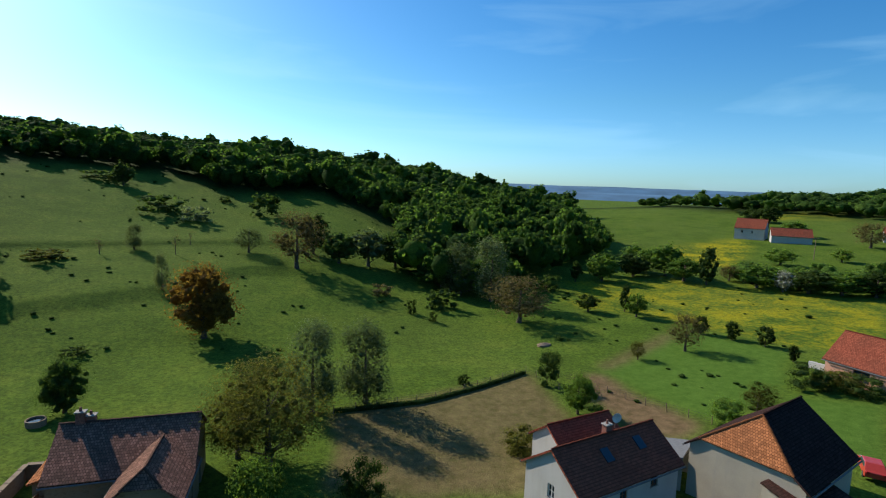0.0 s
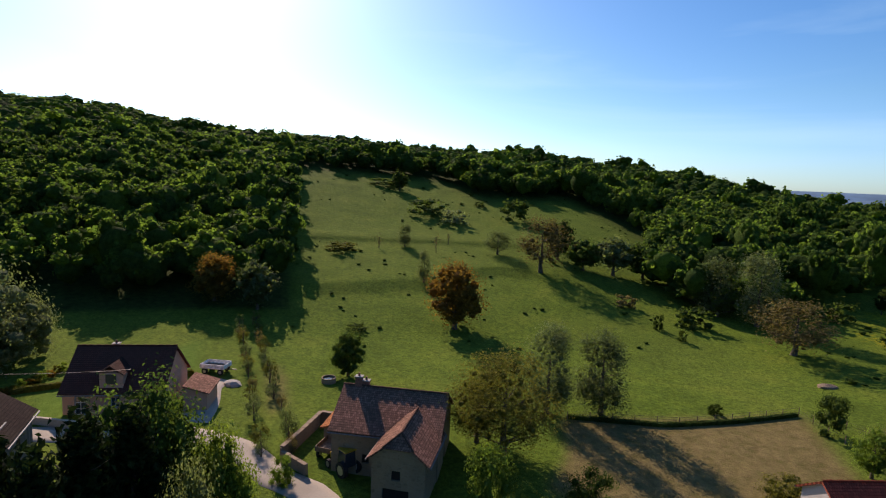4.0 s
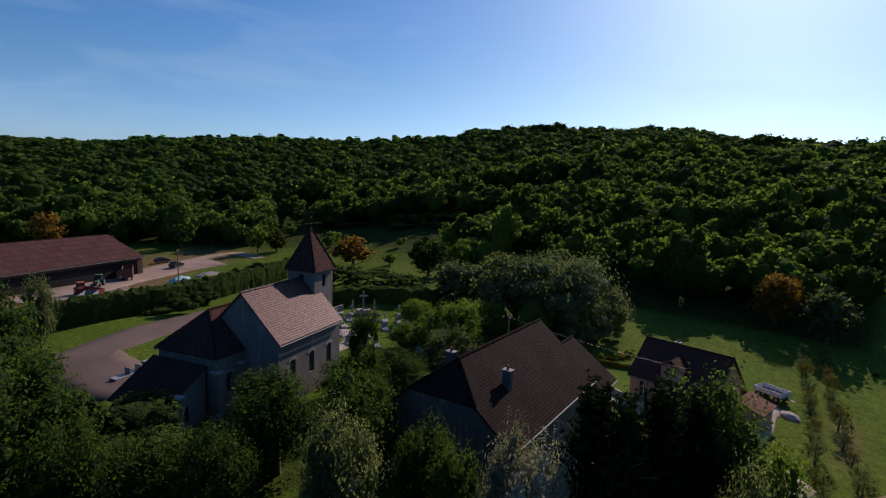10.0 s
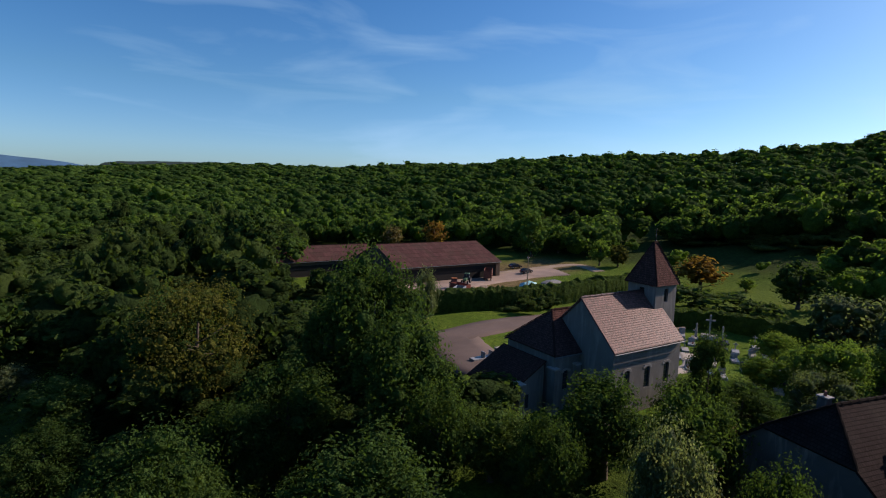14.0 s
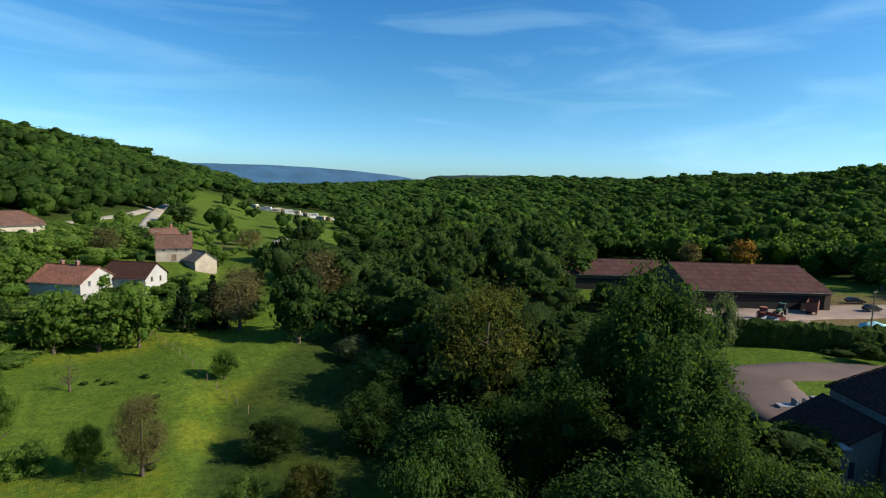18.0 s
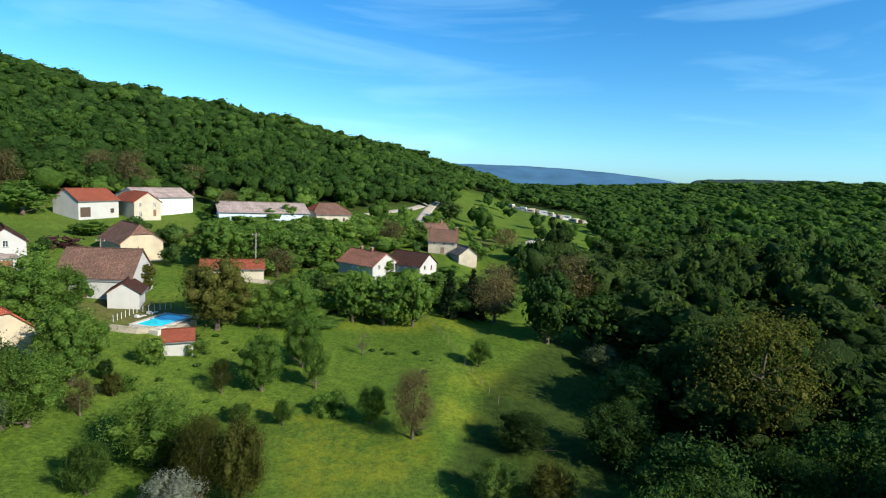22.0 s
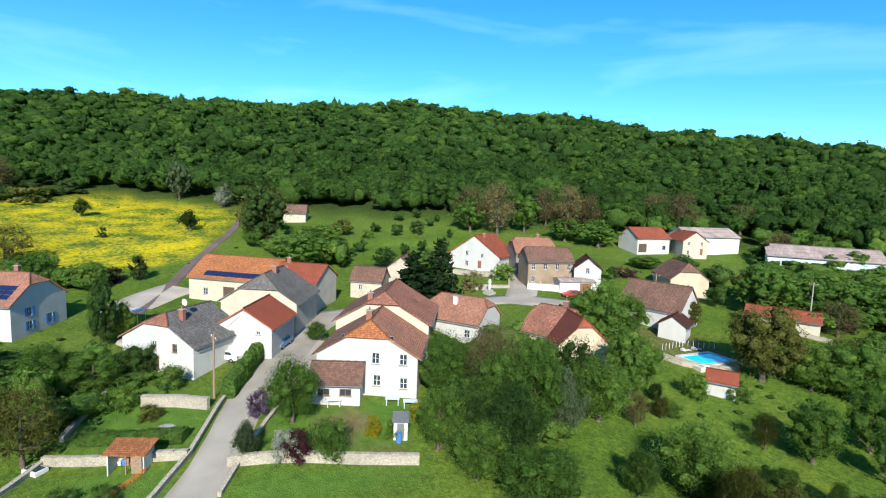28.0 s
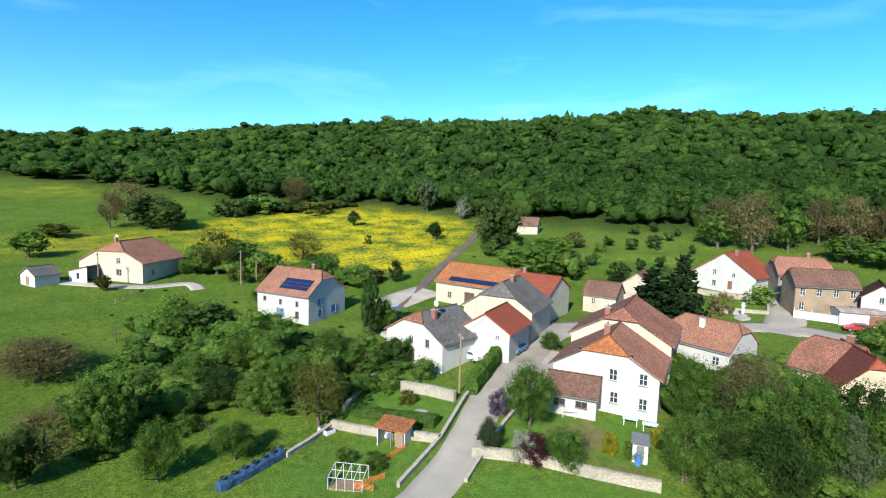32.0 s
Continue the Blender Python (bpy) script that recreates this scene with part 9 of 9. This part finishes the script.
panel_field(by_label("white farmhouse with orange-brown roof"), "blue-black solar panels in a grid", -1.5, 5.2, 0.12, 0.55, 6, 3, 5.5, 4.9, 3.8)
panel_field(by_label("cream farmhouse with orange tile roof"), "long strip of dark solar panels above the eave", -5.5, 7.5, 0.02, 0.24, 10, 1, 5.5, 4.2, 3.4)
TILED = by_label("white house with a red tile roof, skylights")
for x, u in ((-1.2, 0.55), (3.0, 0.6)):
    k = 2.3 / 3.2
    y = -3.2 * (1 - u)
    slab(TILED, "skylight", [(x - 0.45, y - 0.5, 4.4 + 2.3 * u - 0.5 * k + 0.26), (x + 0.45, y - 0.5, 4.4 + 2.3 * u - 0.5 * k + 0.26), (x + 0.45, y + 0.5, 4.4 + 2.3 * u + 0.5 * k + 0.26), (x - 0.45, y + 0.5, 4.4 + 2.3 * u + 0.5 * k + 0.26)], PANE, 0.08, "dark roof window")


def dish(top, x, y, z, turn=0):
    bm = bmesh.new()
    for q in range(16):
        a, b = 2 * math.pi * q / 16, 2 * math.pi * (q + 1) / 16
        bm.faces.new([bm.verts.new(v) for v in ((0, 0.12, 0), (0.45 * math.cos(a), 0, 0.45 * math.sin(a)), (0.45 * math.cos(b), 0, 0.45 * math.sin(b)))])
    d = part("satellite_dish", bm, PAINT_W, top)
    d.matrix_basis = Matrix.Translation((x, y, z)) @ Matrix.Rotation(radians(turn), 4, "Z")
    bm = bmesh.new()
    tube(bm, Vector((0, 0.1, -0.1)), Vector((0, 0.25, -1.0)), 0.03, 0.03, 5)
    part("mast", bm, ZINC, d)


dish(TILED, 1.6, 0.2, 7.9, -20)
dish(by_label("white farmhouse with a rust-brown"), -0.6, -4.6, 9.4, 0)
dish(by_label("white house with a grey and orange"), 1.6, -1.6, 8.6, 0)


def villa_dormer():
    top = by_label("modern villa with salmon walls")
    d = part("dormer", new_box(-1.4, 1.0, -3.9, -1.4, 2.6, 4.9), PINKW, top, "gabled salmon dormer")
    part("dormer_window", new_box(-0.75, 0.35, -3.95, -3.9, 3.6, 4.7), PANE, d)
    for s in (-1, 1):
        slab(d, "dormer_roof", [(-0.2 + s * 1.5, -4.2, 4.75), (-0.2, -4.2, 5.8), (-0.2, -0.4, 5.8), (-0.2 + s * 1.5, -1.2, 4.75)], TILE_DARK, 0.1)
    g = lean_to("garage", "low tiled lean-to garage beside the salmon villa", -53.6, 42.2, 214, 2.6, 4.2, 2.9, 2.1, PINKW, TILE_PINK, "garage")


villa_dormer()
lean_to("lean_to", "small lean-to of the old barn under a rusty roof", -34.6, 44.6, 17.7, 2.6, 4.0, 3.0, 2.2, STONE_D, TILE_ORANGE, "annex")
lean_to("porch_roof", "grey metal carport beside the dark-roofed house", 20.4, 50.6, -37, 5.0, 4.0, 3.4, 2.4, CREAM, ZINC, "carport")
lean_to("side_shed", "pale blue lean-to shed beside the farmhouse", 140.4, 46.6, -115, 4.5, 6, 3.4, 2.3, PAINT_W, TILE_BROWN, "annex")
lean_to("front_roof", "dark roofed wing in front of the cream house", 28.8, 40.2, 120, 6, 6, 3.8, 2.2, CREAM, TILE_DARK, "annex")


def terrace_things():
    """Parasol and pergola on the terrace of the house with solar panels."""
    p = tagged(new("parasol"), "pale blue parasol open over the terrace", "parasol")
    x, y = 101.4, -11.6
    p.location = (x, y, ground(x, y))
    part("pole", cyl(bmesh.new(), 0, 0, -0.2, 2.5, 0.03), PAINT_W, p)
    bm = bmesh.new()
    bmesh.ops.create_cone(bm, cap_ends=False, segments=8, radius1=1.5, radius2=0.05, depth=0.6, matrix=Matrix.Translation((0, 0, 2.4)))
    part("canopy", bm, plain("parasol_cloth", (0.4, 0.6, 0.72), 0.8), p)
    a = tagged(new("awning"), "white awning on posts over the terrace", "awning")
    x, y = 100.8, -15.4
    a.matrix_world = Matrix.Translation((x, y, ground(x, y))) @ Matrix.Rotation(radians(-133), 4, "Z")
    part("cloth", new_box(-2.2, 2.2, -1.2, 1.2, 2.2, 2.28), PAINT_W, a)
    for sx in (-2.1, 2.1):
        for sy in (-1.1, 1.1):
            part("post", cyl(bmesh.new(), sx, sy, -0.2, 2.2, 0.04), PAINT_W, a)


terrace_things()


def fountain():
    f = tagged(new("monument"), "white stone monument cross on the village square", "monument")
    x, y = 80.2, -79.6
    f.location = (x, y, ground(x, y))
    part("base", new_box(-1.0, 1.0, -1.0, 1.0, -0.3, 0.5, bevel=0.05), CONCRETE, f)
    part("step", new_box(-0.6, 0.6, -0.6, 0.6, 0.5, 0.95, bevel=0.04), CONCRETE, f)
    part("shaft", new_box(-0.2, 0.2, -0.2, 0.2, 0.95, 3.2, bevel=0.04), PAINT_W, f)
    part("arm", new_box(-0.5, 0.5, -0.12, 0.12, 2.5, 2.75, bevel=0.03), PAINT_W, f)
    t = tagged(new("water_trough"), "stone fountain trough on the village square", "trough")
    t.matrix_world = Matrix.Translation((83.6, -80.6, ground(83.6, -80.6))) @ Matrix.Rotation(radians(40), 4, "Z")
    for a in ((-1.5, 1.5, -0.6, -0.45), (-1.5, 1.5, 0.45, 0.6), (-1.5, -1.35, -0.45, 0.45), (1.35, 1.5, -0.45, 0.45)):
        part("side", new_box(*a, -0.2, 0.65, bevel=0.02), CONCRETE, t)
    part("water", new_box(-1.35, 1.35, -0.45, 0.45, 0.3, 0.5), PANE, t)


fountain()
building("garage", "low flat-roofed white garage with a wooden door", 70.6, -96.6, -126, 8, 5, 2.2, 0.35, PAINT_W, FIBRE, ridge="x", category="garage", openings=[("front", 1.8, 0, 2.6, 1.9, "brown_door")], out=0.2)


# ---------------------------------------------------------------- far camp site
def camp():
    rng = random.Random(21)
    for k in range(16):
        u = k / 15
        x, y = -84 - 40 * u + rng.uniform(-4, 4), -404 + 56 * u + rng.uniform(-6, 6)
        v = tagged(new("caravan"), ("white caravan parked on the far terrace", "cream mobile home on the far terrace")[k % 2], "caravan", "caravans of the far site")
        v.matrix_world = Matrix.Translation((x, y, ground(x, y))) @ Matrix.Rotation(rng.uniform(0, 3.1), 4, "Z")
        part("body", loft([(-3, 0.4), (3, 0.4), (3.1, 1.6), (2.7, 2.7), (-2.7, 2.7), (-3.1, 1.6)], 1.2, 0.1), (PAINT_W, plain("cream_paint", (0.5, 0.42, 0.28), 0.6), STONE, WOOD)[k % 4], v)
        part("window", new_box(-1.6, 1.6, -1.26, 1.26, 1.3, 2.0), PANE, v)
        for sy in (-0.9, 0.9):
            wheel(v, 0, sy, 0.32, 0.2)
    for k in range(4):
        garden_wall("pale retaining wall of the far terraced site", [(-82 - 10 * k, -408 + 16 * k), (-94 - 11 * k, -396 + 12 * k), (-100 - 11 * k, -398 + 13 * k)], 1.6, 0.8, PAINT_W)
    strip("gravel_yard", "pale gravel terraces of the far camp site", 6.0, GRAVEL, (-84, -414), (-92, -398), (-106, -378), (-122, -360))


camp()
